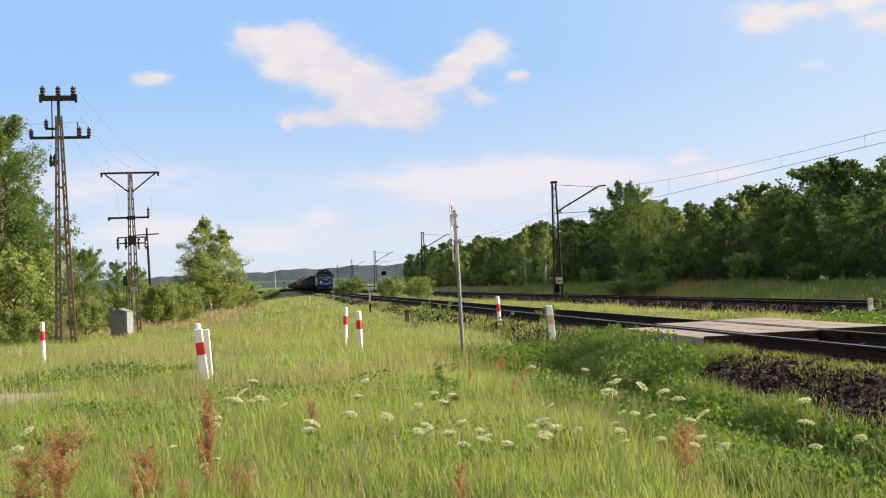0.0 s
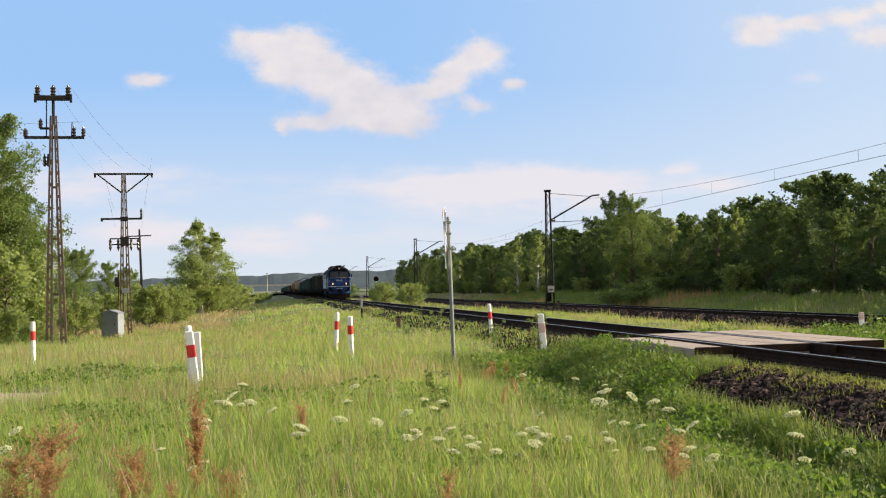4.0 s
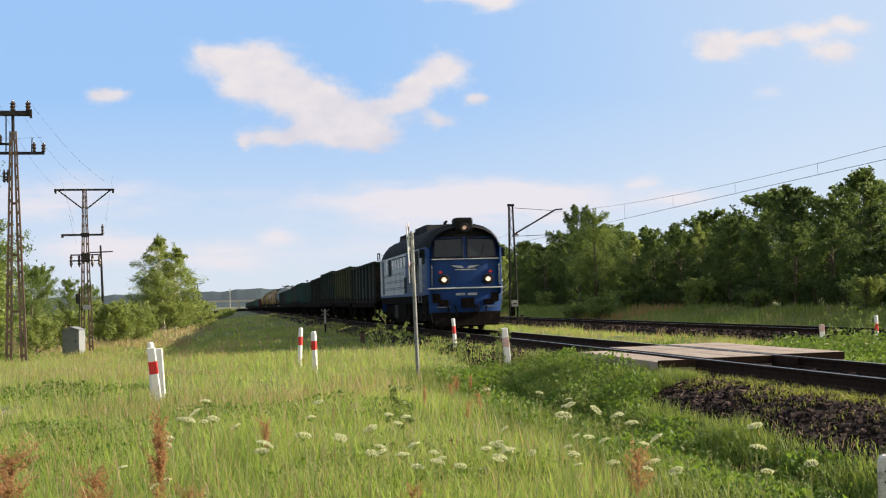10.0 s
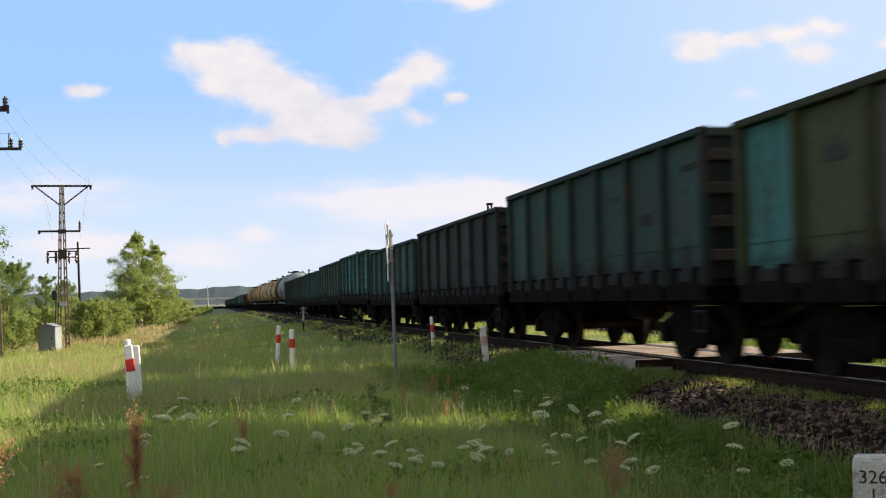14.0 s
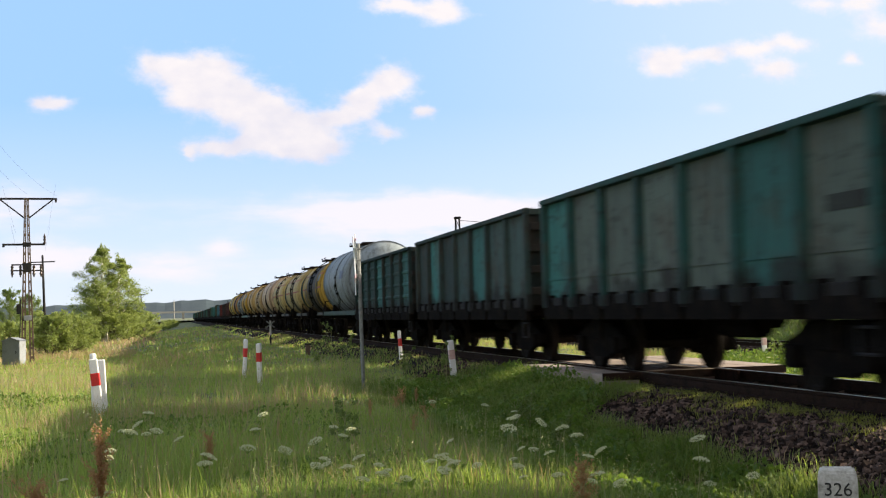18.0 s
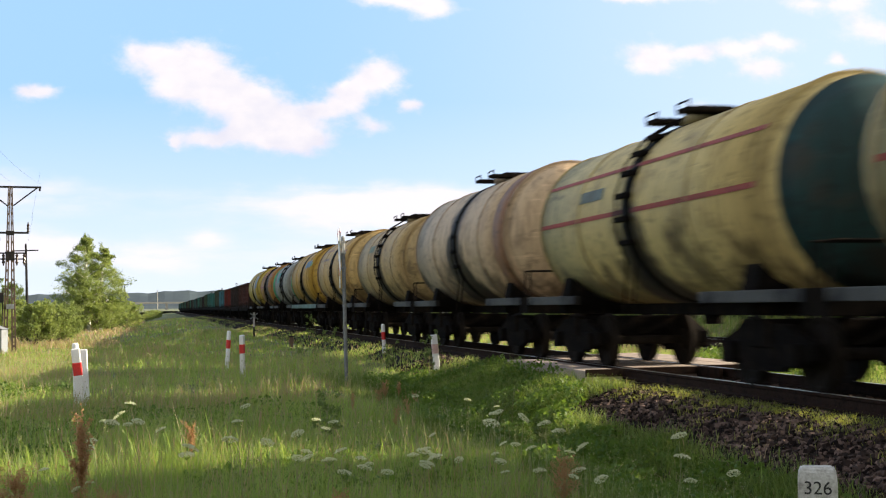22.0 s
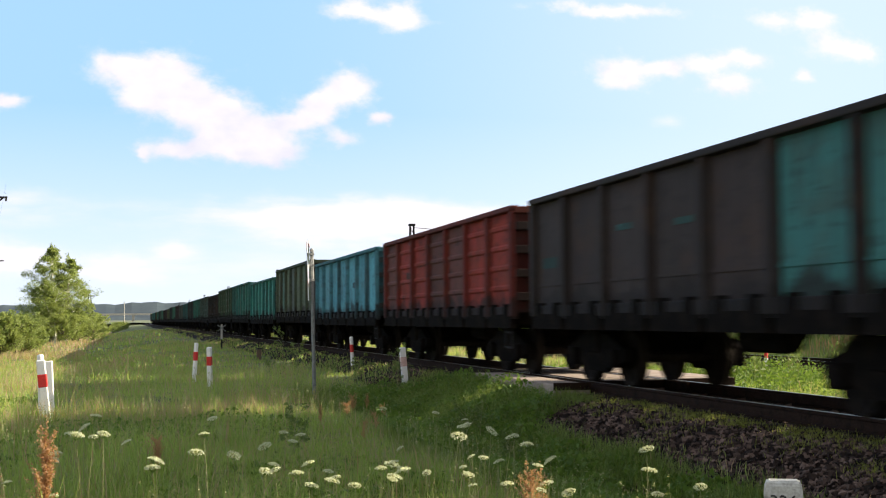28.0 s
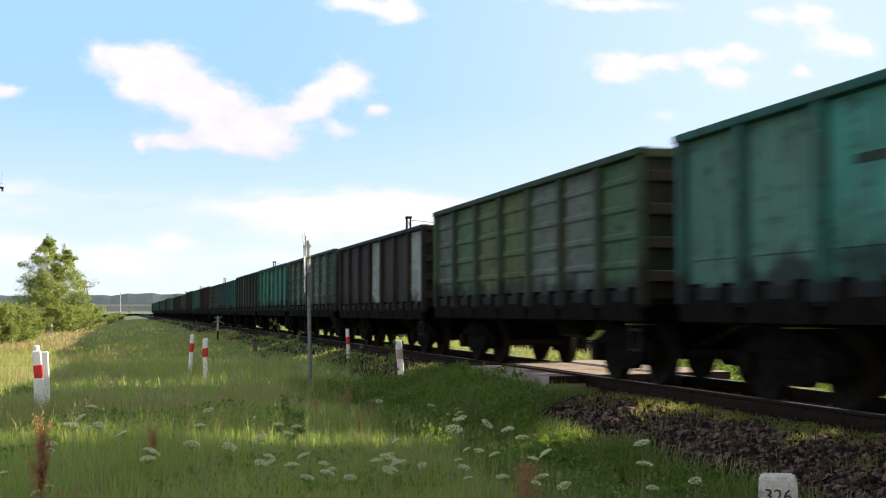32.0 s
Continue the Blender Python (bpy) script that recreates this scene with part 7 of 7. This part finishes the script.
def herbs():
    """Broad-leaved weeds in the dip beside the ballast, on the bank and at the crossing."""
    rng = np.random.default_rng(12)
    pts = []
    for cx, cy, rx, ry, n, h in ((5.4, 27.6, 1.0, 2.6, 4200, 0.45), (14.2, 33.0, 2.6, 6.0, 6000, 0.5), (16.5, 29.0, 2.5, 4.0, 4500, 0.6), 
                                 (-12.0, 62.0, 3.0, 2.0, 2500, 0.9), (-2.5, 17.0, 1.8, 2.5, 3500, 0.26), (0.5, 19.5, 2.2, 2.0, 3000, 0.28), (-4.0, 27.0, 2.5, 2.0, 2500, 0.3), (1.8, 13.0, 1.6, 2.0, 3000, 0.25), (4.9, 19.0, 1.0, 4.5, 9000, 0.42), (4.7, 12.5, 1.0, 3.0, 6000, 0.36), (5.4, 15.0, 0.6, 4.0, 5000, 0.24), (15.5, 31.0, 2.0, 3.0, 5000, 0.75),
                                 (6.4, 23.6, 0.9, 3.2, 2600, 0.42), (5.9, 20.6, 0.9, 2.0, 2600, 0.40), (6.6, 27.0, 0.7, 1.6, 1600, 0.4), (5.5, 23.5, 0.8, 3.2, 3600, 0.40), (4.9, 15.6, 0.7, 2.2, 3000, 0.34), (17.6, 33.5, 2.4, 3.0, 6000, 0.8), (4.6, 10.5, 0.7, 2.0, 3500, 0.34), (5.6, 12.0, 0.5, 3.0, 2500, 0.22)):
        a, r = rng.uniform(0, math.tau, n), np.sqrt(rng.random(n))
        x, y = cx + rx * r * np.cos(a), cy + ry * r * np.sin(a)
        lump = 0.35 + 0.65 * patch(x, y, 2.1, 3.0)
        base = np.maximum(ground_z(x, y), np.where(np.abs(x - TRACK_X) < 3.2, np.interp(np.abs(x - TRACK_X), [0, 1.75, 2.7, 3.3], [-0.24, -0.27, -0.62, -0.85]), -9))
        pts.append(np.stack([x, y, base + h * lump * rng.random(n)], 1))
    pts = np.concatenate(pts)
    v, f = leaf_cloud(pts, rng.uniform(0.03, 0.08, len(pts)), rng)
    tagged(new("weeds", fast_mesh("weeds", v, f, M_HERB)), "dark green leafy weeds beside the ballast", "weeds", kind="stuff")


herbs()


def umbel_meshes(seed):
    """A wild carrot head: a shallow dish of white floret tufts on rays, on a ribbed stem with two leaves."""
    rng = np.random.default_rng(seed)
    n = 210
    r, a = np.sqrt(rng.random(n)), rng.uniform(0, math.tau, n)
    k = np.floor(r * 4) / 4
    p = np.stack([r * np.cos(a), r * np.sin(a), 0.30 * (1 - r ** 1.6) + rng.uniform(-0.10, 0.10, n)], 1) * 0.066
    v, f = leaf_cloud(p, rng.uniform(0.007, 0.015, n), rng)
    stalk = bmesh.new()
    for q in range(9):
        b = q * math.tau / 9
        rod(stalk, (0, 0, -0.045), (0.045 * math.cos(b), 0.045 * math.sin(b), -0.002), 0.0014, None, 4)
    return fast_mesh("florets", v, f, M_UMBEL), stalk


def flowers():
    rng = random.Random(31)
    heads = [umbel_meshes(s) for s in (1, 2, 3)]
    rays = [mesh_of(b, M_HERB) for _, b in heads]
    stems = {}
    for key, h in (("a", 0.52), ("b", 0.64), ("c", 0.78)):
        bm = bmesh.new()
        rod(bm, (0, 0, 0), (0.02, 0.01, h * 0.5), 0.0032, 0.0028, 5)
        rod(bm, (0.02, 0.01, h * 0.5), (0, 0, h), 0.0028, 0.0018, 5)
        stems[key] = (mesh_of(bm, M_STALK), h)
    def flower(x, y, key, height=0.0):
        me, h = stems[key]
        grow = (height or h * rng.uniform(0.85, 1.1)) / h
        t = thing("wild_carrot", "wild carrot with a flat white flower head", "flower", "white flowers in the meadow")
        t.matrix_basis = pose(x, y, float(ground_z(x, y)) - 0.02, rng.uniform(-8, 8), rng.uniform(-8, 8), rng.uniform(0, 360))
        piece("stem", me, Matrix.Diagonal((1, 1, grow, 1)), t)
        j = rng.randrange(3)
        k = rng.uniform(0.5, 1.05)
        tip = pose(0, 0, h * grow + 0.03, rng.uniform(-14, 32), rng.uniform(-24, 24), 0) @ Matrix.Diagonal((k, k, k, 1))
        head = piece("flower_head", heads[j][0], tip, t)
        piece("stalklet_fan", rays[j], Matrix(), head)
    for x, h, n in ((-0.12, 1.02, 3), (0.70, 0.92, 2), (0.21, 0.80, 2), (0.98, 0.66, 1), (1.28, 0.62, 3), (1.45, 0.50, 2), (2.84, 0.68, 3), (2.61, 0.52, 2), (2.46, 0.60, 2), (2.96, 0.48, 2), (3.29, 0.48, 2), (1.82, 0.54, 4), (2.08, 0.62, 3), (-0.53, 0.48, 2), (-1.72, 0.46, 1)):
        for q in range(n):
            flower(x + rng.uniform(-0.06, 0.06) * n, 9.5 + rng.uniform(-0.25, 0.25), "c" if h > 0.75 else "b" if h > 0.55 else "a", h * rng.uniform(0.86, 1.02))
    for cx, cy, sx, sy, n in ((1.0, 10.4, 1.0, 1.2, 7), (2.3, 10.2, 0.8, 1.0, 8), (3.3, 10.4, 0.5, 0.8, 5), (0.2, 13.5, 1.6, 1.5, 5), (2.6, 14.0, 1.0, 1.4, 6), (15.6, 31.0, 1.6, 2.5, 10), (-2.0, 9.6, 0.8, 0.8, 5), (3.9, 9.4, 0.3, 0.5, 3)):
        for _ in range(n):
            flower(rng.gauss(cx, sx * 0.6), max(8.2, rng.gauss(cy, sy * 0.6)), rng.choice("abc"))


flowers()


def sorrel():
    """Red-brown seed plumes of sorrel: a stem with dense side spikes."""
    rng = np.random.default_rng(9)

    def plume(h, bulk, spikes, seed):
        r = np.random.default_rng(seed)
        pts = []
        stem = bmesh.new()
        rod(stem, (0, 0, 0), (0, 0, h), 0.005, 0.002, 5)
        for k in range(spikes):
            z0 = h * r.uniform(0.5, 0.97)
            a, L = r.uniform(0, math.tau), h * r.uniform(0.08, 0.26)
            tip = np.array([math.cos(a) * L * bulk, math.sin(a) * L * bulk, L])
            m = 40
            f = r.random(m)[:, None]
            pts.append(np.array([0, 0, z0 - 0.02]) + tip * f + r.normal(size=(m, 3)) * 0.009)
        pts = np.concatenate(pts)
        v, f = leaf_cloud(pts, r.uniform(0.010, 0.019, len(pts)), r)
        return mesh_of(stem, M_SORREL), fast_mesh("seeds", v, f, M_SORREL), h
    kinds = [plume(0.92, 0.42, 40, 1), plume(0.80, 1.25, 54, 2), plume(0.70, 0.8, 24, 3)]
    spots = [(-0.55, 9.5, 0, 1.02), (-0.58, 9.6, 2, 0.95), (-1.65, 9.5, 1, 1.0), (-1.80, 9.3, 1, 0.85), (-1.72, 9.7, 2, 0.95), (-1.58, 9.2, 2, 0.9), (-0.98, 9.4, 1, 0.74), (-1.10, 9.3, 2, 0.72), (-0.90, 9.5, 2, 0.78),
             (-0.31, 9.2, 2, 0.62), (-0.34, 9.4, 1, 0.55), (-0.70, 9.1, 2, 0.60), (3.07, 9.5, 2, 0.85), (3.10, 9.7, 1, 0.62), (0.36, 14.0, 2, 0.75), (0.30, 13.7, 0, 0.6), (3.2, 17.5, 2, 0.6), (2.8, 19.0, 0, 0.5),
             (3.6, 18.6, 2, 0.6), (1.25, 8.8, 2, 0.7), (4.2, 24.0, 2, 0.7), (4.6, 24.8, 0, 0.55), (4.4, 25.5, 2, 0.6), (3.9, 23.0, 1, 0.5), (4.7, 23.6, 2, 0.6)]
    for x, y, k, s in spots:
        t = thing("sorrel", "red-brown seeding sorrel stalk in the grass", "plant", "sorrel stalks")
        t.matrix_basis = pose(x, y, float(ground_z(x, y)) - 0.02, float(rng.uniform(-6, 6)), float(rng.uniform(-6, 6)), float(rng.uniform(0, 360))) @ Matrix.Diagonal((s, s, s, 1))
        piece("stem", kinds[k][0], Matrix(), t)
        piece("seed_plume", kinds[k][1], Matrix(), t)


sorrel()


def tall_weeds():
    """Branched yellow-green weeds that stand over the grass, with small leaves and flower tufts."""
    rng = np.random.default_rng(44)
    for x, y, h in ((4.15, 35.0, 1.35), (4.45, 34.2, 1.1), (3.9, 36.2, 1.0), (5.6, 31.5, 0.9), (6.1, 29.0, 0.95), (6.9, 31.8, 0.8), (15.4, 29.4, 1.15), (16.2, 30.6, 1.25), (16.9, 29.8, 1.2), (17.5, 31.4, 1.3),
                    (18.3, 32.6, 1.2), (17.0, 32.9, 1.25), (15.9, 32.2, 1.1), (18.8, 31.0, 1.15), (1.9, 15.2, 0.75), (4.5, 14.5, 0.7), (4.9, 18.2, 0.8), (5.4, 19.4, 0.8)):
        weed = thing("tall_weed", "tall branching yellow-green weed above the grass", "plant", "tall weeds by the tracks")
        weed.matrix_basis = pose(x, y, float(base_z(x, y)) - 0.04, float(rng.uniform(-5, 5)), float(rng.uniform(-5, 5)), float(rng.uniform(0, 360)))
        stem = rod(bmesh.new(), (0, 0, 0), (0, 0, h), 0.007, 0.003, 5)
        pts = []
        for k in range(11):
            z0, a, reach = h * rng.uniform(0.35, 0.95), rng.uniform(0, math.tau), h * rng.uniform(0.10, 0.22)
            tip = np.array([math.cos(a) * reach, math.sin(a) * reach, z0 + reach * 1.1])
            rod(stem, (0, 0, z0), tip, 0.004, 0.002, 4)
            pts.append(tip + rng.normal(size=(22, 3)) * 0.024)
        pts.append(np.stack([rng.normal(0, 0.06, 70), rng.normal(0, 0.06, 70), h * rng.uniform(0.05, 0.9, 70)], 1))
        pts = np.concatenate(pts)
        v, f = leaf_cloud(pts, rng.uniform(0.02, 0.05, len(pts)), rng)
        part("stem", stem, M_STALK, weed)
        piece("leaves", fast_mesh("leaves", v, f, M_BUSH), Matrix(), weed)


tall_weeds()


# ---- what moves ----
motions()
